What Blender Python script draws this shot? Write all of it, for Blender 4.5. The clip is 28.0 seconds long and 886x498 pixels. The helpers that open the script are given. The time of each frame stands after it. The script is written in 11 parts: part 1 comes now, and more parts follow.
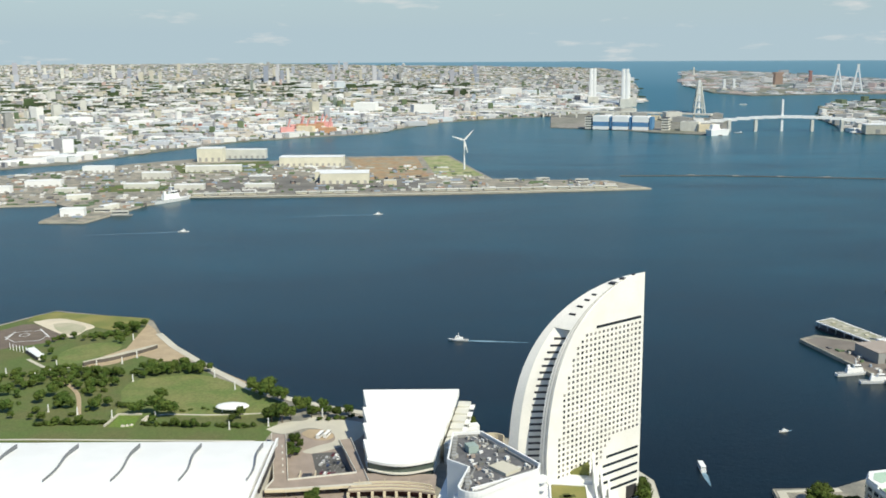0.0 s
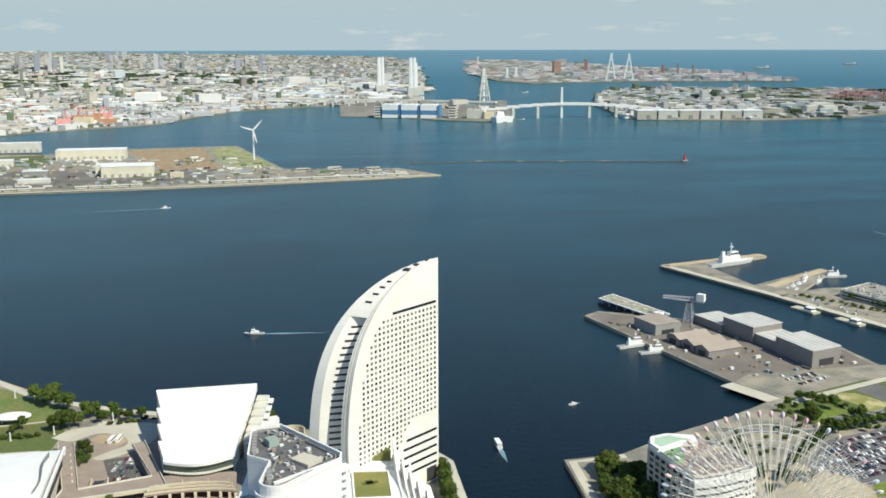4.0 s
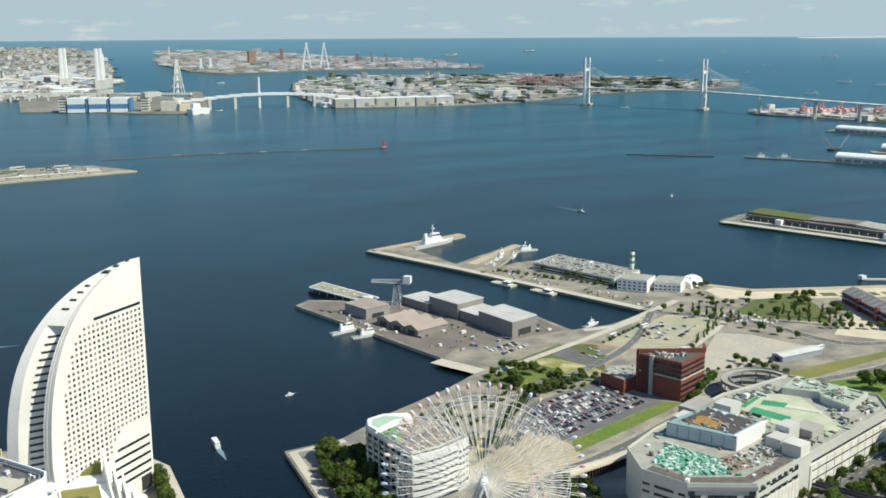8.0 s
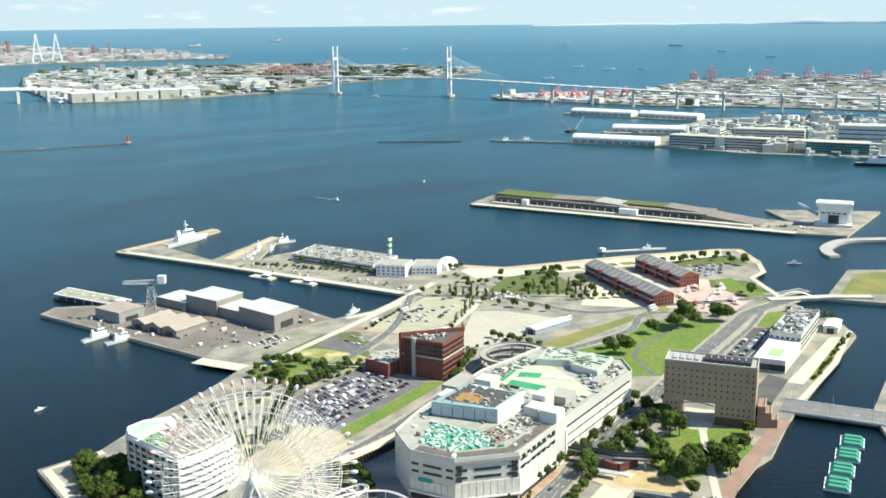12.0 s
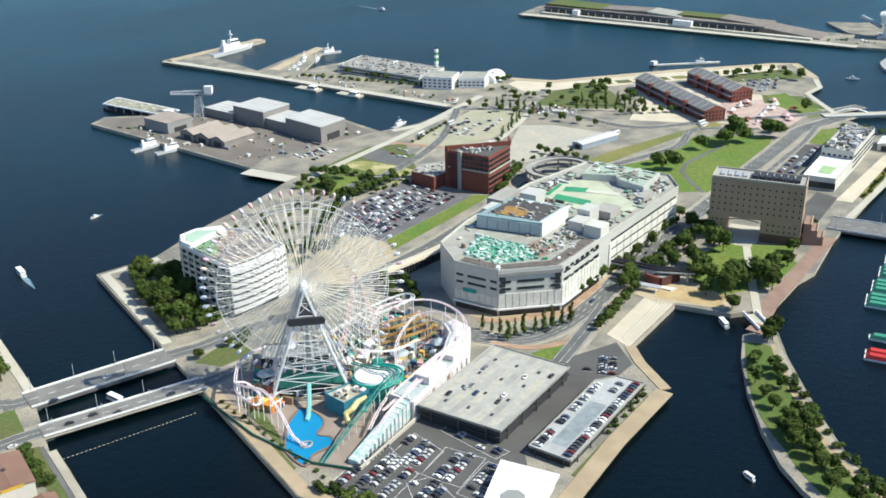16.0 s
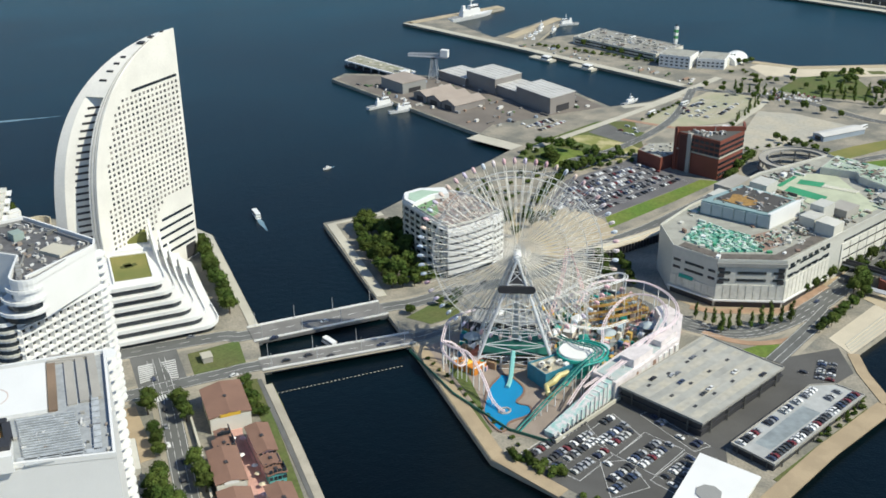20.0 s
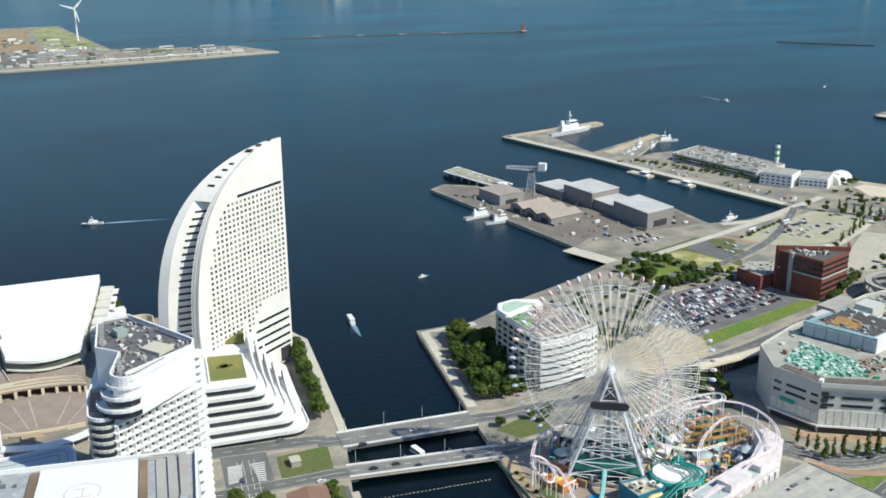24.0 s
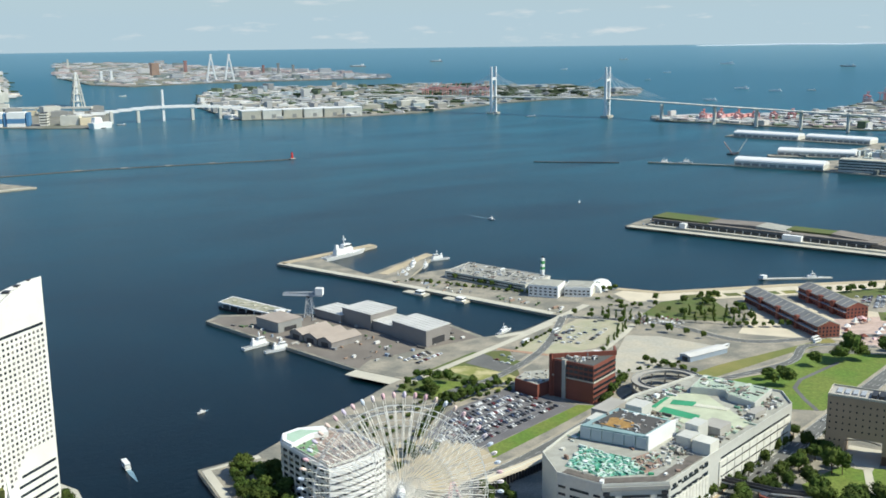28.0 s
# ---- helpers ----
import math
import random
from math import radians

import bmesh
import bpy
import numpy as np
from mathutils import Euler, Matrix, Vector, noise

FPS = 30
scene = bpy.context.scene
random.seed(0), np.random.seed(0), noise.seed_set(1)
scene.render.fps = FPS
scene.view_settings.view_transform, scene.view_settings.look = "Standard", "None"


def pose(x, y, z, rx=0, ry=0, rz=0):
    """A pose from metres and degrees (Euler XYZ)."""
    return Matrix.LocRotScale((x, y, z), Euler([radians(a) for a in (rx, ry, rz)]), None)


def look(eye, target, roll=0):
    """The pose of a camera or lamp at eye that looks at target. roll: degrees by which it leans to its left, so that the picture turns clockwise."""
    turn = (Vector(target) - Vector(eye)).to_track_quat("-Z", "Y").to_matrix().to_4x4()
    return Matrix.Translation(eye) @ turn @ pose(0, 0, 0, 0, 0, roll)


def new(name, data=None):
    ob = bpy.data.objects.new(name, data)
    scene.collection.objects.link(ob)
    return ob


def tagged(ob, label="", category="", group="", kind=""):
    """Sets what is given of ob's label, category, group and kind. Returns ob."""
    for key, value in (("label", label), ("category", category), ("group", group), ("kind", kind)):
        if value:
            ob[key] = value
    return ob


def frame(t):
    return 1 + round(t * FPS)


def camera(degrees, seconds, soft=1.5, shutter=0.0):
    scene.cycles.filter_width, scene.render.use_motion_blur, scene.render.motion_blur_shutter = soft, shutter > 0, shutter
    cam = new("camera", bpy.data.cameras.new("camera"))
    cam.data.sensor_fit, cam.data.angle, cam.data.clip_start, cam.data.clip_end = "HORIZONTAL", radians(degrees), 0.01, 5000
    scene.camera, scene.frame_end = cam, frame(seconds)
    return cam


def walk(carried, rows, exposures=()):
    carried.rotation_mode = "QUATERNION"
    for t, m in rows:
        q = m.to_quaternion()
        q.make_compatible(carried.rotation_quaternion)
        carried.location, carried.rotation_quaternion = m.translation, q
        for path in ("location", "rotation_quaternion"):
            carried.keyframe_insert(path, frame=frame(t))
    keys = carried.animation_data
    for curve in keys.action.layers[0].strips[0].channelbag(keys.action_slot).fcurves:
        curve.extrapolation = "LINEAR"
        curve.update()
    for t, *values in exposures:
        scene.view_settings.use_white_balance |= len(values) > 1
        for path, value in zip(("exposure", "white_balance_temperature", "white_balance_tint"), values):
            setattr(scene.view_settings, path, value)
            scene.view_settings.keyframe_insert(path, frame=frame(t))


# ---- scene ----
cam = camera(46.67, 28.0, soft=1.7)
EYE = 276.0
# seconds, then the turn about x, y and z in degrees, from one place high up at a tower's window
ROWS = [
    (0, 79.18, 0.36, -0.07), (0.5, 79.22, 0.21, -1.13), (1, 79.08, -0.33, -3.3), (1.5, 78.72, -0.34, -4.81), (2, 78.64, -0.3, -6.4),
    (2.5, 78.61, -0.31, -7.39), (4.5, 78.5, 0.18, -13.38), (5, 78.51, 0.13, -15.04), (5.5, 78.58, 0.14, -17.07), (6, 78.51, -0.07, -19.69),
    (6.5, 78.25, 0.1, -21.47), (7, 78.67, 0.24, -24.35), (7.5, 78.16, 0.07, -26.48), (8, 77.89, 0.3, -28.29), (8.5, 78.16, 0.58, -31.08),
    (9, 77.92, 0.72, -33.62), (9.5, 78.07, 0.47, -36.07), (10, 77.81, 0.46, -37.69), (10.5, 77.62, 0.57, -39.37), (11, 77.45, 0.7, -41.34),
    (11.5, 77.63, 0.18, -42.32), (12, 77.21, 0.56, -42.1), (12.5, 76.56, 0.71, -41.71), (14.5, 71.44, 1.11, -40.51), (15, 69.59, 0.85, -40.24),
    (15.5, 67.95, 0.72, -39.81), (16, 66.86, 0.74, -39.47), (16.5, 66.66, 0.53, -39.3), (17, 66.83, 0.27, -38.47), (17.5, 66.56, 0.28, -36.55),
    (18, 66.1, 0.26, -34.64), (18.5, 65.57, 0.28, -32.6), (19, 65.23, 0.14, -30.34), (19.5, 64.87, 0.51, -27.82), (20, 65.42, 0.31, -26.16),
    (20.5, 64.95, 0.73, -23.9), (22.5, 65.26, 0.89, -19.84), (23, 67.12, 0.71, -19.37), (23.5, 69.82, 0.22, -20.51), (24, 71.61, 0.46, -20.61),
    (24.5, 73.4, 0.79, -20.54), (25, 75.64, 1.01, -21.1), (25.5, 77.75, 0.61, -21.4), (26, 78.38, 0.88, -20.57), (26.5, 78.35, 0.52, -23.54),
    (27, 78.57, 0.24, -27.48), (27.5, 78.21, 0.57, -30.99), (28, 78.39, 0.68, -33.4),
]
# the clip's camera brightens while it looks far out to the right
LIGHT = [(0, -0.19, 6600, 4), (2, -0.16, 6600, 4), (5, -0.21, 6650, 3), (7, -0.2, 6600, 3), (9, -0.1, 6600, 2), (10, 0.22, 6600, 1), (11, 0.40, 6600, 1), (12.5, 0.38, 6550, 2), (14.5, 0.15, 6300, 5), (17, 0.0, 6230, 5),
         (19, -0.25, 6350, 5), (20, -0.32, 6420, 5), (22.5, -0.24, 6350, 6), (25, -0.22, 6150, 6), (26.5, -0.25, 6200, 5), (28, -0.1, 6350, 3)]
walk(cam, [(t, pose(0, 0, EYE, rx, ry, rz)) for t, rx, ry, rz in ROWS], [(t, 0.3 + s, k, m) for t, s, k, m in LIGHT])

# ---- world and sun ----
SUN_AZ, SUN_EL = radians(138), radians(47)   # clockwise from +y
world = bpy.data.worlds.new("world")
scene.world = world
world.use_nodes = True
wn = world.node_tree.nodes
wl = world.node_tree.links
bg = wn["Background"]
sky = wn.new("ShaderNodeTexSky")
sky.sky_type = "NISHITA"
sky.sun_disc = False
sky.sun_elevation = SUN_EL
sky.sun_rotation = SUN_AZ
sky.altitude = 270
sky.air_density = 1.3
sky.dust_density = 0.5
sky.ozone_density = 2.5
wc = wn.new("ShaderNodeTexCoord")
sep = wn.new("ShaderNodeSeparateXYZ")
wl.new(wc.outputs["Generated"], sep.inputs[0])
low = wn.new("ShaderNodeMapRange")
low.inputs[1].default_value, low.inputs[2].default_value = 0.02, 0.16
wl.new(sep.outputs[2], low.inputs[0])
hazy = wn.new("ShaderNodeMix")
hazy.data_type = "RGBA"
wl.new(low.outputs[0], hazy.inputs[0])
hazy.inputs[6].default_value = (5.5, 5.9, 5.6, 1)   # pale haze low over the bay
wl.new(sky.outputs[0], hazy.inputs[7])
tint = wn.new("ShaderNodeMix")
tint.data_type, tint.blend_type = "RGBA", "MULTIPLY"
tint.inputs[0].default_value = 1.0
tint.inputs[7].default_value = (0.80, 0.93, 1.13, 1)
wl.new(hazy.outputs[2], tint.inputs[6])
# thin bands and small heaps of cloud, low over the horizon
wm = wn.new("ShaderNodeMapping")
wm.inputs["Scale"].default_value = (9.0, 9.0, 46.0)
wl.new(wc.outputs["Generated"], wm.inputs["Vector"])
cn = wn.new("ShaderNodeTexNoise")
cn.inputs["Scale"].default_value, cn.inputs["Detail"].default_value, cn.inputs["Roughness"].default_value = 1.6, 7.0, 0.55
wl.new(wm.outputs[0], cn.inputs["Vector"])
cr = wn.new("ShaderNodeMapRange")
cr.inputs[1].default_value, cr.inputs[2].default_value = 0.60, 0.76
cr.inputs[3].default_value, cr.inputs[4].default_value = 0.0, 0.75
wl.new(cn.outputs[0], cr.inputs[0])
cm = wn.new("ShaderNodeMix")
cm.data_type = "RGBA"
cm.inputs[7].default_value = (7.6, 7.4, 7.5, 1)
wl.new(cr.outputs[0], cm.inputs[0])
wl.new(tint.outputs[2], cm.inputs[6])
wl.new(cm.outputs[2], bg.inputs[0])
bg.inputs[1].default_value = 0.095
sun_data = bpy.data.lights.new("sun", "SUN")
sun_data.energy, sun_data.angle, sun_data.color = 5.0, radians(0.53), (1.0, 0.93, 0.79)
sun = new("sun", sun_data)
to_sun = Vector((math.sin(SUN_AZ) * math.cos(SUN_EL), math.cos(SUN_AZ) * math.cos(SUN_EL), math.sin(SUN_EL)))
sun.matrix_world = look(to_sun * 1000, (0, 0, 0))

# ---- far country: beyond NEAR the land is drawn in towards the eye, so that the horizon stays within reach ----
NEAR, DEEP = 3000.0, 1850.0


def far(p):
    d = math.hypot(p[0], p[1])
    if d <= NEAR:
        return Vector(p)
    s = (NEAR + DEEP * (d - NEAR) / (d - NEAR + DEEP)) / d
    return Vector((p[0] * s, p[1] * s, EYE + (p[2] - EYE) * s))


def bearing(a, d):
    """A place d metres off, a degrees to the right of +y."""
    return d * math.sin(radians(a)), d * math.cos(radians(a))


# ---- materials ----
def mat(name, color, rough=0.7, vary=0.15, fine=4.0, coarse=0.05, bump=0.0, metal=0.0, hue=None, spread=0.0, spec=0.4, island=0.0):
    """A surface in its own colour, with grain (fine, per metre) and stains (coarse, per metre); hue: a second colour in patches;
    spread: light and dark from object to object; island: the same from piece to piece of one mesh."""
    m = bpy.data.materials.new(name)
    m.use_nodes = True
    nd, ln = m.node_tree.nodes, m.node_tree.links
    b = nd["Principled BSDF"]
    b.inputs["Roughness"].default_value = rough
    b.inputs["Metallic"].default_value = metal
    b.inputs["Specular IOR Level"].default_value = spec
    geo = nd.new("ShaderNodeNewGeometry")

    def tex(scale, detail=4.0):
        n = nd.new("ShaderNodeTexNoise")
        n.inputs["Scale"].default_value = scale
        n.inputs["Detail"].default_value = detail
        ln.new(geo.outputs["Position"], n.inputs["Vector"])
        return n

    n1, n2 = tex(coarse), tex(fine, 3.0)
    mix = nd.new("ShaderNodeMix")
    mix.data_type = "RGBA"
    other = hue if hue else tuple(c * (1 - vary) for c in color)
    mix.inputs[6].default_value = (*color, 1)
    mix.inputs[7].default_value = (*other, 1)
    ramp = nd.new("ShaderNodeMapRange")
    ramp.inputs[1].default_value, ramp.inputs[2].default_value = 0.38, 0.62
    ln.new(n1.outputs[0], ramp.inputs[0])
    ln.new(ramp.outputs[0], mix.inputs[0])
    hsv = nd.new("ShaderNodeHueSaturation")
    ln.new(mix.outputs[2], hsv.inputs["Color"])
    val = nd.new("ShaderNodeMapRange")
    val.inputs[1].default_value, val.inputs[2].default_value = 0.25, 0.75
    val.inputs[3].default_value, val.inputs[4].default_value = 1 - vary, 1 + vary * 0.6
    ln.new(n2.outputs[0], val.inputs[0])
    out = val.outputs[0]
    for amount, src in ((spread, "object"), (island, "island")):
        if amount:
            r = nd.new("ShaderNodeMapRange")
            r.inputs[3].default_value, r.inputs[4].default_value = 1 - amount, 1 + amount
            if src == "object":
                ln.new(nd.new("ShaderNodeObjectInfo").outputs["Random"], r.inputs[0])
            else:
                ln.new(geo.outputs["Random Per Island"], r.inputs[0])
            mul = nd.new("ShaderNodeMath")
            mul.operation = "MULTIPLY"
            ln.new(out, mul.inputs[0])
            ln.new(r.outputs[0], mul.inputs[1])
            out = mul.outputs[0]
    ln.new(out, hsv.inputs["Value"])
    ln.new(hsv.outputs[0], b.inputs["Base Color"])
    if bump:
        bn = nd.new("ShaderNodeBump")
        bn.inputs["Strength"].default_value = bump
        ln.new(n2.outputs[0], bn.inputs["Height"])
        ln.new(bn.outputs[0], b.inputs["Normal"])
    return m


def palette(name, colors, rough=0.7, by="object", metal=0.0):
    """One surface in several colours, one of them to each object or to each piece of a mesh."""
    m = mat(name, (0.5, 0.5, 0.5), rough=rough, vary=0.12, metal=metal)
    nd, ln = m.node_tree.nodes, m.node_tree.links
    ramp = nd.new("ShaderNodeValToRGB")
    ramp.color_ramp.interpolation = "CONSTANT"
    els = ramp.color_ramp.elements
    while len(els) < len(colors):
        els.new(1.0)
    for i, c in enumerate(colors):
        els[i].position = i / len(colors)
        els[i].color = (*c, 1)
    if by == "object":
        ln.new(nd.new("ShaderNodeObjectInfo").outputs["Random"], ramp.inputs[0])
    else:
        ln.new(nd.new("ShaderNodeNewGeometry").outputs["Random Per Island"], ramp.inputs[0])
    hsv = next(n for n in nd if n.bl_idname == "ShaderNodeHueSaturation")
    ln.new(ramp.outputs[0], hsv.inputs["Color"])
    return m


WATER = mat("sea_water", (0.0008, 0.0095, 0.0185), rough=0.28, vary=0.25, fine=0.12, coarse=0.0016, hue=(0.0012, 0.015, 0.021), spec=0.42)
WATER.node_tree.nodes["Principled BSDF"].inputs["IOR"].default_value = 1.33
wnd, wln = WATER.node_tree.nodes, WATER.node_tree.links
wgeo = wnd.new("ShaderNodeNewGeometry")
wa, wb = wnd.new("ShaderNodeTexNoise"), wnd.new("ShaderNodeTexNoise")
wa.inputs["Scale"].default_value, wb.inputs["Scale"].default_value = 0.22, 0.9
wadd = wnd.new("ShaderNodeMath")
wadd.operation = "ADD"
for n in (wa, wb):
    n.inputs["Detail"].default_value = 3
    wln.new(wgeo.outputs["Position"], n.inputs["Vector"])
wln.new(wa.outputs[0], wadd.inputs[0])
wln.new(wb.outputs[0], wadd.inputs[1])
wbump = wnd.new("ShaderNodeBump")
wbump.inputs["Strength"].default_value, wbump.inputs["Distance"].default_value = 0.35, 0.5
wln.new(wadd.outputs[0], wbump.inputs["Height"])
wup = wnd.new("ShaderNodeCombineXYZ")   # the waves lie on a level sea
wup.inputs[2].default_value = 1.0
wln.new(wup.outputs[0], wbump.inputs["Normal"])
wln.new(wbump.outputs[0], wnd["Principled BSDF"].inputs["Normal"])

# the sea pales far out: haze and sky reflection put into the base colour
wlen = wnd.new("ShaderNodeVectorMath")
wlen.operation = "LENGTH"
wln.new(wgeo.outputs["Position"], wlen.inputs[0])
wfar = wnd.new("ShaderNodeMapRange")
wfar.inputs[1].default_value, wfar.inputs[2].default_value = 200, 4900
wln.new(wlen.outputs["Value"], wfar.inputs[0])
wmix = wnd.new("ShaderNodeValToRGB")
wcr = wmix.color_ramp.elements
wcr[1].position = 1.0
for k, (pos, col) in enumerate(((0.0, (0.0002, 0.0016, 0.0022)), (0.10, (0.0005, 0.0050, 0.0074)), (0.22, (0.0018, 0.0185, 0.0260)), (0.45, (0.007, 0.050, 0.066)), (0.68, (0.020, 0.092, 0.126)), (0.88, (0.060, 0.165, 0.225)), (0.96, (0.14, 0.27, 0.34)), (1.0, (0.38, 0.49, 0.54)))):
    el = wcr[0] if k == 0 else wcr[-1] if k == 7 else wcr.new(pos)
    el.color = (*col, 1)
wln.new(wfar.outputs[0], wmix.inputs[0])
wbase = wnd["Principled BSDF"].inputs["Base Color"]
# wind streaks: broad paler and darker patches
wmap = wnd.new("ShaderNodeMapping")
wmap.inputs["Rotation"].default_value = (0, 0, 0.6)
wmap.inputs["Scale"].default_value = (0.0022, 0.0075, 0.004)
wln.new(wgeo.outputs["Position"], wmap.inputs["Vector"])
wst = wnd.new("ShaderNodeTexNoise")
wst.inputs["Scale"].default_value, wst.inputs["Detail"].default_value, wst.inputs["Roughness"].default_value = 1.0, 8.0, 0.68
wst.inputs["Distortion"].default_value = 0.8
wln.new(wmap.outputs[0], wst.inputs["Vector"])
wrg = wnd.new("ShaderNodeMapRange")
wrg.inputs[1].default_value, wrg.inputs[2].default_value = 0.32, 0.70
wrg.inputs[3].default_value, wrg.inputs[4].default_value = 0.55, 1.75
wln.new(wst.outputs[0], wrg.inputs[0])
whs = wnd.new("ShaderNodeHueSaturation")
wln.new(wmix.outputs[0], whs.inputs["Color"])
wln.new(wrg.outputs[0], whs.inputs["Value"])
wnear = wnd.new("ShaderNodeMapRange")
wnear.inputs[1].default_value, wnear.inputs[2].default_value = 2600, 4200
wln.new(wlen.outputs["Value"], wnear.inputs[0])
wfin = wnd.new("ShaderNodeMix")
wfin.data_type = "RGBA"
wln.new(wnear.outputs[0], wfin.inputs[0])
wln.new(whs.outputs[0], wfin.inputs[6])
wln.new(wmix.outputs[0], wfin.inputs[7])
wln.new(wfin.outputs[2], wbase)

WHITE = mat("white_paint", (0.80, 0.80, 0.78), rough=0.5, vary=0.05)
WHITE_TILE = mat("white_tile", (0.83, 0.805, 0.74), rough=0.35, vary=0.09, fine=1.5)
OFFWHITE = mat("weathered_white_paint", (0.66, 0.645, 0.575), rough=0.6, vary=0.12)
CONCRETE = mat("concrete", (0.42, 0.40, 0.36), rough=0.85, vary=0.15, bump=0.1)
PALE = mat("pale_concrete", (0.54, 0.51, 0.42), rough=0.85, vary=0.12)
QUAY = mat("quay_stone", (0.46, 0.42, 0.34), rough=0.9, vary=0.2, coarse=0.08)
SAND = mat("sandy_ground", (0.50, 0.42, 0.29), rough=0.95, vary=0.15, coarse=0.04)
ASPHALT = mat("worn_asphalt", (0.16, 0.16, 0.153), rough=0.9, vary=0.2, coarse=0.06)
LAND = mat("paved_ground", (0.35, 0.315, 0.25), rough=0.9, vary=0.3, fine=0.9, coarse=0.045, hue=(0.20, 0.195, 0.165))
FARLAND = mat("far_ground", (0.24, 0.23, 0.205), rough=0.95, vary=0.25, fine=0.05, coarse=0.006, hue=(0.14, 0.15, 0.115))
GRASS = mat("grass", (0.100, 0.142, 0.038), rough=0.95, vary=0.32, fine=0.8, coarse=0.03, hue=(0.125, 0.135, 0.048))
PARKGRASS = mat("park_grass", (0.130, 0.178, 0.048), rough=0.95, vary=0.3, fine=0.5, coarse=0.035, hue=(0.19, 0.20, 0.070))
LEAF = mat("foliage", (0.050, 0.084, 0.019), rough=0.9, vary=0.4, fine=1.3, coarse=0.12, hue=(0.078, 0.104, 0.024), spread=0.35, spec=0.1)
BARK = mat("bark", (0.10, 0.07, 0.045), rough=0.9)
GLASS = mat("window_glass", (0.03, 0.04, 0.05), rough=0.12, vary=0.3, spec=0.6)
BRICK = mat("red_brick", (0.25, 0.082, 0.058), rough=0.85, vary=0.2, fine=2.0)
BROWN = mat("brown_tile", (0.105, 0.042, 0.035), rough=0.8, vary=0.15)
TAN = mat("tan_tile", (0.42, 0.30, 0.20), rough=0.7, vary=0.1)
GREY = mat("grey_panel", (0.31, 0.31, 0.295), rough=0.6, vary=0.12)
DARK = mat("dark_metal", (0.05, 0.05, 0.055), rough=0.5, vary=0.2)
SLATE = mat("slate_roof", (0.24, 0.24, 0.24), rough=0.7, vary=0.2, fine=1.0)
TERRA = mat("brown_roof", (0.25, 0.145, 0.105), rough=0.8, vary=0.15)
PINK = mat("pink_paint", (0.72, 0.46, 0.46), rough=0.55, vary=0.08)
RED = mat("red_paint", (0.55, 0.04, 0.03), rough=0.5, vary=0.1)
GREEN_NET = mat("green_court", (0.05, 0.30, 0.15), rough=0.8, vary=0.2)
TEAL = mat("teal_paint", (0.03, 0.34, 0.28), rough=0.5, vary=0.1)
BLUE = mat("pool_blue", (0.015, 0.26, 0.52), rough=0.15, vary=0.12)
STEEL = mat("galvanised_steel", (0.55, 0.56, 0.57), rough=0.45, vary=0.1, metal=0.3)


# ---- shapes ----
from mathutils.geometry import tessellate_polygon


def thing(name, label, category, group="", at=(0, 0, 0), turn=0.0):
    e = new(name)
    e.matrix_world = pose(*at, 0, 0, turn)
    e.empty_display_size = 1
    return tagged(e, label, category, group)


def mesh_of(name, bm, material):
    me = bpy.data.meshes.new(name)
    bmesh.ops.recalc_face_normals(bm, faces=bm.faces[:])
    bm.to_mesh(me)
    bm.free()
    for m in (material if isinstance(material, (list, tuple)) else [material]):
        me.materials.append(m)
    return me


def part(name, bm, material, parent=None, label="", smooth=False):
    me = bm if isinstance(bm, bpy.types.Mesh) else mesh_of(name, bm, material)
    ob = new(name, me)
    if parent is not None:
        ob.parent = parent
    if label:
        ob["label"] = label
    if smooth:
        for f in me.polygons:
            f.use_smooth = True
    return ob


def structure(name, bm, material, label):
    return tagged(part(name, bm, material), label, "", "", "structure")


def box(bm, c, s, turn=0.0, taper=1.0):
    """A box with its middle at c and the size s, turned about z; taper: its top's size to its foot's."""
    q = Matrix.Rotation(radians(turn), 3, "Z")
    v = []
    for z, k in ((-0.5, 1.0), (0.5, taper)):
        for x, y in ((-0.5, -0.5), (0.5, -0.5), (0.5, 0.5), (-0.5, 0.5)):
            v.append(bm.verts.new(Vector(c) + q @ Vector((x * s[0] * k, y * s[1] * k, z * s[2]))))
    for f in ((3, 2, 1, 0), (4, 5, 6, 7), (0, 1, 5, 4), (1, 2, 6, 5), (2, 3, 7, 6), (3, 0, 4, 7)):
        bm.faces.new([v[i] for i in f])
    return v


def prism(bm, poly, z0, z1):
    """A plan drawn up from z0 to z1; z1 may be a list of heights."""
    n = len(poly)
    zt = z1 if isinstance(z1, (list, tuple)) else [z1] * n
    lo = [bm.verts.new((x, y, z0)) for x, y in poly]
    hi = [bm.verts.new((x, y, z)) for (x, y), z in zip(poly, zt)]
    for i in range(n):
        j = (i + 1) % n
        bm.faces.new((lo[i], lo[j], hi[j], hi[i]))
    if n <= 4:
        bm.faces.new(hi)
        bm.faces.new(lo[::-1])
    else:
        for t in tessellate_polygon([[Vector((x, y, 0)) for x, y in poly]]):
            bm.faces.new([hi[i] for i in t])
            bm.faces.new([lo[i] for i in reversed(t)])
    return hi


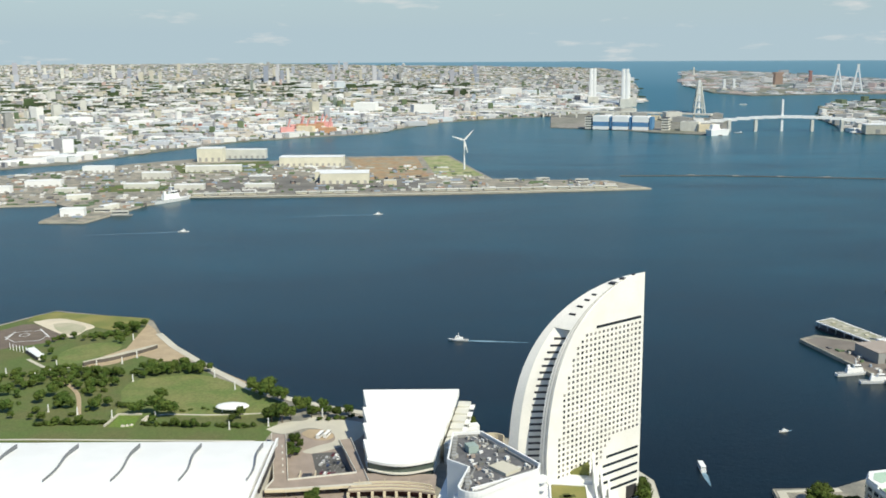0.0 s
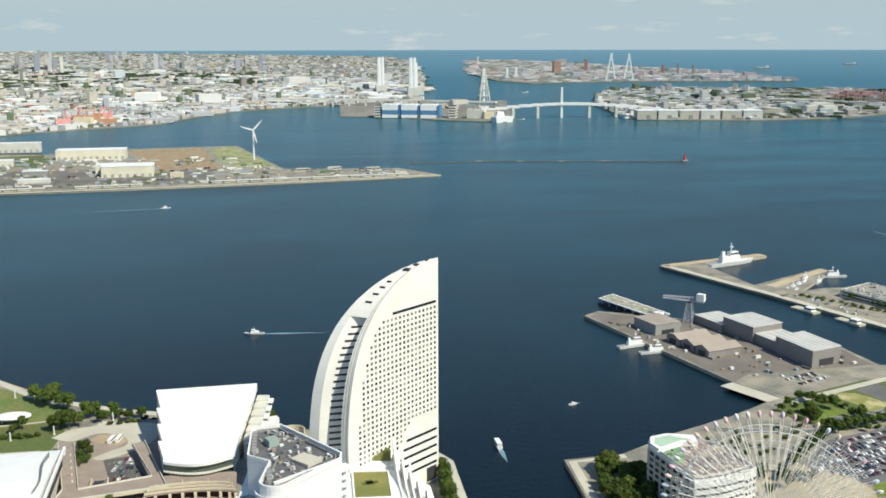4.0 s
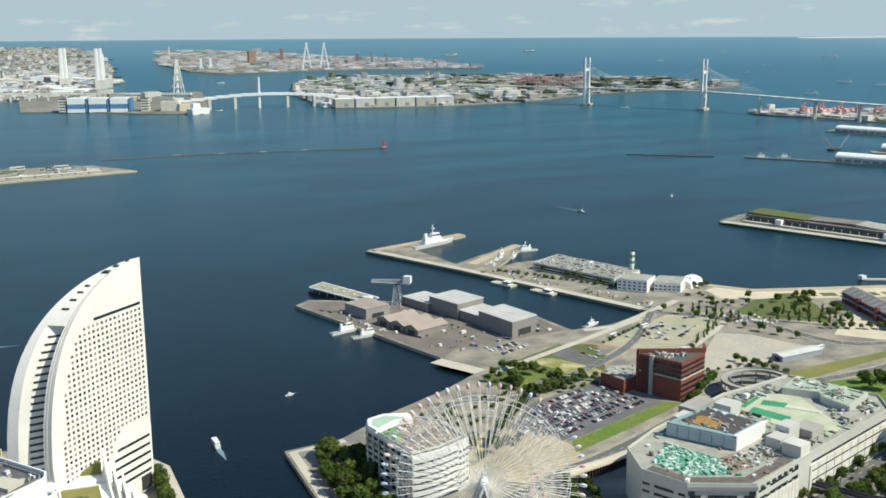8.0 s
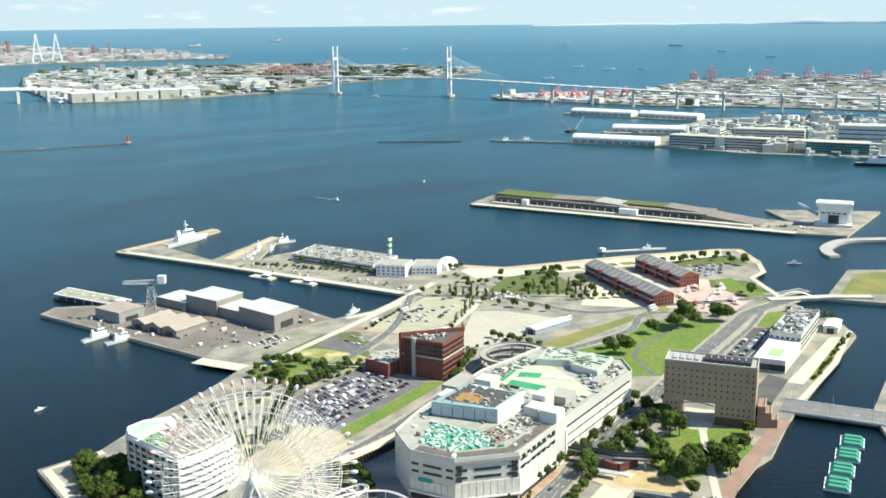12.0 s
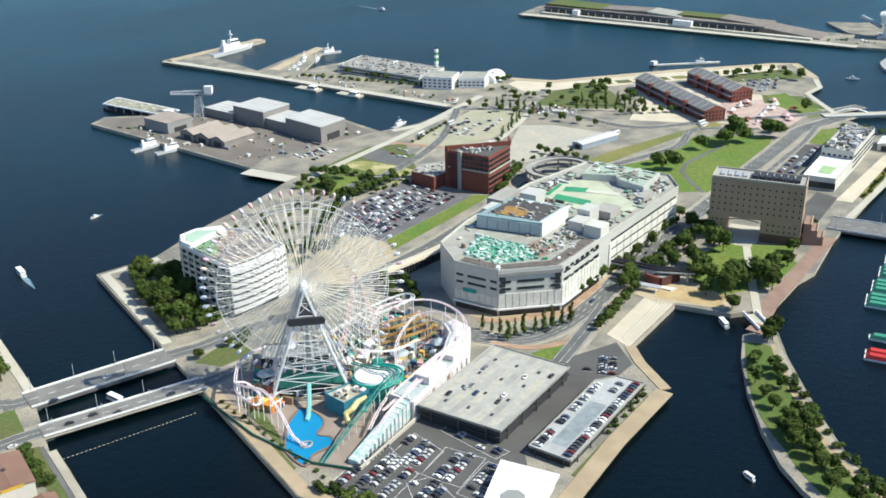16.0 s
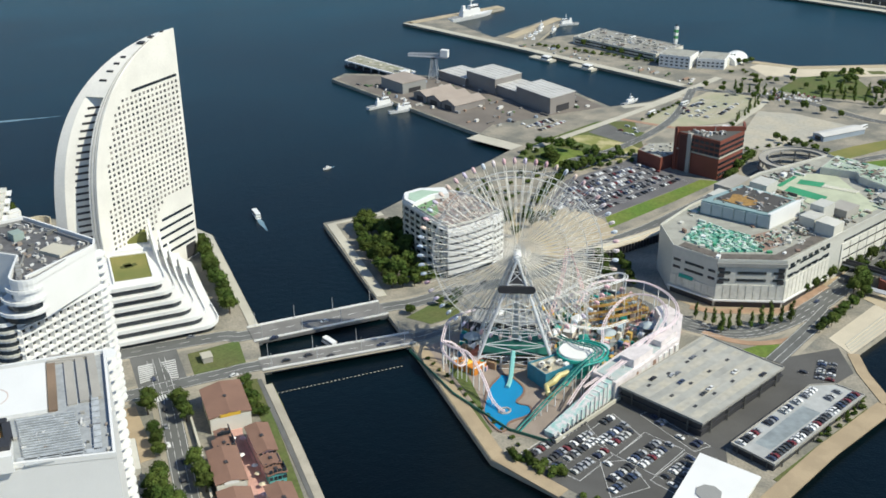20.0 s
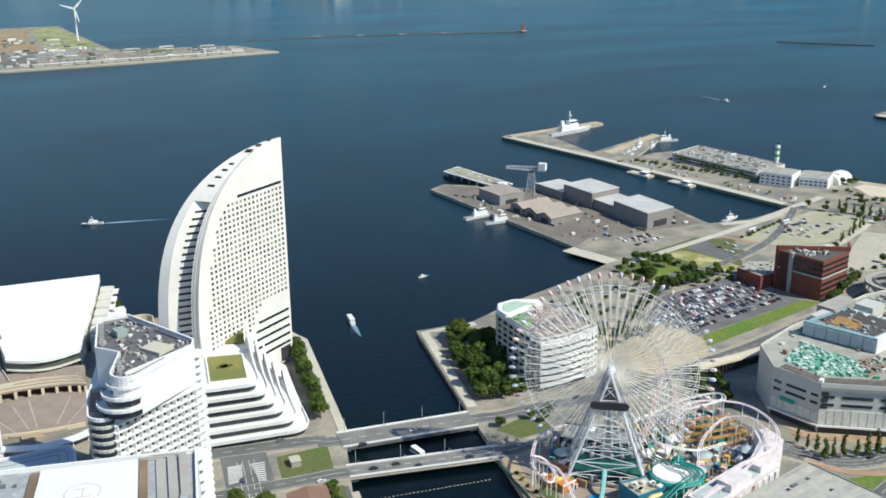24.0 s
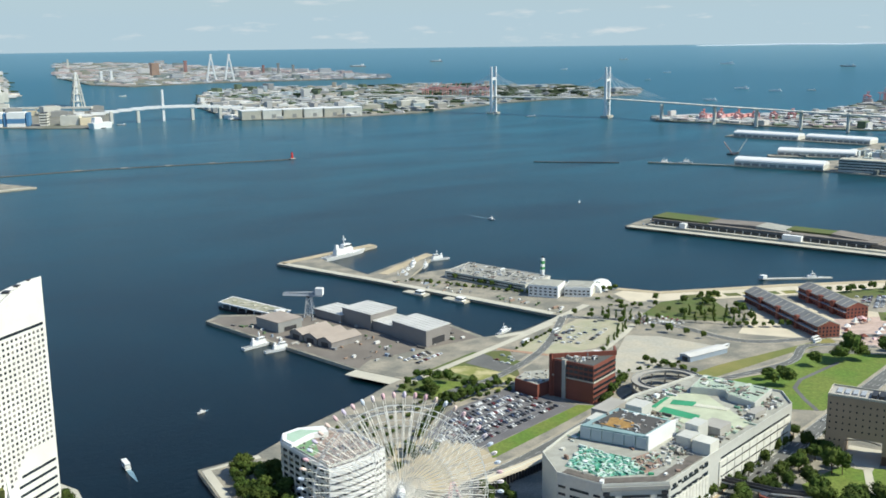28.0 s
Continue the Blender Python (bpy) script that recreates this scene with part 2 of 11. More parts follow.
def rod(bm, a, b, r, sides=5, r2=None):
    """A round bar from a to b."""
    a, b = Vector(a), Vector(b)
    d = b - a
    if d.length < 1e-6:
        return
    q = d.to_track_quat("Z", "Y")
    r2 = r if r2 is None else r2
    lo, hi = [], []
    for i in range(sides):
        w = 2 * math.pi * i / sides
        o = Vector((math.cos(w), math.sin(w), 0))
        lo.append(bm.verts.new(a + q @ (o * r)))
        hi.append(bm.verts.new(b + q @ (o * r2)))
    for i in range(sides):
        j = (i + 1) % sides
        bm.faces.new((lo[i], lo[j], hi[j], hi[i]))
    bm.faces.new(lo[::-1])
    bm.faces.new(hi)


def tube(bm, pts, r, sides=5):
    """A bent round bar through the points, in one piece."""
    pts = [Vector(p) for p in pts]
    rings = []
    for i, p in enumerate(pts):
        d = (pts[min(i + 1, len(pts) - 1)] - pts[max(i - 1, 0)]).normalized()
        u = d.cross(Vector((0, 0, 1)))
        u = u.normalized() if u.length > 0.05 else Vector((1, 0, 0))
        v = d.cross(u)
        rings.append([bm.verts.new(p + (u * math.cos(6.2832 * k / sides) + v * math.sin(6.2832 * k / sides)) * r) for k in range(sides)])
    for a, b in zip(rings[:-1], rings[1:]):
        for k in range(sides):
            bm.faces.new((a[k], a[(k + 1) % sides], b[(k + 1) % sides], b[k]))
    bm.faces.new(rings[0])
    bm.faces.new(rings[-1][::-1])


def one(shape, *args, **kw):
    bm = bmesh.new()
    shape(bm, *args, **kw)
    return bm


def inset(poly, d):
    """The plan drawn in by d metres (counter-clockwise plans)."""
    n = len(poly)
    area = sum(poly[i][0] * poly[(i + 1) % n][1] - poly[(i + 1) % n][0] * poly[i][1] for i in range(n))
    sg = 1 if area > 0 else -1
    out = []
    for i in range(n):
        p0, p1, p2 = Vector(poly[i - 1]), Vector(poly[i]), Vector(poly[(i + 1) % n])
        e1, e2 = (p1 - p0).normalized(), (p2 - p1).normalized()
        n1, n2 = Vector((-e1.y, e1.x)) * sg, Vector((-e2.y, e2.x)) * sg
        k = max(0.35, 1 + n1.dot(n2))
        q = p1 + (n1 + n2) * (d / k)
        out.append((q.x, q.y))
    return out


def parapet(bm, poly, z, h=1.0, w=0.4):
    inn = inset(poly, w)
    n = len(poly)
    vs = [[bm.verts.new((x, y, zz)) for x, y in pl] for pl, zz in ((poly, z - 0.3), (poly, z + h), (inn, z + h), (inn, z - 0.3))]
    for k in range(3):
        for i in range(n):
            j = (i + 1) % n
            bm.faces.new((vs[k][i], vs[k][j], vs[k + 1][j], vs[k + 1][i]))


G = 3.0   # the level of the quays over the sea

# ---- the sea: one sheet to the horizon ----
bm = bmesh.new()
radii = [0, 150, 300, 450, 600, 800, 1000, 1300, 1600, 2000, 2400, 2700] + [3000 * 1.045 ** k for k in range(53)] + [31000]
SEG = 180
rings = []
for r in radii:
    if r == 0:
        rings.append([bm.verts.new((0, 0, 0))] * SEG)
    else:
        rings.append([bm.verts.new(far((*bearing(360 * i / SEG, r), 0.0))) for i in range(SEG)])
for k in range(len(radii) - 1):
    for i in range(SEG):
        j = (i + 1) % SEG
        q = [rings[k][i], rings[k + 1][i], rings[k + 1][j], rings[k][j]]
        bm.faces.new(q[:3] if k == 0 else q)
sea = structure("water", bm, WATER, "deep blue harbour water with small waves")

# ---- land ----
LANDS = {
    "ground": ("paved waterfront district with quays and parkland", [(104, 330), (108, 376), (112, 430), (124, 488), (133, 624), (128, 640), (60, 690), (18, 722), (-59, 757), (-87, 771), (-121, 791), (-161, 821),
        (-206, 877), (-256, 946), (-282, 991), (-304, 1042), (-421, 1086), (-458, 1028), (-900, 1000), (-900, -600), (90, -600), (90, 200)]),
    "ground_island": ("paved harbour island with stone quays", [(182, 326), (192, 432), (197, 491), (208, 611), (249, 612), (300, 640), (356, 663), (394, 684), (411, 690), (392, 734), (343, 955), (363, 969), (423, 930), (447, 912), (534, 801), (536, 748),
        (577, 745), (640, 763), (567, 1003), (513, 1161), (666, 1198), (670, 1184), (569, 1146), (575, 1040), (697, 1103), (700, 1085), (610, 1000),
        (640, 1010), (689, 1008), (760, 818), (787, 779), (925, 721), (1036, 665), (1055, 648), (1011, 591), (976, 573), (941, 567), (895, 501), (857, 418), (834, 393), (782, 379),
        (617, 333), (558, 311), (538, 310), (500, 300), (486, 302), (469, 310), (454, 339), (393, 321), (382, 306), (369, 276), (319, 262), (275, 247), (222, 228), (197, 290)]),
    "ground_promenade": ("long curved promenade with lawn and trees", [(452, 290), (430, 275), (403, 252), (378, 226), (361, 205), (352, 188), (335, 140), (330, 60), (360, 60), (367, 140), (384, 175), (392, 191), (409, 213), (426, 233), (449, 259), (473, 282)]),
    "ground_pier": ("broad far pier with yards and sheds", [(-675, 1693), (-597, 1690), (-549, 1889), (-497, 1978), (-159, 2002), (131, 2030), (425, 2076), (362, 2202), (110, 2250), (17, 2780), (-275, 2760), (-445, 2665), (-664, 2722),
        (-783, 2616), (-870, 2492), (-1100, 2300), (-1100, 1880), (-818, 1880), (-720, 1897), (-673, 1852)]),
    "ground_terminal": ("long passenger pier of pale concrete", [(1037, 1093), (1186, 643), (1214, 594), (1400, 640), (1300, 760), (1247, 690), (1225, 790), (1150, 1075), (1110, 1120)]),
    "ground_inlet": ("low stone quay by the harbour mouth", [(925, 470), (953, 417), (1150, 440), (1500, 500), (1500, 640), (1238, 549), (1084, 477), (1049, 510)]),
    "ground_east": ("paved quay beside the canal", [(639, 274), (670, 300), (760, 330), (1200, 380), (1200, -300), (470, -300), (530, 120), (600, 230)]),
    "ground_wharves": ("far wharf district with warehouses", [(1706, 1495), (1793, 1302), (1811, 1122), (1911, 936), (1990, 700), (2900, 700), (2900, 1250), (2680, 1230), (2530, 1470), (2345, 1560), (2254, 1956), (2205, 1940), (2290, 1540), (2145, 1509), (1930, 1570), (1905, 1545), (2050, 1370)]),
}
for name, (label, poly) in LANDS.items():
    bm = one(prism, poly, -2.0, G)
    ob = structure(name, bm, [LAND, QUAY], label)
    for f in ob.data.polygons:
        if abs(f.normal.z) < 0.5:
            f.material_index = 1


def strip(name, label, rows, material, z=3.0, steps=44):
    """Far land between a near and a far shore: rows of bearing, near and far distance."""
    bm = bmesh.new()
    grid = []
    for (a0, n0, f0), (a1, n1, f1) in zip(rows[:-1], rows[1:]):
        m = max(1, int(abs(a1 - a0) / 0.9))
        for k in range(m + (a1 == rows[-1][0])):
            u = k / m
            a, n, f = a0 + (a1 - a0) * u, n0 + (n1 - n0) * u, f0 + (f1 - f0) * u
            ring = [bm.verts.new(far((*bearing(a, n), -1.0)))]
            for i in range(steps + 1):
                d = n * (f / n) ** (i / steps)
                ring.append(bm.verts.new(far((*bearing(a, d), z + max(0.0, d - 4000) * 0.0012))))
            ring.append(bm.verts.new(far((*bearing(a, f), -1.0))))
            grid.append(ring)
    for r0, r1 in zip(grid[:-1], grid[1:]):
        for i in range(len(r0) - 1):
            bm.faces.new((r0[i], r0[i + 1], r1[i + 1], r1[i]))
    return structure(name, bm, material, label)


SHORE = [(-60, 2500, 29000), (-30, 2600, 29000), (-23.4, 2737, 29000), (-19.8, 2801, 29000), (-15.2, 3072, 28000), (-11.3, 3322, 28000), (-5.7, 3523, 24000), (-3.8, 3579, 22000), (-2.6, 3754, 21500), (0.0, 4135, 20500), (2.4, 4298, 19500), (4.9, 4442, 18000), (8.3, 4647, 17000), (9.6, 5200, 15000), (10.6, 5800, 8000)]
PLANT = [(6.0, 3830, 4700), (8.6, 3780, 4560), (12.0, 3600, 4500), (15.2, 3525, 4420), (15.6, 3800, 4200)]
OGI = [(13.0, 8800, 14200), (14.6, 7121, 14200), (16.6, 6696, 14000), (20.0, 6980, 11800), (23.4, 7120, 10300), (27.6, 7240, 8700), (30.2, 7280, 7580)]
DAI = [(20.2, 4400, 5300), (21.9, 3700, 6000), (24.6, 3685, 6100), (28.4, 3735, 6160), (32.0, 3870, 6400), (35.3, 4240, 6100), (36.6, 4410, 5930), (40.3, 4690, 6000), (41.5, 4777, 5500), (44, 5000, 5540)]
HON = [(45.0, 3450, 3600), (48.0, 3390, 3700), (50.6, 3280, 3750), (53.5, 3215, 3900), (55.5, 3190, 4500), (58.0, 3220, 4650), (61.0, 3200, 4800), (65.6, 3150, 5000), (75, 3085, 5000)]
strip("ground_city", "far plain covered by city", SHORE, FARLAND)
strip("ground_plant", "low reclaimed headland with a power plant", PLANT, FARLAND)
strip("ground_outer_island", "distant industrial island", OGI, FARLAND)
strip("ground_cargo_island", "reclaimed cargo island", DAI, FARLAND)
strip("ground_container_wharf", "distant container wharf", HON, FARLAND)
# ---- the far city: countless small buildings ----
CITY = palette("far_building_walls", [(0.50, 0.49, 0.47), (0.44, 0.44, 0.44), (0.64, 0.63, 0.61), (0.26, 0.26, 0.27), (0.42, 0.39, 0.36), (0.50, 0.49, 0.48), (0.33, 0.29, 0.27), (0.22, 0.24, 0.25), (0.66, 0.66, 0.65), (0.40, 0.42, 0.45), (0.11, 0.15, 0.08), (0.30, 0.30, 0.31), (0.13, 0.17, 0.09), (0.46, 0.40, 0.28)], by="island")
WOODS = mat("far_woods", (0.05, 0.075, 0.03), rough=0.9, vary=0.3, fine=0.02, coarse=0.004, island=0.3)


def far_box(verts, faces, x, y, z0, sx, sy, h, turn):
    c, s = math.cos(turn), math.sin(turn)
    n = len(verts)
    for z in (z0, z0 + h):
        for u, v in ((-0.5, -0.5), (0.5, -0.5), (0.5, 0.5), (-0.5, 0.5)):
            a, b = u * sx, v * sy
            verts.append(far((x + a * c - b * s, y + a * s + b * c, z))[:])
    for f in ((4, 5, 6, 7), (0, 1, 5, 4), (1, 2, 6, 5), (2, 3, 7, 6), (3, 0, 4, 7)):
        faces.append([n + i for i in f])


def stuff(name, verts, faces, material, label):
    me = bpy.data.meshes.new(name)
    me.from_pydata(verts, [], faces)
    me.materials.append(material)
    return tagged(new(name, me), label, "buildings", "", "stuff")


def shore_at(rows, a):
    for (a0, n0, f0), (a1, n1, f1) in zip(rows[:-1], rows[1:]):
        if a0 <= a <= a1:
            u = (a - a0) / (a1 - a0)
            return n0 + (n1 - n0) * u, f0 + (f1 - f0) * u
    return None


def scatter(rows, count, rng, size, high, margin=30, reach=1.0, tall=0.02, grid=0.3):
    verts, faces = [], []
    for _ in range(count):
        a = rng.uniform(rows[0][0], rows[-1][0])
        n, f = shore_at(rows, a)
        d = (n + margin) * (max(f * reach, n + margin + 150) / (n + margin)) ** (rng.random() ** (1.0 if reach == 1.0 else 1.25))
        x, y = bearing(a, d)
        w = math.sin(x * 0.0042 + 1.4 * math.sin(y * 0.0031)) * math.sin(y * 0.0037 + 1.1 * math.sin(x * 0.0027))
        if (w > 0.42 or -0.5 < w < -0.38) and rng.random() < 0.85 and count > 5000:
            continue
        k = 1 + max(0, d - 4000) / 7000
        sx, sy = size * k * rng.uniform(0.4, 1.6), size * k * rng.uniform(0.4, 1.3)
        h = high * rng.uniform(0.4, 1.4) * (1 if rng.random() > tall else rng.uniform(2, 4))
        far_box(verts, faces, x, y, 2.5 + max(0.0, d - 4000) * 0.0012, sx, sy, h, grid + rng.choice((0, 0, 0.6, -0.4)))
    return verts, faces


rng = random.Random(7)
v, f = scatter(SHORE, 52000, rng, 15, 9, tall=0.025)
r2 = random.Random(21)
v2, f2 = scatter(SHORE, 3000, r2, 15, 11, tall=0.02, reach=0.6)
v3, f3 = scatter(SHORE, 380, r2, 14, 24, margin=1800, tall=0.04, reach=0.9)
f3 = [[i + len(v2) for i in q] for q in f3]
stuff("city_blocks", v2 + v3, f2 + f3, palette("far_block_walls", [(0.62, 0.60, 0.58), (0.50, 0.50, 0.52), (0.72, 0.71, 0.69), (0.46, 0.34, 0.30), (0.36, 0.40, 0.46), (0.56, 0.49, 0.44), (0.24, 0.26, 0.30), (0.60, 0.54, 0.53), (0.20, 0.24, 0.20)], by="island"), "taller pale blocks of flats and offices of a distant city")
stuff("city_buildings", v, f, CITY, "countless pale low buildings of a distant city")
v, f = scatter(SHORE, 900, rng, 62, 5, margin=120)
stuff("city_parks", v, f, WOODS, "dark green groves among the far city")["category"] = "trees"
SHEDS = palette("far_shed_walls", [(0.70, 0.69, 0.66), (0.60, 0.60, 0.58), (0.45, 0.46, 0.47), (0.76, 0.76, 0.74), (0.50, 0.45, 0.38), (0.55, 0.60, 0.62)], by="island")
v, f = scatter(SHORE, 1700, rng, 66, 11, margin=60, reach=0.42)
stuff("waterfront_sheds", v, f, SHEDS, "pale factory sheds along the far shore")
v, f = scatter(OGI, 1000, rng, 40, 8, tall=0.05)
stuff("island_works", v, f, palette("works_walls", [(0.40, 0.40, 0.41), (0.44, 0.45, 0.46), (0.32, 0.34, 0.36), (0.58, 0.58, 0.58), (0.22, 0.26, 0.25), (0.46, 0.38, 0.37)], by="island"), "distant steel works and tanks")
WEST = [(-27, 5000, 9500), (-19, 5200, 11000), (-10, 6200, 11000), (2, 6500, 9000)]
v, f = scatter(WEST, 520, rng, 46, 12, margin=10)
stuff("hill_woods", v, f, WOODS, "dark wooded slopes among the far city")["category"] = "trees"
SKY_ROWS = [(-30, 8000, 19000), (-19, 8500, 19000), (-11, 9500, 18000), (2, 9000, 15000)]
v, f = scatter(SKY_ROWS, 170, rng, 16, 36, margin=10, tall=0.25)
# bluish wall greys carry the distance haze in their colour
stuff("skyline_towers", v, f, palette("skyline_haze_greys", [(0.34, 0.37, 0.42), (0.42, 0.44, 0.48), (0.28, 0.31, 0.37), (0.50, 0.50, 0.52), (0.38, 0.38, 0.42)], by="island"), "tall haze-grey towers on a far city skyline")
RED_ROWS = [(-16, 3700, 4600), (-11, 3900, 5200), (-6, 4000, 5200)]
v, f = scatter(RED_ROWS, 70, rng, 20, 9, margin=10, tall=0.08)
stuff("rust_works", v, f, palette("rust_walls", [(0.42, 0.22, 0.14), (0.44, 0.30, 0.22), (0.55, 0.36, 0.27), (0.42, 0.14, 0.10), (0.62, 0.58, 0.52), (0.66, 0.65, 0.62)], by="island"), "rust-red factory sheds on the far shore")
ISLE = palette("harbour_sheds", [(0.52, 0.52, 0.50), (0.36, 0.37, 0.37), (0.30, 0.31, 0.31), (0.70, 0.70, 0.68), (0.14, 0.18, 0.11), (0.48, 0.45, 0.42), (0.40, 0.36, 0.30), (0.38, 0.44, 0.47), (0.56, 0.54, 0.52)], by="island")
v, f = scatter([r for r in DAI if r[0] < 29], 900, rng, 34, 9, tall=0.06)
v4, f4 = scatter([r for r in DAI if r[0] > 28], 620, rng, 30, 6, tall=0.05)
f += [[i + len(v) for i in q] for q in f4]
stuff("cargo_sheds", v + v4, f, ISLE, "pale warehouses of the cargo island")
v, f = scatter(DAI, 420, rng, 46, 6, margin=90)
stuff("cargo_island_trees", v, f, WOODS, "dark tree belts on the cargo island")["category"] = "trees"
v, f = scatter(HON, 1300, rng, 30, 5)
stuff("wharf_sheds", v, f, palette("wharf_colours", [(0.30, 0.30, 0.30), (0.52, 0.52, 0.51), (0.20, 0.21, 0.22), (0.40, 0.33, 0.32), (0.66, 0.66, 0.65), (0.46, 0.47, 0.48), (0.34, 0.38, 0.37), (0.56, 0.54, 0.52), (0.13, 0.17, 0.10)], by="island"), "distant sheds and stacked containers")

# ---- the sail-shaped hotel ----
def hotel():
    """Two thin wings that part from one tall upright edge; each ends in a curved rim, and a deep slot opens between them."""
    th = thing("hotel_tower", "tall white sail-shaped hotel tower with rows of square windows", "hotel", at=(120.8, 600.6, G))
    fd, bd = Vector((-0.785, -0.62, 0)), Vector((-1.0474, -0.42, 0))
    H, TOP = 143.4, 117.0

    def edge(z):
        """How far the wings run from the tall edge at the height z."""
        u = max(0.0, min(1.0, z / H))
        return max(80 * max(0.0, 1 - u ** 4) ** 0.55 - max(0.0, 0.3 - u) * 12, 0.3)

    def ring(z):
        """Tall edge, front rim (outer, inner), foot of the slot, back rim (inner, outer)."""
        e = edge(z)
        up = Vector((0, 0, z))
        a, b = fd * e, bd * e
        w = b - a
        return up, a + up, a + w * 0.19 + up, a + w * 0.75 + Vector((0.29, 0.01, 0)) * e + up, a + w * 0.75 + up, b + up

    N = 44
    zs = sorted([H * (1 - (1 - i / N) ** 1.6) for i in range(N + 1)] + [TOP])

    def sheet(pairs, z0, z1):
        """Walls between the named corners of the rings from z0 to z1."""
        bm = bmesh.new()
        for i, j in pairs:
            col = []
            for z in [z for z in zs if z0 - 0.01 <= z <= z1 + 0.01]:
                r = ring(z)
                col.append((bm.verts.new(r[i]), bm.verts.new(r[j])))
            for (p, q), (s, t) in zip(col[:-1], col[1:]):
                bm.faces.new((p, q, t, s))
        return bm

    part("facade", sheet(((0, 1),), 0, H), WHITE_TILE, th, "broad white window front")
    part("back_wall", sheet(((5, 0),), 0, H), WHITE_TILE, th)
    part("front_rim", sheet(((1, 2), (2, 3)), 0, TOP), WHITE_TILE, th, "curved rim of the front wing")
    part("back_rim", sheet(((4, 5),), 0, TOP), WHITE_TILE, th, "curved rim of the back wing")
    part("slot_wall", sheet(((3, 4),), 0, TOP), WHITE_TILE, th, "inner wall of the deep slot")
    part("crown_shell", sheet(((1, 5),), TOP, H), WHITE_TILE, th, "curved white crown over the slot")
    r = ring(TOP)
    bm = bmesh.new()
    bm.faces.new([bm.verts.new(r[k]) for k in (1, 2, 3, 4, 5)])
    part("slot_ceiling", bm, WHITE_TILE, th)
    # dark galleries on the slot's inner wall
    for i in range(29):
        z = 5 + i * 3.78
        r = ring(z)
        d = r[3] - r[4]
        p, q = r[4] + d * 0.25, r[4] + d * 0.97
        m = (p + q) / 2
        part("gallery_slit", one(box, (m.x, m.y, z), ((q - p).length, 0.5, 1.25), math.degrees(math.atan2(d.y, d.x))), DARK, th, "dark open gallery")
    # slanting glazed stair at the foot of the slot
    for i in range(9):
        r = ring(6 + i * 3.4)
        p, q = r[4].lerp(r[3], 0.12), r[4].lerp(r[3], 0.6)
        part("slot_louvre", one(rod, p, q - Vector((0, 0, 5)), 0.5, 5), GREY, th, "grey slanting louvre")
    # grooves and a raised seam follow the curved edge of the front wing
    for k, (off, m) in enumerate(((0.0, WHITE_TILE), (0.06, CONCRETE), (0.13, CONCRETE))):
        line = []
        for z in zs:
            if z > H - 1.0:
                continue
            e = edge(z)
            a, b = fd * e, bd * e
            line.append(a + (b - a) * off + Vector((0, 0, z)) + (a + b).normalized() * 0.05)
        part("edge_seam", one(tube, line, 0.42 if k == 0 else 0.22, 5), m, th)
    # windows of the great face
    panes = palette("hotel_panes", [(0.025, 0.03, 0.035), (0.10, 0.10, 0.10), (0.20, 0.19, 0.17), (0.05, 0.055, 0.06), (0.32, 0.30, 0.27), (0.04, 0.045, 0.05)], rough=0.2)
    wm = mesh_of("window", one(box, (0, 0, 0), (1.45, 0.5, 1.5)), panes)
    n = Vector((fd.y, -fd.x, 0))
    if n.dot(Vector((0, -1, 0))) < 0:
        n = -n
    ang = math.degrees(math.atan2(fd.y, fd.x))
    for r in range(26):
        z = 32 + r * 3.24
        for c in range(20):
            s = 3.4 + c * 3.5
            if s > edge(z) - 9 or (z < 47 and s < 39 - (z - 31)):
                continue
            ob = part("window", wm, None, th)
            ob.matrix_local = Matrix.Translation(fd * s + Vector((0, 0, z))) @ pose(0, 0, 0, 0, 0, ang)
    for z, s0, s1 in ((116.5, 2.5, 41), (34, 2, 30), (28.6, 2, 33), (23.2, 2, 36), (17.8, 2, 38), (12.4, 2, 40)):
        m = fd * ((s0 + s1) / 2) + Vector((0, 0, z))
        part("window_band", one(box, m, (s1 - s0, 0.6, 1.5), ang), GLASS, th)
    part("corner_opening", one(box, fd * 7 + Vector((0, 0, 5.5)), (9, 0.7, 9), ang), DARK, th, "dark opening at the foot")
    # slots and plant wells on the crown
    for i, z in enumerate((124.5, 128.4, 131.6, 134.2)):
        e = edge(z)
        m = (fd * e + bd * e) * 0.5
        w = (bd - fd) * e
        bm = one(box, (0, 0, 0), (w.length * 0.24, 1.6, 0.9), math.degrees(math.atan2(w.y, w.x)))
        bmesh.ops.translate(bm, vec=m + Vector((0, 0, z)), verts=bm.verts[:])
        part("roof_slot", bm, DARK, th)
    for z, s in ((139.6, 5.0), (141.4, 3.4), (142.8, 2.4)):
        e = edge(z)
        m = (fd + bd) * 0.5 * e + Vector((0, 0, z))
        w = (bd - fd) * e
        part("plant_well", one(box, m, (w.length * 0.5, s, 1.0), math.degrees(math.atan2(w.y, w.x))), DARK, th)
    return th


hotel()


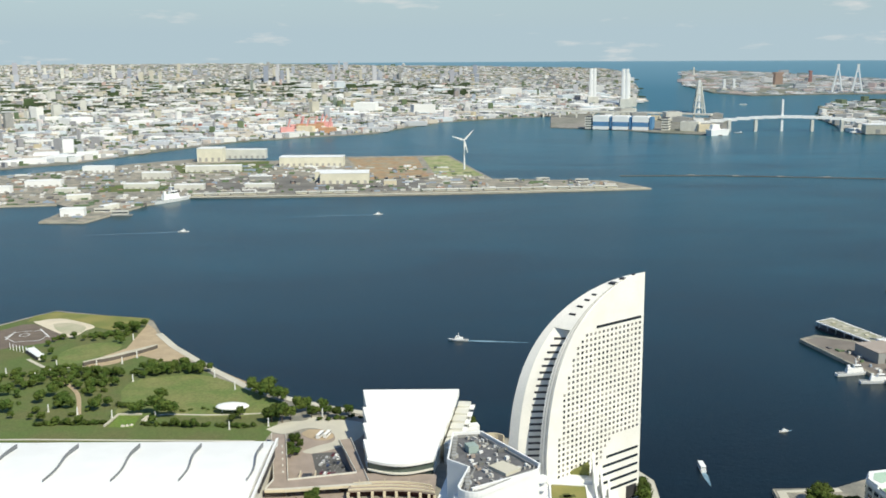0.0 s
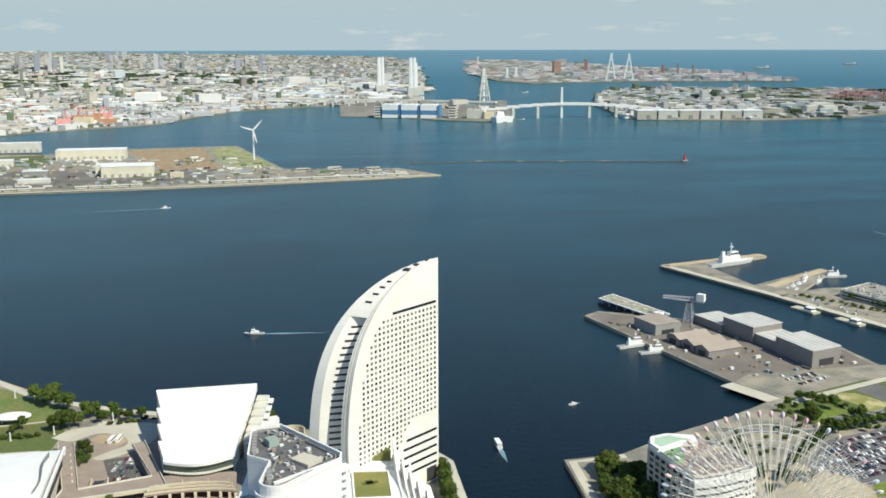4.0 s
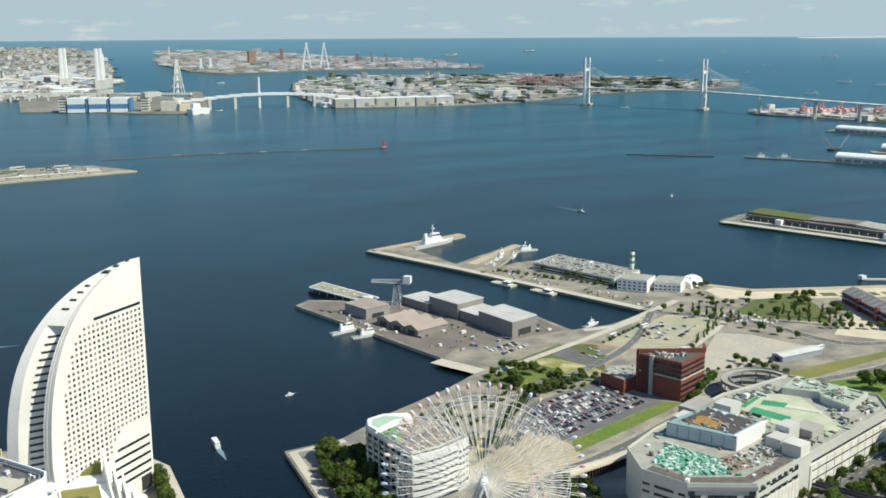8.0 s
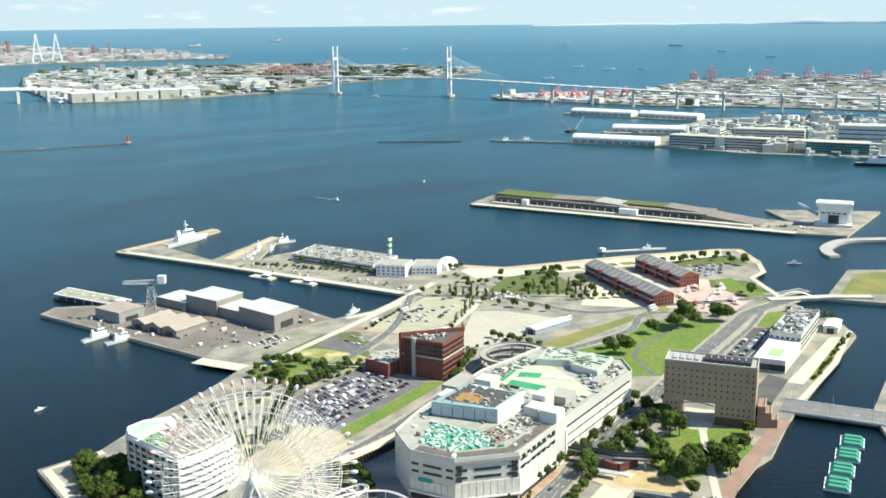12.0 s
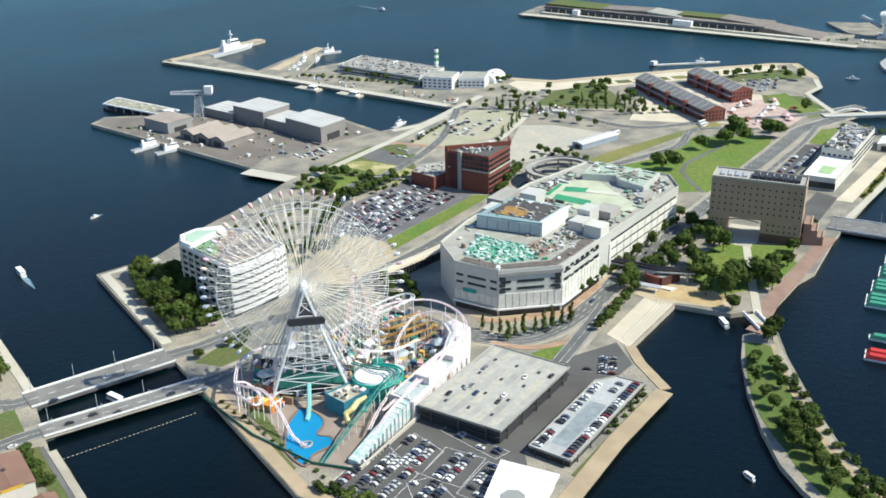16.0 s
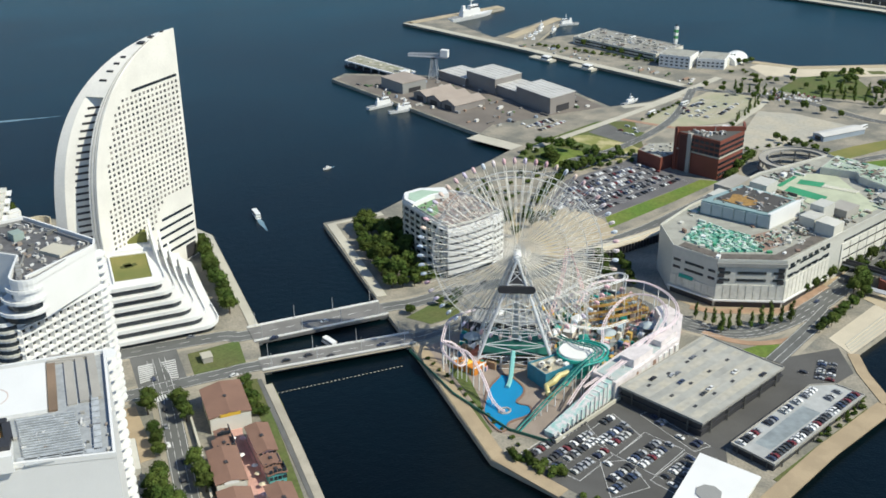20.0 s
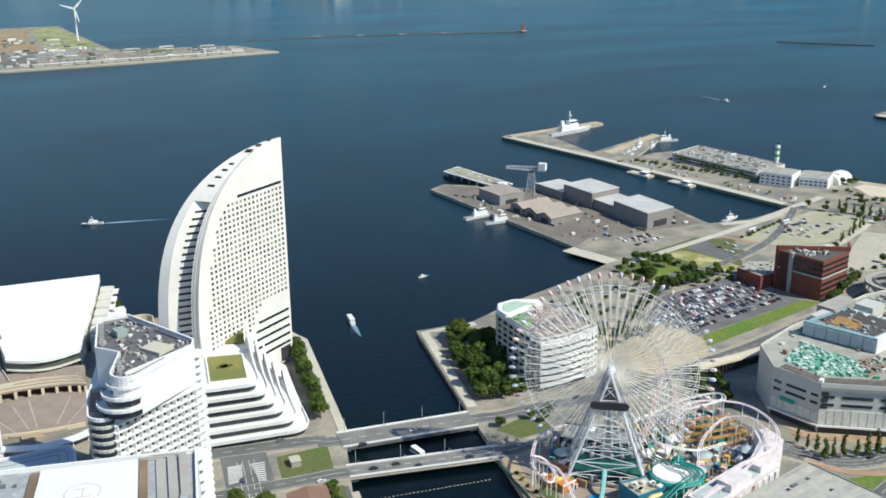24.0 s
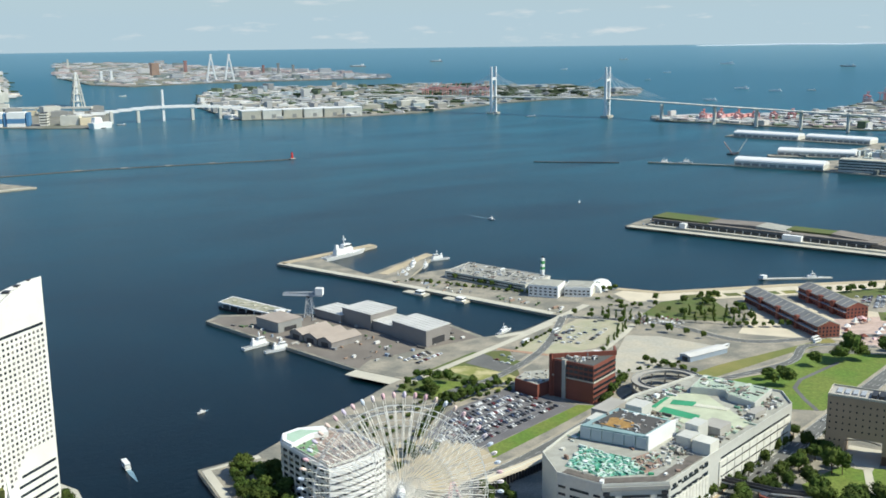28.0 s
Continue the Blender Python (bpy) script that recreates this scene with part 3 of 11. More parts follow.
# ---- the great wheel ----
def great_wheel():
    hub = Vector((237.1, 401.2, 61.0))
    face = math.degrees(math.atan2(hub.y, hub.x)) + 90   # its plane's direction
    th = thing("ferris_wheel", "giant white ferris wheel with rows of gondolas on a lattice tower", "ferris wheel", at=(hub.x, hub.y, G), turn=WHEEL_TURN)
    z0 = hub.z - G
    R = 47.5
    c = Vector((0, 0, z0))

    def at(a, r, y):
        return c + Vector((math.cos(a) * r, y, math.sin(a) * r))

    M = 60
    for side in (-4.5, 4.5):
        for rr, w in ((R - 5.5, 0.15), (R - 13, 0.10), (R - 22, 0.08)):
            ring = []
            bm = bmesh.new()
            y = side * (0.5 + 0.5 * rr / R)
            for i in range(M):
                a = 2 * math.pi * i / M
                ring.append([bm.verts.new(at(a, rr + dr * w, y + dy * w)) for dr, dy in ((1, 1), (-1, 1), (-1, -1), (1, -1))])
            for i in range(M):
                p, q = ring[i], ring[(i + 1) % M]
                for j in range(4):
                    bm.faces.new((p[j], p[(j + 1) % 4], q[(j + 1) % 4], q[j]))
            part("rim", bm, WHITE, th)
    spoke = bmesh.new()
    for side in (-1, 1):
        rod(spoke, (2.5, side * 3.4, 0), (R - 5.5, side * 4.5, 0), 0.07, 4, 0.23)
    for k in range(4):
        r0 = 21 + k * 5.2
        rod(spoke, (r0, -4, 0), (r0 + 5, 4, 0), 0.09, 3)
    for side in (-0.55, 0.55):
        rod(spoke, (R * 0.46, 0, side), (R, 0, side), 0.13, 4)
    for k in range(5):
        rod(spoke, (R * (0.5 + 0.1 * k), 0, -0.55), (R * (0.5 + 0.1 * k), 0, 0.55), 0.12, 4)
    rod(spoke, (2.5, 0, 0), (R * 0.46, 0, 0), 0.13, 4)
    sm = mesh_of("spoke", spoke, WHEELW)
    # a gondola: a rounded cabin with a window belt and a roof
    cab = bmesh.new()
    bmesh.ops.create_uvsphere(cab, u_segments=10, v_segments=7, radius=1.0)
    bmesh.ops.scale(cab, vec=(1.75, 1.15, 0.95), verts=cab.verts[:])
    cm = mesh_of("gondola", cab, palette("gondola_paint", [(0.74, 0.66, 0.68), (0.70, 0.44, 0.48), (0.62, 0.68, 0.76), (0.72, 0.50, 0.52), (0.74, 0.58, 0.50), (0.66, 0.58, 0.72)], rough=0.4))
    belt = bmesh.new()
    bmesh.ops.create_cone(belt, segments=10, radius1=1.0, radius2=1.0, depth=0.9)
    bmesh.ops.scale(belt, vec=(1.45, 1.08, 0.8), verts=belt.verts[:])
    wm = mesh_of("gondola_window", belt, GLASS)
    for i in range(60):
        a = 2 * math.pi * (i + 0.5) / 60
        ob = part("spoke", sm, None, th)
        ob.matrix_local = Matrix.Translation(c) @ Matrix.Rotation(-a, 4, "Y")
        g = part("gondola", cm, None, th)
        g.matrix_local = Matrix.Translation(at(a, R + 1.2, 0)) @ Matrix.Rotation(-a, 4, "Y")
        wdw = part("gondola_window", wm, None, g)
        wdw.matrix_local = Matrix.Translation((0, 0, 0.15))
    bm = bmesh.new()
    rod(bm, c + Vector((0, -6.5, 0)), c + Vector((0, 6.5, 0)), 2.0, 16)
    rod(bm, c + Vector((0, -7.2, 0)), c + Vector((0, 7.2, 0)), 1.2, 12)
    part("hub", bm, WHITE, th)
    # lattice legs on both sides
    for side in (-1, 1):
        top = c + Vector((0, side * 7.5, 0))
        for sx in (-1, 1):
            foot = Vector((sx * 20.5, side * 15, 0))
            bm = bmesh.new()
            rod(bm, foot, top, 0.8, 6, 0.6)
            part("leg", bm, LEGST, th)
        bm = bmesh.new()
        n = 9
        for k in range(n):
            u0, u1 = k / n, (k + 1) / n
            a0 = Vector((-20.5, side * 15, 0)).lerp(top, u0)
            b0 = Vector((20.5, side * 15, 0)).lerp(top, u0)
            a1 = Vector((-20.5, side * 15, 0)).lerp(top, u1)
            b1 = Vector((20.5, side * 15, 0)).lerp(top, u1)
            rod(bm, a0, b0, 0.24, 4)
            rod(bm, a0, b1, 0.2, 4)
            rod(bm, b0, a1, 0.2, 4)
        part("lattice", bm, LEGST, th)
    bm = bmesh.new()
    n = 9
    for sx in (-1, 1):
        for k in range(n):
            u0, u1 = k / n, (k + 1) / n
            top0, top1 = c + Vector((0, -7.5, 0)), c + Vector((0, 7.5, 0))
            a0, b0 = Vector((sx * 20.5, -15, 0)).lerp(top0, u0), Vector((sx * 20.5, 15, 0)).lerp(top1, u0)
            a1, b1 = Vector((sx * 20.5, -15, 0)).lerp(top0, u1), Vector((sx * 20.5, 15, 0)).lerp(top1, u1)
            rod(bm, a0, b0, 0.24, 4)
            rod(bm, a0, b1, 0.2, 4)
            rod(bm, b0, a1, 0.2, 4)
    part("cross_bracing", bm, LEGST, th)["kind"] = "stuff"
    bm = bmesh.new()
    sign = [(-7.5 + math.cos(w) * 1.9, math.sin(w) * 1.9) for w in [math.pi / 2 + math.pi * k / 8 for k in range(9)]] + [(7.5 + math.cos(w) * 1.9, math.sin(w) * 1.9) for w in [-math.pi / 2 + math.pi * k / 8 for k in range(9)]]
    lo = [bm.verts.new((x, -11.4, z + z0 - 15)) for x, z in sign]
    hi = [bm.verts.new((x, -10.2, z + z0 - 15)) for x, z in sign]
    bm.faces.new(lo)
    bm.faces.new(hi[::-1])
    for i in range(len(sign)):
        j = (i + 1) % len(sign)
        bm.faces.new((lo[i], hi[i], hi[j], lo[j]))
    part("display_board", bm, DARK, th, "rounded dark display board")
    part("machine_room", one(box, (0, 0, z0 - 9.5), (9, 13, 9), 0, 0.35), DARK, th, "dark machine room under the hub")
    part("stair_shaft", one(box, (0, 4, z0 / 2 - 8), (3.4, 3.4, z0 - 18)), STEEL, th)
    bm = bmesh.new()
    box(bm, (0, 0, 7), (33, 24, 0.8))
    part("boarding_deck", bm, mat("dark_green_deck", (0.02, 0.13, 0.10), rough=0.6), th, "dark green boarding deck")
    bm = bmesh.new()
    for x in (-20, -7, 7, 20):
        for y in (-15, 0, 15):
            rod(bm, (x, y, 0), (x, y, 6.5), 0.6, 6)
    part("deck_frame", bm, STEEL, th)
    return th


WHEEL_TURN = -30.0
WHEELW = mat("warm_white_steel", (0.84, 0.80, 0.72), rough=0.5, vary=0.06)
LEGST = mat("pale_grey_steel_paint", (0.70, 0.71, 0.72), rough=0.45, vary=0.15)
great_wheel()

# ---- buildings of the island and the waterfront, from a plan, a height and bands of windows ----
def building(name, label, category, plan, h, wall, roof, base=G, bands=(), rim=1.0):
    th = thing(name, label, category)
    bm = bmesh.new()
    prism(bm, plan, base, base + h)
    parapet(bm, plan, base + h, rim)
    part("wall", bm, wall, th)
    part("roof", one(prism, inset(plan, 0.45), base + h - 0.1, base + h + 0.15), roof, th)
    for (i, s0, s1, z0, z1, m, *nm) in bands:
        p, q = Vector(plan[i]), Vector(plan[(i + 1) % len(plan)])
        d = (q - p)
        L = d.length
        d.normalize()
        mid = p + d * ((s0 + s1) / 2 * L)
        part(nm[0] if nm else "window_band", one(box, (mid.x, mid.y, base + (z0 + z1) / 2), (L * (s1 - s0), 0.5, z1 - z0), math.degrees(math.atan2(d.y, d.x))), m, th)
    return th




BITS = palette("roof_clutter_paint", [(0.50, 0.49, 0.46), (0.24, 0.24, 0.24), (0.66, 0.66, 0.64), (0.15, 0.15, 0.14), (0.36, 0.35, 0.32), (0.30, 0.25, 0.21), (0.42, 0.43, 0.44), (0.20, 0.20, 0.20)], by="island")
GREENS = palette("roof_garden_colours", [(0.16, 0.42, 0.33), (0.50, 0.64, 0.57), (0.10, 0.30, 0.22), (0.38, 0.56, 0.48), (0.58, 0.66, 0.61), (0.22, 0.38, 0.27)], by="island")


def clutter(parent, poly, n, z, size=(0.6, 3.0), high=(0.4, 1.8), material=None, seed=1, turn=14.0, name="roof_clutter", hole=None, label="small vents, ducts and boxes"):
    """Countless small boxes strewn over a flat roof or yard, joined."""
    r = random.Random(seed)
    verts, faces = [], []
    xs, ys = [p[0] for p in poly], [p[1] for p in poly]
    for _ in range(n * 4):
        if len(verts) >= n * 8:
            break
        x, y = r.uniform(min(xs), max(xs)), r.uniform(min(ys), max(ys))
        if not inside((x, y), poly) or (hole and inside((x, y), hole)):
            continue
        long = r.random() < 0.25
        sx, sy = r.uniform(*size) * (2.6 if long else 1), r.uniform(*size) * (0.5 if long else 1)
        a = radians(turn + (90 if r.random() < 0.5 else 0) + r.uniform(-4, 4))
        c, s = math.cos(a), math.sin(a)
        h, k = r.uniform(*high), len(verts)
        for zz in (z, z + h):
            for u, v in ((-0.5, -0.5), (0.5, -0.5), (0.5, 0.5), (-0.5, 0.5)):
                verts.append((x + u * sx * c - v * sy * s, y + u * sx * s + v * sy * c, zz))
        faces += [[k + i for i in f] for f in ((4, 5, 6, 7), (0, 1, 5, 4), (1, 2, 6, 5), (2, 3, 7, 6), (3, 0, 4, 7))]
    me = bpy.data.meshes.new(name)
    me.from_pydata(verts, [], faces)
    me.materials.append(material or BITS)
    ob = part(name, me, None, parent, label)
    ob["kind"] = "stuff"
    return ob


def inside(p, poly):
    c = False
    for i in range(len(poly)):
        (x0, y0), (x1, y1) = poly[i - 1], poly[i]
        if (y0 > p[1]) != (y1 > p[1]) and p[0] < (x1 - x0) * (p[1] - y0) / (y1 - y0) + x0:
            c = not c
    return c
# ---- ground cover ----
def patch(name, label, poly, material, z):
    """A thin layer on the ground, z metres over the quay level."""
    return structure(name, one(prism, poly, G - 0.3, G + z), material, label)


def ribbon(line, w):
    """The plan of a band of width w along a line."""
    L, R = [], []
    for i, p in enumerate(line):
        a, b = Vector(line[max(0, i - 1)]), Vector(line[min(len(line) - 1, i + 1)])
        d = (b - a).normalized()
        n = Vector((-d.y, d.x)) * (w / 2)
        L.append((p[0] + n.x, p[1] + n.y))
        R.append((p[0] - n.x, p[1] - n.y))
    return L + R[::-1]


def smooth_line(pts, k=6):
    """A rounded line through the points."""
    out = []
    n = len(pts)
    for i in range(n - 1):
        p0, p1, p2, p3 = (Vector(pts[max(0, min(n - 1, i + j))]) for j in (-1, 0, 1, 2))
        for s in range(k):
            u = s / k
            out.append(tuple(0.5 * ((2 * p1) + (p2 - p0) * u + (2 * p0 - 5 * p1 + 4 * p2 - p3) * u * u + (3 * p1 - p0 - 3 * p2 + p3) * u ** 3)))
    out.append(tuple(pts[-1]))
    return out


PAINT = mat("road_paint", (0.70, 0.70, 0.68), rough=0.7, vary=0.15)
PAVE = mat("reddish_paving", (0.33, 0.22, 0.17), rough=0.9, vary=0.18, coarse=0.1)
BUFF = mat("buff_paving", (0.44, 0.345, 0.225), rough=0.9, vary=0.15, coarse=0.1)
DRY = mat("dry_grass", (0.24, 0.22, 0.07), rough=0.95, vary=0.2, coarse=0.03, hue=(0.16, 0.18, 0.05))
LIME = mat("bright_grass", (0.118, 0.198, 0.031), rough=0.95, vary=0.32, fine=0.5, coarse=0.03, hue=(0.162, 0.205, 0.042))
PLAZA = mat("plaza_paving", (0.33, 0.27, 0.225), rough=0.85, vary=0.15, coarse=0.12)
LOT = mat("car_park_asphalt", (0.115, 0.112, 0.106), rough=0.9, vary=0.2, coarse=0.05)

VERGE = mat("walk_paving", (0.40, 0.36, 0.28), rough=0.9, vary=0.2, coarse=0.08)
STREET = mat("worn_asphalt", (0.155, 0.158, 0.15), rough=0.9, vary=0.2, coarse=0.06)
ROADS = [0]
def road(line, w, name="road", label="grey asphalt road with white lane marks", z=0.17, dashes=True, lanes=2, smoothed=True):
    ROADS[0] += 1
    z += 0.012 * ROADS[0]
    ln = smooth_line(line) if smoothed and len(line) > 2 else line
    patch("pavement_verge", "pale paved walk along a road", ribbon(ln, w + 5.5), VERGE, 0.03 + ROADS[0] * 0.002)
    ob = patch(name, label, ribbon(ln, w), STREET, z)
    if dashes:
        bm = bmesh.new()
        run = [Vector(p) for p in ln]
        for off in [w * (k / lanes - 0.5) for k in range(1, lanes)] + [-w / 2 + 0.5, w / 2 - 0.5]:
            edge = abs(off) > w / 2 - 0.8
            for a, b in zip(run[:-1], run[1:]):
                d = b - a
                L = d.length
                if L < 0.1:
                    continue
                d /= L
                nn = Vector((-d.y, d.x)) * off
                step = L if edge else 14.0
                k = 0.0
                while k < L - 0.5:
                    e = min(L, k + (L if edge else 5.0))
                    m = a + d * ((k + e) / 2) + nn
                    box(bm, (m.x, m.y, G + z + 0.02), (e - k, 0.22, 0.03), math.degrees(math.atan2(d.y, d.x)))
                    k += step
        mk = part("lane_marks", bm, PAINT, ob)
        mk["kind"] = "stuff"
    return ob


# quay edging: a pale coping along the waterside
def coping(name, line, w=3.0, material=None, h=0.35):
    return patch(name, "pale stone quay edge", ribbon(line, w), material or QUAY, h)


coping("pavement_canal_west", [(105, 331), (109, 376), (113, 430)], 4)
coping("pavement_channel_west", [(124, 490), (133, 624), (126, 641), (60, 689)], 5, PALE)
coping("pavement_canal_east", [(198, 292), (186, 326), (196, 431)], 7, BUFF)
coping("pavement_channel_east", [(201, 493), (212, 606), (250, 608)], 6, PALE)
coping("pavement_basin", [(371, 279), (319, 265), (275, 250), (224, 231)], 9, BUFF)
coping("pavement_basin_corner", [(394, 322), (384, 306), (373, 280)], 6, BUFF)
coping("pavement_north_shore", [(762, 814), (788, 774), (925, 716), (1034, 660), (1050, 646), (1008, 594)], 10, SAND)
coping("pavement_east_shore", [(895, 500), (943, 562), (976, 568), (1006, 592)], 6, PALE)
coping("pavement_park_shore", [(-59, 754), (-87, 767), (-121, 787), (-161, 816), (-206, 872), (-256, 941), (-283, 988)], 7, PALE)
coping("pavement_breakwater", [(640, 775), (570, 1004), (517, 1158)], 10, PALE)
coping("pavement_breakwater_arm", [(518, 1156), (668, 1192)], 12, SAND)
coping("pavement_breakwater_finger", [(590, 1030), (696, 1094)], 12, SAND)
coping("pavement_terminal", [(1040, 1088), (1186, 648)], 14, PALE)
coping("pavement_far_pier", [(-490, 1981), (-159, 2006), (131, 2034), (415, 2079)], 9, PALE)

SANDY = mat("pale_sandy_ground", (0.62, 0.55, 0.42), rough=0.95, vary=0.12, coarse=0.05)
GRAVEL = mat("gravel_ground", (0.44, 0.40, 0.29), rough=0.95, vary=0.2, coarse=0.06, hue=(0.36, 0.36, 0.24))
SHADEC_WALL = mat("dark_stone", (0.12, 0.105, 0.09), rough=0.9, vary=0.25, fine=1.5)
PILLARS = [(-380, 856), (-350, 844), (-345, 880), (-309, 879), (-289, 888), (-281, 906), (-264, 836), (-308, 762), (-283, 755), (-254, 748), (-220, 745), (-159, 722), (-197, 847), (-173, 814), (-131, 728), (-93, 748), (-302, 966), (-369, 904)]
LANDING = mat("landing_ground", (0.17, 0.135, 0.105), rough=0.9, vary=0.2, coarse=0.1)
# park and lawns
patch("lawn_headland", "parkland grass on a headland", [(-455, 1024), (-421, 1082), (-310, 1036), (-290, 988), (-262, 938), (-212, 868), (-166, 812), (-127, 782), (-125, 730), (-130, 690), (-480, 676), (-480, 1000)], GRASS, 0.08)
patch("lawn_great", "wide mown lawn", smooth_line([(-267, 813), (-263, 839), (-237, 851), (-203, 851), (-158, 810), (-137, 780), (-138, 756), (-167, 749), (-202, 750), (-212, 754), (-237, 750), (-254, 757), (-257, 780), (-267, 813)]), PARKGRASS, 0.14)
patch("lawn_upper", "mown lawn beside a path", smooth_line([(-346, 883), (-355, 911), (-355, 933), (-340, 954), (-317, 955), (-306, 943), (-312, 917), (-326, 896), (-335, 883), (-346, 883)]), PARKGRASS, 0.14)
patch("lawn_shore", "dry yellowish grass along the shore", [(-434, 1038), (-436, 1062), (-418, 1078), (-309, 1049), (-306, 1030), (-333, 1002), (-356, 1016), (-405, 1051)], DRY, 0.13)
patch("pavement_sand", "bare sandy ground with pale tracks", smooth_line([(-428, 1038), (-405, 1051), (-372, 1032), (-356, 1016), (-361, 1001), (-367, 976), (-398, 1006), (-428, 1038)], 4), SANDY, 0.16)
patch("pavement_sand_dark", "trodden brown ground", smooth_line([(-403, 1028), (-390, 1033), (-367, 1019), (-363, 997), (-373, 989), (-392, 1006), (-403, 1028)], 4), GRAVEL, 0.18)
patch("pavement_park", "sandy paved promenade in a park", [(-323, 882), (-320, 901), (-300, 937), (-302, 971), (-305, 1026), (-293, 1008), (-277, 970), (-226, 898), (-253, 895), (-279, 913), (-297, 887), (-314, 876)], BUFF, 0.15)
patch("pavement_park_bank", "sandy bank below a seawall", [(-205, 873), (-196, 854), (-160, 816), (-159, 825), (-196, 865)], BUFF, 0.16)
patch("pavement_park_edge", "pale path along a hall", ribbon([(-480, 702), (-300, 704), (-136, 698)], 2.4), PALE, 0.2)
patch("pavement_park_walk", "narrow earth path through trees", ribbon(smooth_line([(-342, 863), (-318, 831), (-299, 802), (-282, 755)]), 3.5), BUFF, 0.2)
patch("pavement_park_link", "grey path round a lawn", ribbon(smooth_line([(-380, 904), (-349, 873), (-339, 878), (-320, 879)]), 3.5), PALE, 0.2)
patch("pavement_park_cross", "pale path across a park", ribbon(smooth_line([(-227, 740), (-224, 750), (-212, 755), (-177, 753), (-138, 757), (-129, 769)]), 2.4), PALE, 0.2)
patch("pavement_helipad", "brown landing ground with white marks", [(-436, 925), (-452, 974), (-448, 1003), (-434, 1027), (-422, 1029), (-370, 978), (-380, 960), (-411, 942)], LANDING, 0.2)
HEX = [(-432, 978), (-429, 996), (-406, 1004), (-392, 985), (-394, 967), (-416, 961)]
for p_, q_ in zip(HEX, HEX[1:] + HEX[:1]):
    structure("trim_landing_mark", one(prism, ribbon([p_, q_], 0.8), G + 0.1, G + 0.27), PAINT, "white painted line on a landing ground")
for p_, q_ in (((-428, 970), (-430, 998)), ((-409, 1009), (-389, 979))):
    structure("trim_landing_mark", one(prism, ribbon([p_, q_], 1.5), G + 0.1, G + 0.275), PAINT, "broad white bar on a landing ground")
for k in range(16):
    a0, a1 = k * math.pi / 8, (k + 1) * math.pi / 8
    structure("trim_landing_ring", one(prism, ribbon([(-416 + 4.5 * math.cos(a), 986 + 6 * math.sin(a)) for a in (a0, a1)], 0.8), G + 0.1, G + 0.28), PAINT, "white painted ring on a landing ground")
ppv = thing("park_pavilion", "low white-roofed pavilion beside a landing ground", "pavilion")
PVR = [(-390, 924), (-385, 931), (-364, 903), (-369, 898)]
part("wall", one(prism, inset(PVR, 1.2), G, G + 3.6), OFFWHITE, ppv)
part("roof", one(prism, PVR, G + 3.6, G + 4.1), WHITE, ppv)
for k in range(5):
    m = Vector(PVR[0]).lerp(Vector(PVR[3]), (k + 0.5) / 5)
    part("opening", one(box, (m.x, m.y, G + 1.7), (2.0, 2.0, 2.4), 20), DARK, ppv)
for k in range(7):
    u = k / 6
    fr = thing("frame_post", "white open steel frame beside a landing ground", "frame", "landing frames", (-409 + 24 * u, 935 - 14 * u, G), 25)
    part("post", one(box, (0, 0, 2.2), (0.5, 0.5, 4.4)), WHITE, fr)
    part("beam", one(box, (0, 3, 4.2), (0.5, 8, 0.5)), WHITE, fr)
    part("back_post", one(box, (0, 6.8, 2.2), (0.5, 0.5, 4.4)), WHITE, fr)
sk = thing("sunken_wall", "dark faced curved retaining wall in a park", "wall")
SKL = smooth_line([(-322, 882), (-316, 889), (-305, 896), (-285, 917), (-271, 937)])
part("wall", one(prism, ribbon(SKL, 1.6), G, G + 3.4), SHADEC_WALL, sk, "dark stone face")
part("coping", one(prism, ribbon(SKL, 2.2), G + 3.4, G + 3.8), PALE, sk)
patch("lawn_square", "small square lawn framed by pale walls", [(-251, 728), (-250, 753), (-234, 753), (-232, 727)], LIME, 0.2)
for p_, q_ in (((-254, 729), (-251, 754)), ((-251, 754), (-233, 754)), ((-229, 740), (-227, 750))):
    structure("trim_low_wall", one(prism, ribbon([p_, q_], 1.2), G, G + 1.4), PALE, "low pale garden wall")
rk = thing("stone_group", "pale sculpted stones on a small lawn", "stones")
for k, (dx, dy, s) in enumerate(((0, 0, 1.0), (3.2, 0.6, 0.8), (5.6, 2.4, 0.9), (2.0, 2.8, 0.6))):
    part("stone", one(box, (-240 + dx, 729 + dy, G + 0.7 * s), (3.4 * s, 2.2 * s, 1.6 * s), 24 * k, 0.6), PALE, rk)
pmesh = None
for x, y in PILLARS:
    pl = thing("light_pillar", "slim pale light pillar in a park", "lamp post", "park light pillars", (x, y, G))
    if pmesh is None:
        pmesh = (mesh_of("shaft", one(box, (0, 0, 3.4), (0.8, 0.8, 6.2), 0, 0.8), WHITE), mesh_of("base", one(box, (0, 0, 0.25), (1.8, 1.8, 0.5)), PALE))
    part("shaft", pmesh[0], None, pl)
    part("base", pmesh[1], None, pl)
patch("pavement_service", "brown paved yard between two halls", [(-123, 560), (-123, 700), (-60, 745), (-50, 620), (-60, 560)], PLAZA, 0.05)
patch("pavement_loop", "pale turning road beside a park", smooth_line([(-132, 722), (-120, 736), (-105, 740), (-101, 748), (-88, 743), (-62, 735), (-58, 715), (-67, 693), (-89, 675), (-99, 678), (-90, 688), (-79, 698), (-83, 715), (-101, 724), (-118, 712), (-132, 722)], 4), PALE, 0.12)
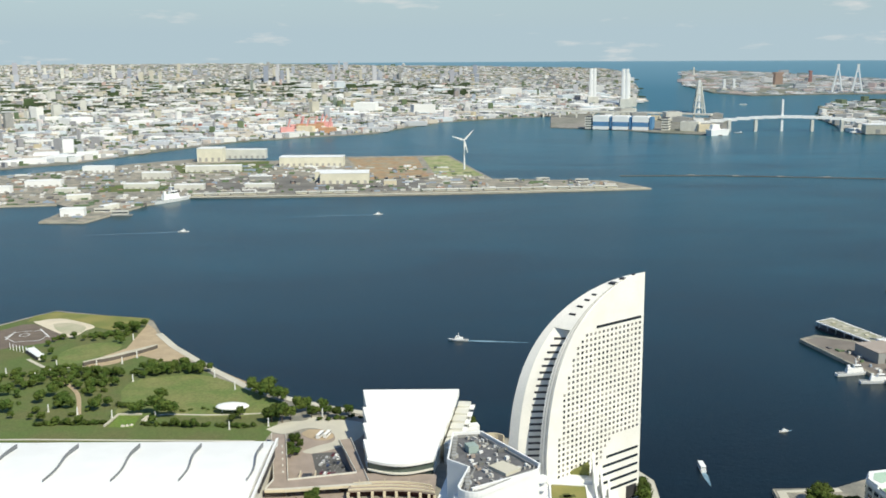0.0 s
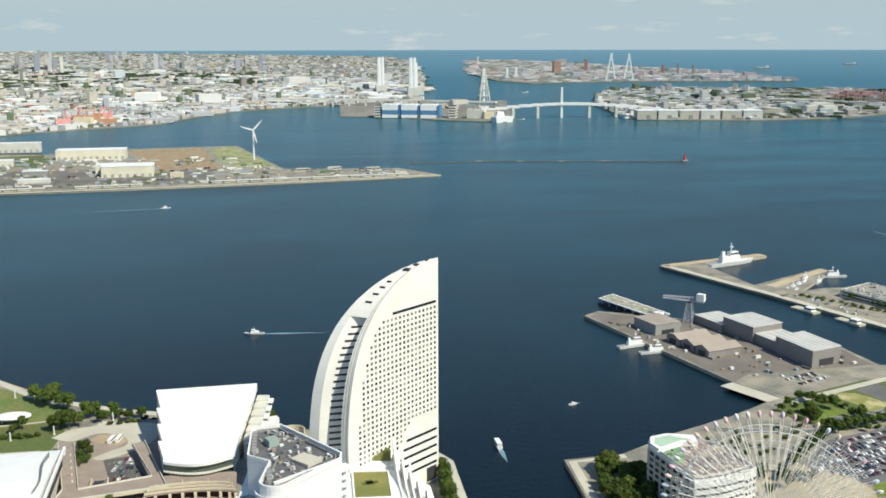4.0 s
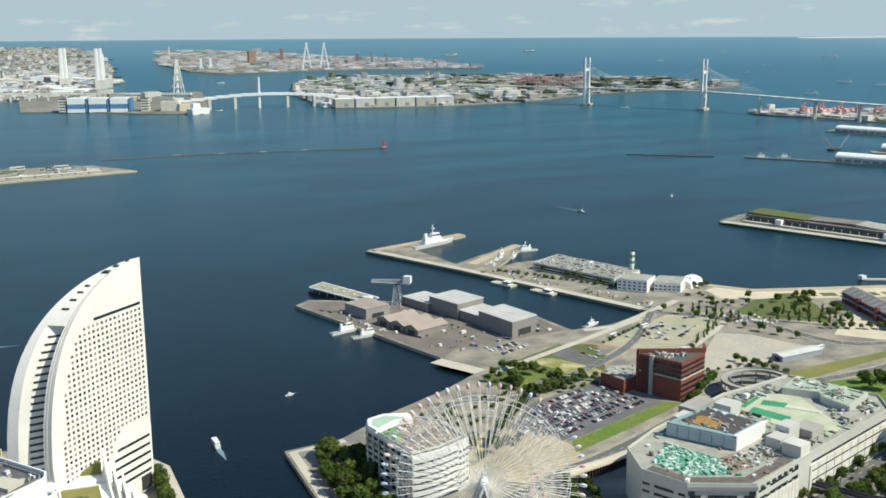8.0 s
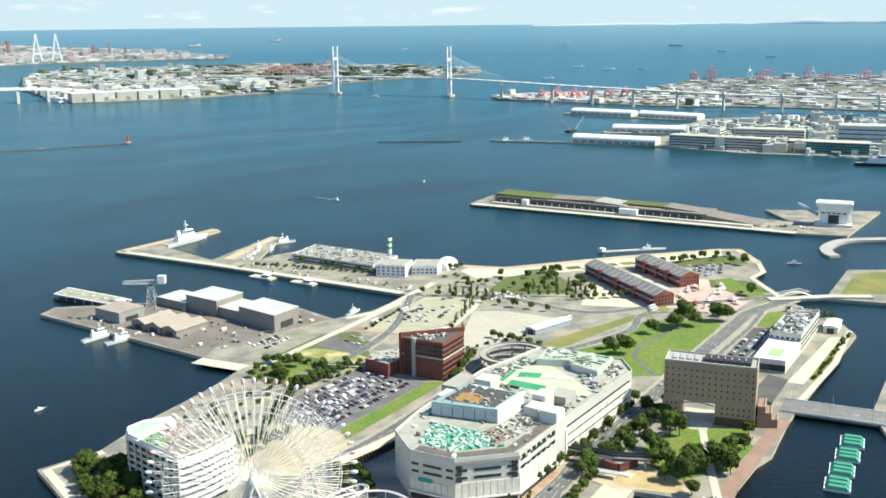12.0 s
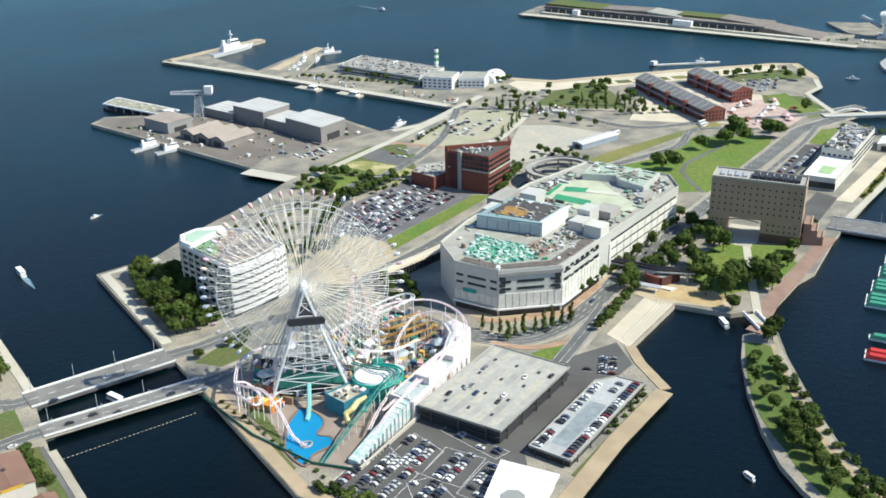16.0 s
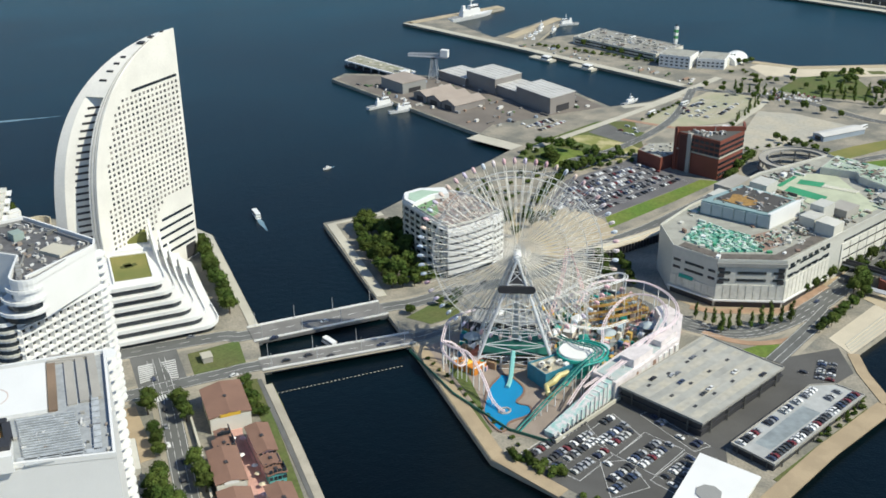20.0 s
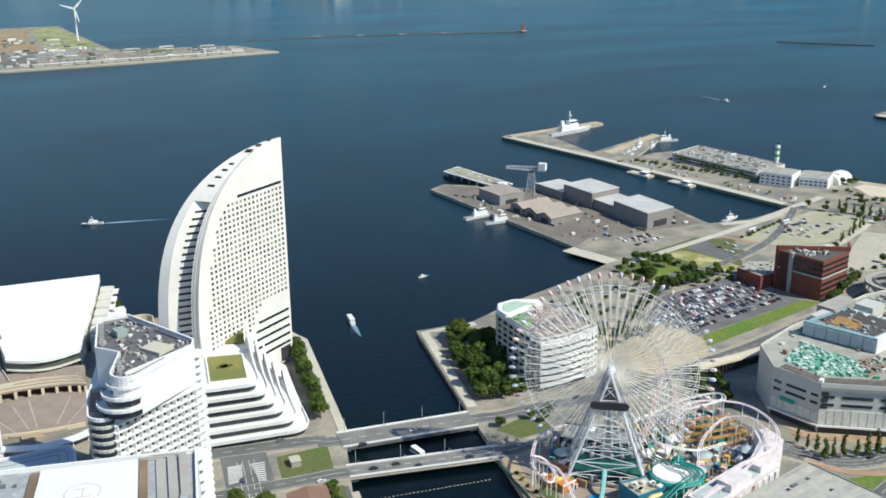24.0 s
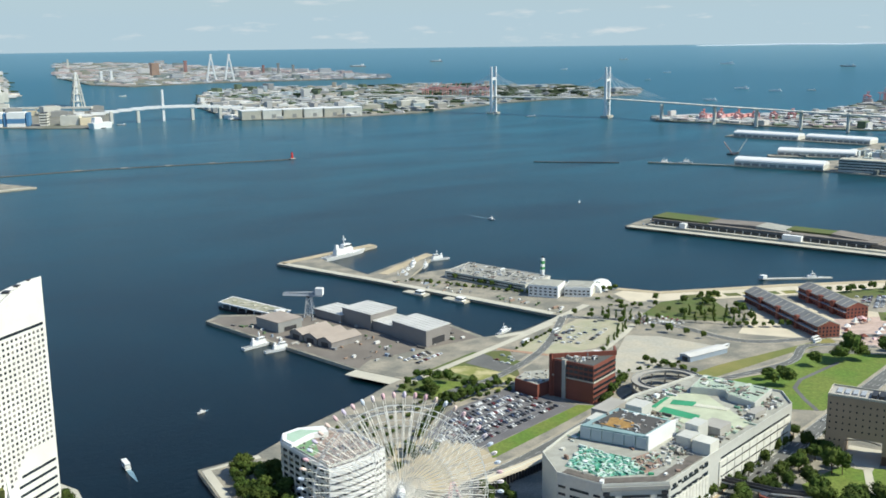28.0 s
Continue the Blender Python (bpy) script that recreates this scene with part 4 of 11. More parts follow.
patch("pavement_island", "brown planted turning island", smooth_line([(-100, 721), (-88, 719), (-80, 707), (-86, 699), (-97, 703), (-104, 712), (-100, 721)], 4), BUFF, 0.16)
patch("car_park_small", "small asphalt car park", [(-92, 674), (-76, 677), (-60, 636), (-83, 631)], LOT, 0.1)

# island ground
patch("lawn_meadow", "mown meadow crossed by paths", [(613, 536), (660, 528), (735, 545), (790, 500), (770, 488), (628, 447), (612, 462), (618, 500)], LIME, 0.12)
patch("lawn_strip", "yellowish grass strip beside a road", [(610, 562), (648, 566), (790, 562), (784, 550), (722, 553), (614, 545)], DRY, 0.14)
patch("pavement_meadow_path", "dark path across a meadow", ribbon([(624, 450), (636, 470), (652, 492), (672, 502), (735, 512)], 3.5), ASPHALT, 0.2)
patch("pavement_sand_lot", "bare sandy lot", [(562, 608), (600, 640), (646, 676), (669, 656), (691, 595), (632, 592), (576, 592)], mat("grey_sand_lot", (0.47, 0.43, 0.34), rough=0.95, vary=0.16, fine=0.4, coarse=0.05, hue=(0.42, 0.40, 0.34)), 0.1)
patch("pavement_lot_road", "pale road between lots", ribbon([(548, 668), (600, 655), (650, 682), (678, 700)], 6), PALE, 0.18)
patch("pavement_upper_lot", "gravel lot with few cars", [(529, 697), (611, 732), (665, 753), (673, 703), (646, 680), (596, 662), (546, 672)], GRAVEL, 0.09)
patch("pavement_long_quay", "pale quay beside a basin", ribbon([(545, 742), (580, 738), (690, 782)], 8), PALE, 0.18)
patch("lawn_mid", "park lawns with trees", [(760, 745), (818, 735), (790, 680), (762, 650), (722, 690), (708, 720)], GRASS, 0.1)
patch("pavement_north", "broad sandy waterfront walk", [(745, 800), (768, 806), (790, 772), (925, 712), (1030, 657), (1000, 632), (915, 676), (790, 732), (735, 765)], SANDY, 0.07)
for k in range(6):
    u = k / 6
    x, y = 800 + 118 * u, 752 - 58 * u
    patch("lawn_bed", "small rectangular lawn bed in sandy paving", [(x, y), (x + 15, y - 7), (x + 10, y - 19), (x - 5, y - 12)], DRY if k % 2 else GRASS, 0.14)
patch("pavement_warehouse", "pale paved ground before brick warehouses", [(735, 620), (775, 568), (800, 548), (895, 580), (905, 590), (850, 712), (842, 706), (800, 660)], SANDY, 0.065)
patch("lawn_point", "lawn on a rounded headland", [(880, 570), (905, 515), (930, 560), (905, 590)], GRASS, 0.1)
patch("lawn_point_north", "lawn by the tip of a headland", [(925, 672), (1020, 640), (1000, 600), (930, 640)], GRASS, 0.1)
patch("plaza_brick", "pale brick plaza with tents", [(800, 545), (835, 590), (850, 600), (900, 575), (880, 520), (820, 505), (770, 540)], mat("pink_paving", (0.55, 0.42, 0.36), rough=0.9, vary=0.2, coarse=0.15), 0.08)
patch("lawn_gateway", "lawn before an office block", [(508, 374), (550, 378), (585, 345), (562, 328), (520, 317), (484, 329), (490, 355)], LIME, 0.1)
patch("pavement_gateway", "reddish paved waterside walk", ribbon([(470, 292), (500, 304), (540, 315), (615, 336)], 10), PAVE, 0.13)
patch("pavement_gateway_path", "pale straight path", ribbon([(570, 372), (520, 332), (466, 288)], 5), PALE, 0.2)
patch("plaza_buff", "buff paved waterside square", [(448, 345), (447, 366), (489, 362), (486, 331), (474, 311), (457, 339)], SAND, 0.15)
patch("pavement_mall", "buff pavement round a shopping mall", [(346, 428), (357, 392), (396, 368), (446, 381), (560, 411), (577, 440), (558, 425), (443, 391), (397, 378), (364, 397), (354, 424)], BUFF, 0.16)
patch("lawn_gateway_east", "lawn beside a reddish walk", [(553, 358), (575, 345), (561, 326), (521, 316), (503, 320), (520, 336)], LIME, 0.11)
patch("pavement_ramp", "pale sloping landing stairs", [(393, 322), (395, 340), (450, 358), (454, 340)], SANDY, 0.12)
for k in range(4):
    patch("pavement_step", "pale stone step of a landing", ribbon([(395 + k, 324.5 + k * 2.2), (453 - k * 0.5, 342 + k * 2.2)], 0.9), PALE, 0.22 + k * 0.06)
patch("car_park_west", "crowded asphalt car park", [(192, 322), (257, 345), (290, 300), (262, 262), (226, 240), (202, 292)], LOT, 0.06)
patch("car_park_north", "crowded asphalt car park", [(352, 566), (399, 606), (469, 622), (486, 561), (384, 534)], mat("worn_lot_asphalt", (0.17, 0.165, 0.17), rough=0.9, vary=0.2, coarse=0.05), 0.06)
patch("car_park_mid", "asphalt yard between parking decks", [(275, 300), (362, 335), (392, 330), (380, 308), (352, 302), (286, 275)], LOT, 0.073)
patch("car_park_east", "asphalt car park beside a road", [(696, 424), (705, 440), (790, 466), (800, 452), (775, 446), (740, 432)], LOT, 0.10)
patch("lawn_corner", "wedge of grass between roads", [(796, 467), (840, 482), (858, 474), (800, 454)], LIME, 0.14)
patch("pavement_east_walk", "dusty sandy walk behind waterside offices", [(811, 405), (818, 398), (689, 362), (684, 373)], SANDY, 0.13)
patch("lawn_quay_edge", "narrow shrubby bed along a quay", [(840, 404), (826, 393), (700, 359), (705, 366)], DRY, 0.16)
patch("pavement_east_quay", "grey stone quay edge", ribbon([(840, 402), (753, 370), (692, 355), (640, 343)], 5), PALE, 0.2)
patch("pavement_rear_lane", "dark lane behind an office block", [(620, 352), (690, 375), (690, 392), (610, 370)], LOT, 0.09)
patch("lawn_inlet", "dry lawn by a harbour inlet", [(947, 466), (1019, 490), (1057, 472), (985, 438)], DRY, 0.12)
patch("lawn_headland_south", "lawn with glasshouses by a headland", [(908, 586), (929, 578), (903, 542), (894, 501), (867, 511), (883, 562)], LIME, 0.125)
patch("pavement_circle", "sandy round yard", [(342 + 38 * math.cos(k * math.pi / 10), 530 + 46 * math.sin(k * math.pi / 10)) for k in range(20)], SAND, 0.07)
patch("lawn_lot_edge", "grass verge beside a car park", [(376, 516), (384, 533), (488, 561), (498, 552), (440, 534)], LIME, 0.12)
patch("lawn_bank", "small lawn beside trees", [(226, 500), (250, 500), (262, 540), (235, 545)], GRASS, 0.1)
patch("lawn_bridge_head", "small lawn between two bridge roads", [(203, 463), (222, 471), (236, 470), (232, 452), (212, 450)], GRASS, 0.15)
patch("lawn_wedge", "small wedge of grass", [(340, 352), (378, 350), (356, 334)], LIME, 0.1)
patch("lawn_promenade", "grass of a curved promenade", smooth_line([(446, 284), (418, 263), (396, 243), (382, 226), (373, 211), (360, 191), (350, 160), (346, 110), (364, 110), (368, 150), (377, 177), (386, 192), (398, 209), (414, 228), (430, 247), (452, 270), (446, 284)], 3), mat("deep_green_lawn", (0.080, 0.140, 0.026), rough=0.95, vary=0.32, fine=0.6, coarse=0.05, hue=(0.115, 0.150, 0.036)), 0.12)
patch("pavement_promenade_bed", "sandy bed along a promenade path", ribbon(smooth_line([(456, 272), (432, 249), (411, 225), (391, 199), (379, 178), (371, 150), (368, 120)]), 4.5), BUFF, 0.17)
TANW = mat("tan_brick_walk", (0.44, 0.29, 0.19), rough=0.9, vary=0.22, fine=1.2, coarse=0.15)
patch("pavement_tan_walk", "tan brick walk beside a curving road", ribbon(smooth_line([(340, 376), (345, 365), (354, 355), (370, 349), (387, 350), (407, 358), (436, 366)]), 4.5), TANW, 0.22)
patch("pavement_tan_apron", "tan brick apron before a mall", ribbon(smooth_line([(352, 402), (362, 391), (380, 383), (396, 375), (415, 380), (440, 387)]), 5), TANW, 0.215)
patch("pavement_ochre_plaza", "ochre sandy plaza by the water", [(453, 354), (470, 318), (486, 326), (478, 352), (470, 362)], mat("ochre_gravel", (0.52, 0.39, 0.20), rough=0.95, vary=0.2, coarse=0.1), 0.21)
patch("lawn_deck", "strip of grass between a parking deck and a quay", ribbon([(284, 257), (362, 279)], 6), GRASS, 0.16)
patch("pavement_promenade", "pale winding walk", ribbon(smooth_line([(470, 283), (446, 260), (423, 235), (406, 214), (389, 192), (381, 176)]), 3), VERGE, 0.2)
patch("lawn_north", "rough lawn beside trees", [(392, 668), (420, 690), (500, 716), (530, 702), (492, 636), (420, 618), (398, 640)], GRASS, 0.08)
patch("lawn_clearing", "mown clearing among trees", smooth_line([(414.2, 668.4), (435.7, 667.9), (448.1, 645.7), (440.3, 631.0), (418.8, 627.4), (408.0, 650.7), (414.2, 668.4)], 4), LIME, 0.13)
patch("lawn_pale", "dry bleached lawn with bare patches", smooth_line([(449.5, 688.3), (472.5, 688.0), (489.3, 647.0), (485.7, 627.2), (456.0, 625.9), (460.5, 659.1), (449.5, 688.3)], 4), mat("bleached_grass", (0.50, 0.44, 0.24), rough=0.95, vary=0.2, fine=0.6, coarse=0.09, hue=(0.24, 0.25, 0.075)), 0.14)
patch("lawn_olive", "olive strip of grass beside a lot", [(509.3, 704.0), (519.9, 664.4), (507.6, 656.7), (502.6, 688.3)], GRASS, 0.15)
patch("pavement_red_path", "dusty reddish path behind an office", ribbon([(523.2, 711.7), (536.0, 691.2), (553.1, 664.8)], 5), mat("reddish_path", (0.46, 0.29, 0.20), rough=0.95, vary=0.2), 0.16)
patch("pavement_dry_lot", "grey gravelled lot", [(476.9, 694.4), (504.9, 708.0), (506.6, 657.6), (486.7, 659.2)], ASPHALT, 0.12)
patch("pavement_corner_street", "pale straight street behind a park", ribbon([(410.4, 679.2), (424.2, 683.7), (523.4, 716.1), (615.5, 747.8)], 7), PALE, 0.17)
patch("pavement_sheds", "pale paved yard around sheds", [(395, 735), (415, 750), (530, 750), (530, 800), (450, 905), (365, 960), (347, 952)], mat("yard_concrete", (0.205, 0.18, 0.155), rough=0.9, vary=0.18, coarse=0.05), 0.06)
patch("pavement_pontoon", "low concrete landing", [(411, 690), (392, 734), (378, 728), (397, 684)], PALE, -0.4)

road([(40, 494), (103, 488.6), (119, 483), (195, 479.5), (212, 477.4), (240, 479), (300, 478), (352, 494), (404, 506), (489, 535), (560, 560)], 11)
road([(40, 451), (96, 450.3), (115.5, 449.7), (193, 440.6), (210, 441), (230, 443)], 10)
road([(325, 430), (338, 385), (365, 364), (415, 371), (480, 394), (570, 420), (640, 440), (692, 456), (792, 484), (832, 494), (900, 490)], 13, lanes=4)
road([(68, 480), (65, 440), (60, 395), (55, 350), (44, 250)], 10, lanes=3)
road([(606, 541), (700, 536), (755, 558), (800, 520)], 8)
road([(640, 424), (700, 444), (792, 470), (850, 492)], 5, lanes=2)
road([(420, 640), (480, 650), (560, 690), (640, 760)], 8)
road([(640, 760), (700, 690), (720, 600), (790, 565), (870, 520), (940, 500)], 9)
road([(330, 640), (400, 622), (470, 632), (520, 600), (552, 565)], 7)
road([(352, 335), (392, 352), (420, 365)], 9)
patch("crossing_apron", "asphalt crossing with hatched islands", [(54, 448), (56, 488), (80, 486), (78, 448)], ASPHALT, 0.08)
for i in range(9):
    u = (i + 0.5) / 9
    for a_, b_, c_, d_, sl in (((56, 459), (58.2, 477), (63.5, 457.6), (65.6, 474), 2.6), ((71.2, 457), (69.7, 476), (74.6, 458.5), (77.2, 478.6), -2.6)):
        p_, q_ = Vector(a_).lerp(Vector(b_), u), Vector(c_).lerp(Vector(d_), u) + Vector((0, sl))
        structure("trim_hatch", one(prism, ribbon([tuple(p_), tuple(q_)], 0.75), G + 0.08, G + 0.36), PAINT, "white hatching on asphalt")
for i in range(10):
    structure("trim_crossing", one(box, (59.6 + i * 1.3, 441 + i * 0.05, G + 0.3), (0.65, 5.0, 0.1)), PAINT, "white bar of a zebra crossing")
ksk = thing("lawn_kiosk", "small grey vent kiosk on a lawn", "kiosk", at=(91.6, 467, G))
part("body", one(box, (0, 0, 1.6), (5, 6, 3.2)), CONCRETE, ksk)
part("roof", one(box, (0, 0, 3.35), (5.6, 6.6, 0.3)), PALE, ksk)
patch("lawn_median", "lawn between two roads", [(84, 478), (112, 480), (109, 455), (82, 454)], GRASS, 0.12)
patch("pavement_canal_path", "narrow grey path on a canal bank", ribbon([(110.4, 436.8), (108.5, 414.8), (106.5, 387.8), (104.2, 355.7), (102.3, 333.1)], 2.2), ASPHALT, 0.2)
patch("lawn_canal_edge", "yellowish grass strip by a quay edge", ribbon([(113.9, 430.3), (112.7, 410.4), (111.2, 397.2)], 2.4), DRY, 0.22)
patch("pavement_shop_court", "pink paved court between shops", [(85.2, 405.1), (91.4, 402.0), (88.1, 387.1), (87.8, 368.4), (81.7, 343.4), (77.1, 345.7), (82.3, 360.0), (84.2, 377.1), (83.5, 389.4)], mat("pink_court_paving", (0.60, 0.36, 0.30), rough=0.9, vary=0.2, fine=1.5, coarse=0.2), 0.24)
patch("lawn_canal_bank", "green bank beside a canal", [(103, 440), (110, 438), (104, 376), (99, 332), (93, 334), (99, 380)], GRASS, 0.1)
patch("alley", "pink paved alley between shops", [(80, 398), (90, 398), (89, 370), (91, 340), (88, 318), (79, 318), (81, 345), (83, 368)], mat("pink_alley", (0.70, 0.40, 0.34), rough=0.85, vary=0.15, coarse=0.3), 0.1)

# ---- trees ----
def leaf_cloud(rng, lobes, n, leaf):
    """A crown: uneven leafy clumps round lobes (centre, radii), with many small tilted leaves standing out of them."""
    ico = bmesh.new()
    bmesh.ops.create_icosphere(ico, subdivisions=1, radius=1.0)
    ico.verts.ensure_lookup_table()
    ball = [v.co.copy() for v in ico.verts]
    tris = [[v.index for v in f.verts] for f in ico.faces]
    ico.free()
    verts, faces = [], []
    for c, r in lobes:
        k = len(verts)
        for v in ball:
            s = rng.uniform(0.66, 1.06) * (0.9 if v.z < -0.3 else 1.0)
            verts.append((c[0] + v.x * r[0] * s, c[1] + v.y * r[1] * s, c[2] + v.z * r[2] * s))
        faces += [[k + i for i in t] for t in tris]
        for _ in range(n):
            d = Vector((rng.gauss(0, 1), rng.gauss(0, 1), rng.gauss(0.2, 1))).normalized() * rng.uniform(0.85, 1.16)
            p = Vector(c) + Vector((d.x * r[0], d.y * r[1], d.z * r[2]))
            u = Vector((rng.gauss(0, 1), rng.gauss(0, 1), rng.gauss(0, 0.5))).normalized()
            w = (u.cross(d) + u * rng.uniform(-0.3, 0.3) + Vector((0, 0, rng.uniform(-0.4, 0.4)))).normalized()
            s = leaf * rng.uniform(0.5, 1.1)
            k = len(verts)
            verts += [tuple(p + u * s), tuple(p + w * s * 0.8), tuple(p - u * s), tuple(p - w * s * 0.8)]
            faces.append((k, k + 1, k + 2, k + 3))
    me = bpy.data.meshes.new("crown")
    me.from_pydata(verts, [], faces)
    me.materials.append(LEAF)
    for p in me.polygons:
        p.use_smooth = len(p.vertices) == 3
    return me


def trunk_mesh(rng, h, r, limbs, reach):
    bm = bmesh.new()
    rod(bm, (0, 0, -0.3), (0, 0, h), r, 6, r * 0.5)
    for k in range(limbs):
        a = 6.283 * (k + rng.random() * 0.5) / limbs
        rod(bm, (0, 0, h * rng.uniform(0.6, 0.95)), (math.cos(a) * reach, math.sin(a) * reach, h * rng.uniform(1.3, 1.6)), r * 0.45, 4, r * 0.15)
    return mesh_of("trunk", bm, BARK)


trng = random.Random(3)
TREES = {"broad": [], "tall": [], "bush": []}
for k in range(5):
    lobes = [((trng.uniform(-2.1, 2.1), trng.uniform(-2.1, 2.1), trng.uniform(3.9, 7.3)), (trng.uniform(1.0, 2.1), trng.uniform(1.0, 2.1), trng.uniform(0.9, 1.7))) for _ in range(17)] + [((0, 0, 5.4), (2.9, 2.9, 2.2))]
    TREES["broad"].append((trunk_mesh(trng, 3.6, 0.28, 5, 2.2), leaf_cloud(trng, lobes, 62, 0.42)))
for k in range(3):
    lobes = [((trng.uniform(-0.6, 0.6), trng.uniform(-0.6, 0.6), 2.6 + i * 1.5), (1.7 - i * 0.22, 1.7 - i * 0.22, 1.3)) for i in range(6)]
    TREES["tall"].append((trunk_mesh(trng, 4.5, 0.2, 3, 0.9), leaf_cloud(trng, lobes, 50, 0.34)))
for k in range(3):
    lobes = [((trng.uniform(-1.0, 1.0), trng.uniform(-0.9, 0.9), trng.uniform(0.5, 1.3)), (0.9, 0.9, 0.7)) for _ in range(5)]
    TREES["bush"].append((trunk_mesh(trng, 0.6, 0.1, 3, 0.5), leaf_cloud(trng, lobes, 44, 0.26)))
WORDS = {"broad": ("tree", "round leafy dark green tree"), "tall": ("tree", "slender upright green tree"), "bush": ("shrub", "low dense green shrub")}


PLANTED = []


def tree(x, y, kind="broad", s=1.0, where="on grass", group="", z=G):
    PLANTED.append((math.hypot(x, y), x, y, z, kind, s * trng.uniform(0.9, 1.1), s * trng.uniform(0.85, 1.15), trng.uniform(0, 360), where, group, trng.randrange(3)))


def plant_all(singles=290):
    """The nearest trees each as a thing; those past that joined into one."""
    count = {"tree": 0, "shrub": 0}
    verts, faces = [], []
    for _, x, y, z, kind, sx, sz, turn, where, group, pick in sorted(PLANTED):
        tm, cm = TREES[kind][pick]
        name, words = WORDS[kind]
        count[name] += 1
        if count[name] <= singles:
            e = thing(name, words + " " + where, name, group, (x, y, z), turn)
            e.scale = (sx, sx, sz)
            part("trunk", tm, None, e)
            part("crown", cm, None, e)
        else:
            m = Matrix.Translation((x, y, z)) @ Matrix.Rotation(radians(turn), 4, "Z") @ Matrix.Diagonal((sx, sx, sz, 1))
            k = len(verts)
            verts += [(m @ v.co)[:] for v in cm.vertices]
            faces += [[k + i for i in p.vertices] for p in cm.polygons]
    stuff("woodland", verts, faces, LEAF, "more dark green trees further off")["category"] = "trees"


def grove(poly, n, kind="broad", s=1.0, gap=5.0, where="in a grove", group="park trees", vary=0.25):
    xs, ys = [p[0] for p in poly], [p[1] for p in poly]
    put, tries = [], 0
    while len(put) < n and tries < n * 40:
        tries += 1
        p = (trng.uniform(min(xs), max(xs)), trng.uniform(min(ys), max(ys)))
        if inside(p, poly) and all(math.hypot(p[0] - q[0], p[1] - q[1]) > gap for q in put):
            put.append(p)
            tree(p[0], p[1], kind, s * trng.uniform(1 - vary, 1 + vary), where, group)


def avenue(a, b, n, kind="broad", s=1.0, where="beside a road", group="street trees", jitter=1.0):
    for i in range(n):
        u = (i + 0.5) / n
        tree(a[0] + (b[0] - a[0]) * u + trng.uniform(-jitter, jitter), a[1] + (b[1] - a[1]) * u + trng.uniform(-jitter, jitter), kind, s * trng.uniform(0.8, 1.2), where, group)


# headland park
def spots(pts, s, kind="broad", where="in a waterfront park", group="park trees"):
    for x, y in pts:
        tree(x, y, kind, s * trng.uniform(0.8, 1.2), where, group)


spots([(-377, 960), (-371, 968), (-362, 972), (-349, 964), (-338, 963), (-330, 969), (-316, 959), (-309, 953), (-377, 945), (-364, 918), (-353, 897), (-362, 894)], 0.8)
spots([(-316, 987), (-312, 998), (-305, 1013), (-324, 992), (-306, 991)], 1.3)
spots([(-287, 799), (-322, 783), (-302, 769), (-295, 769), (-304, 783), (-276, 769), (-265, 774), (-240, 755), (-235, 758), (-340, 760), (-357, 800), (-318, 799), (-292, 810), (-271, 764)], 1.25)
spots([(-226, 784), (-224, 756), (-215, 747), (-209, 751)], 1.6)
spots([(-315, 744), (-305, 740), (-348, 800), (-359, 814), (-316, 757), (-348, 817), (-274, 734), (-283, 734), (-292, 734), (-192, 725), (-186, 726), (-219, 733), (-201, 728), (-331, 747)], 0.8)
spots([(-152, 799), (-143, 788), (-157, 806), (-133, 782), (-128, 779), (-130, 736), (-122, 736), (-116, 740), (-128, 748), (-142, 799)], 1.5)
spots([(-110, 756), (-106, 760), (-98, 752), (-89, 751), (-82, 745), (-73, 750), (-114, 763), (-101, 745), (-94, 758), (-155, 744), (-160, 737)], 1.05)
grove([(-269, 862), (-245, 881), (-208, 873), (-200, 854), (-238, 854), (-259, 842)], 22, s=0.85, gap=5.5, where="in a waterfront park")
grove([(-308, 859), (-272, 870), (-274, 895), (-225, 894), (-242, 869), (-296, 838)], 12, "bush", 1.8, 5, "in a waterfront park", "park shrubs")
grove([(-377, 815), (-398, 861), (-361, 868), (-317, 871), (-280, 857), (-264, 827), (-279, 816), (-322, 817)], 30, s=0.85, gap=8, where="in a waterfront park")
grove([(-338, 744), (-369, 818), (-275, 816), (-234, 754), (-262, 748)], 16, "bush", 2.0, 6, "in a waterfront park", "park shrubs")
grove([(-379, 818), (-386, 858), (-317, 871), (-272, 855), (-261, 833), (-278, 813)], 26, "bush", 2.3, 4.5, "in a waterfront park", "park shrubs")
grove([(-380, 821), (-383, 851), (-315, 866), (-271, 852), (-266, 824), (-321, 814)], 22, s=0.9, gap=6, where="in a waterfront park")
grove([(-391, 961), (-365, 980), (-318, 971), (-301, 1008), (-323, 996), (-374, 972)], 16, "bush", 2.4, 4, "beside a landing ground", "park shrubs")
grove([(-266, 852), (-243, 874), (-205, 867), (-201, 854), (-238, 854)], 12, s=1.1, gap=6, where="in a waterfront park")
avenue((-308, 733), (-257, 735), 22, "bush", 1.7, "along a garden path", "hedge", 1.5)
avenue((-225, 732), (-141, 726), 26, "bush", 1.6, "along a garden path", "hedge", 1.8)
avenue((-209, 762), (-180, 767), 7, "bush", 1.0, "on a lawn", "park shrubs", 3.0)
avenue((-96, 736), (-63, 747), 6, "bush", 1.5, "behind a seawall", "park shrubs", 3.0)
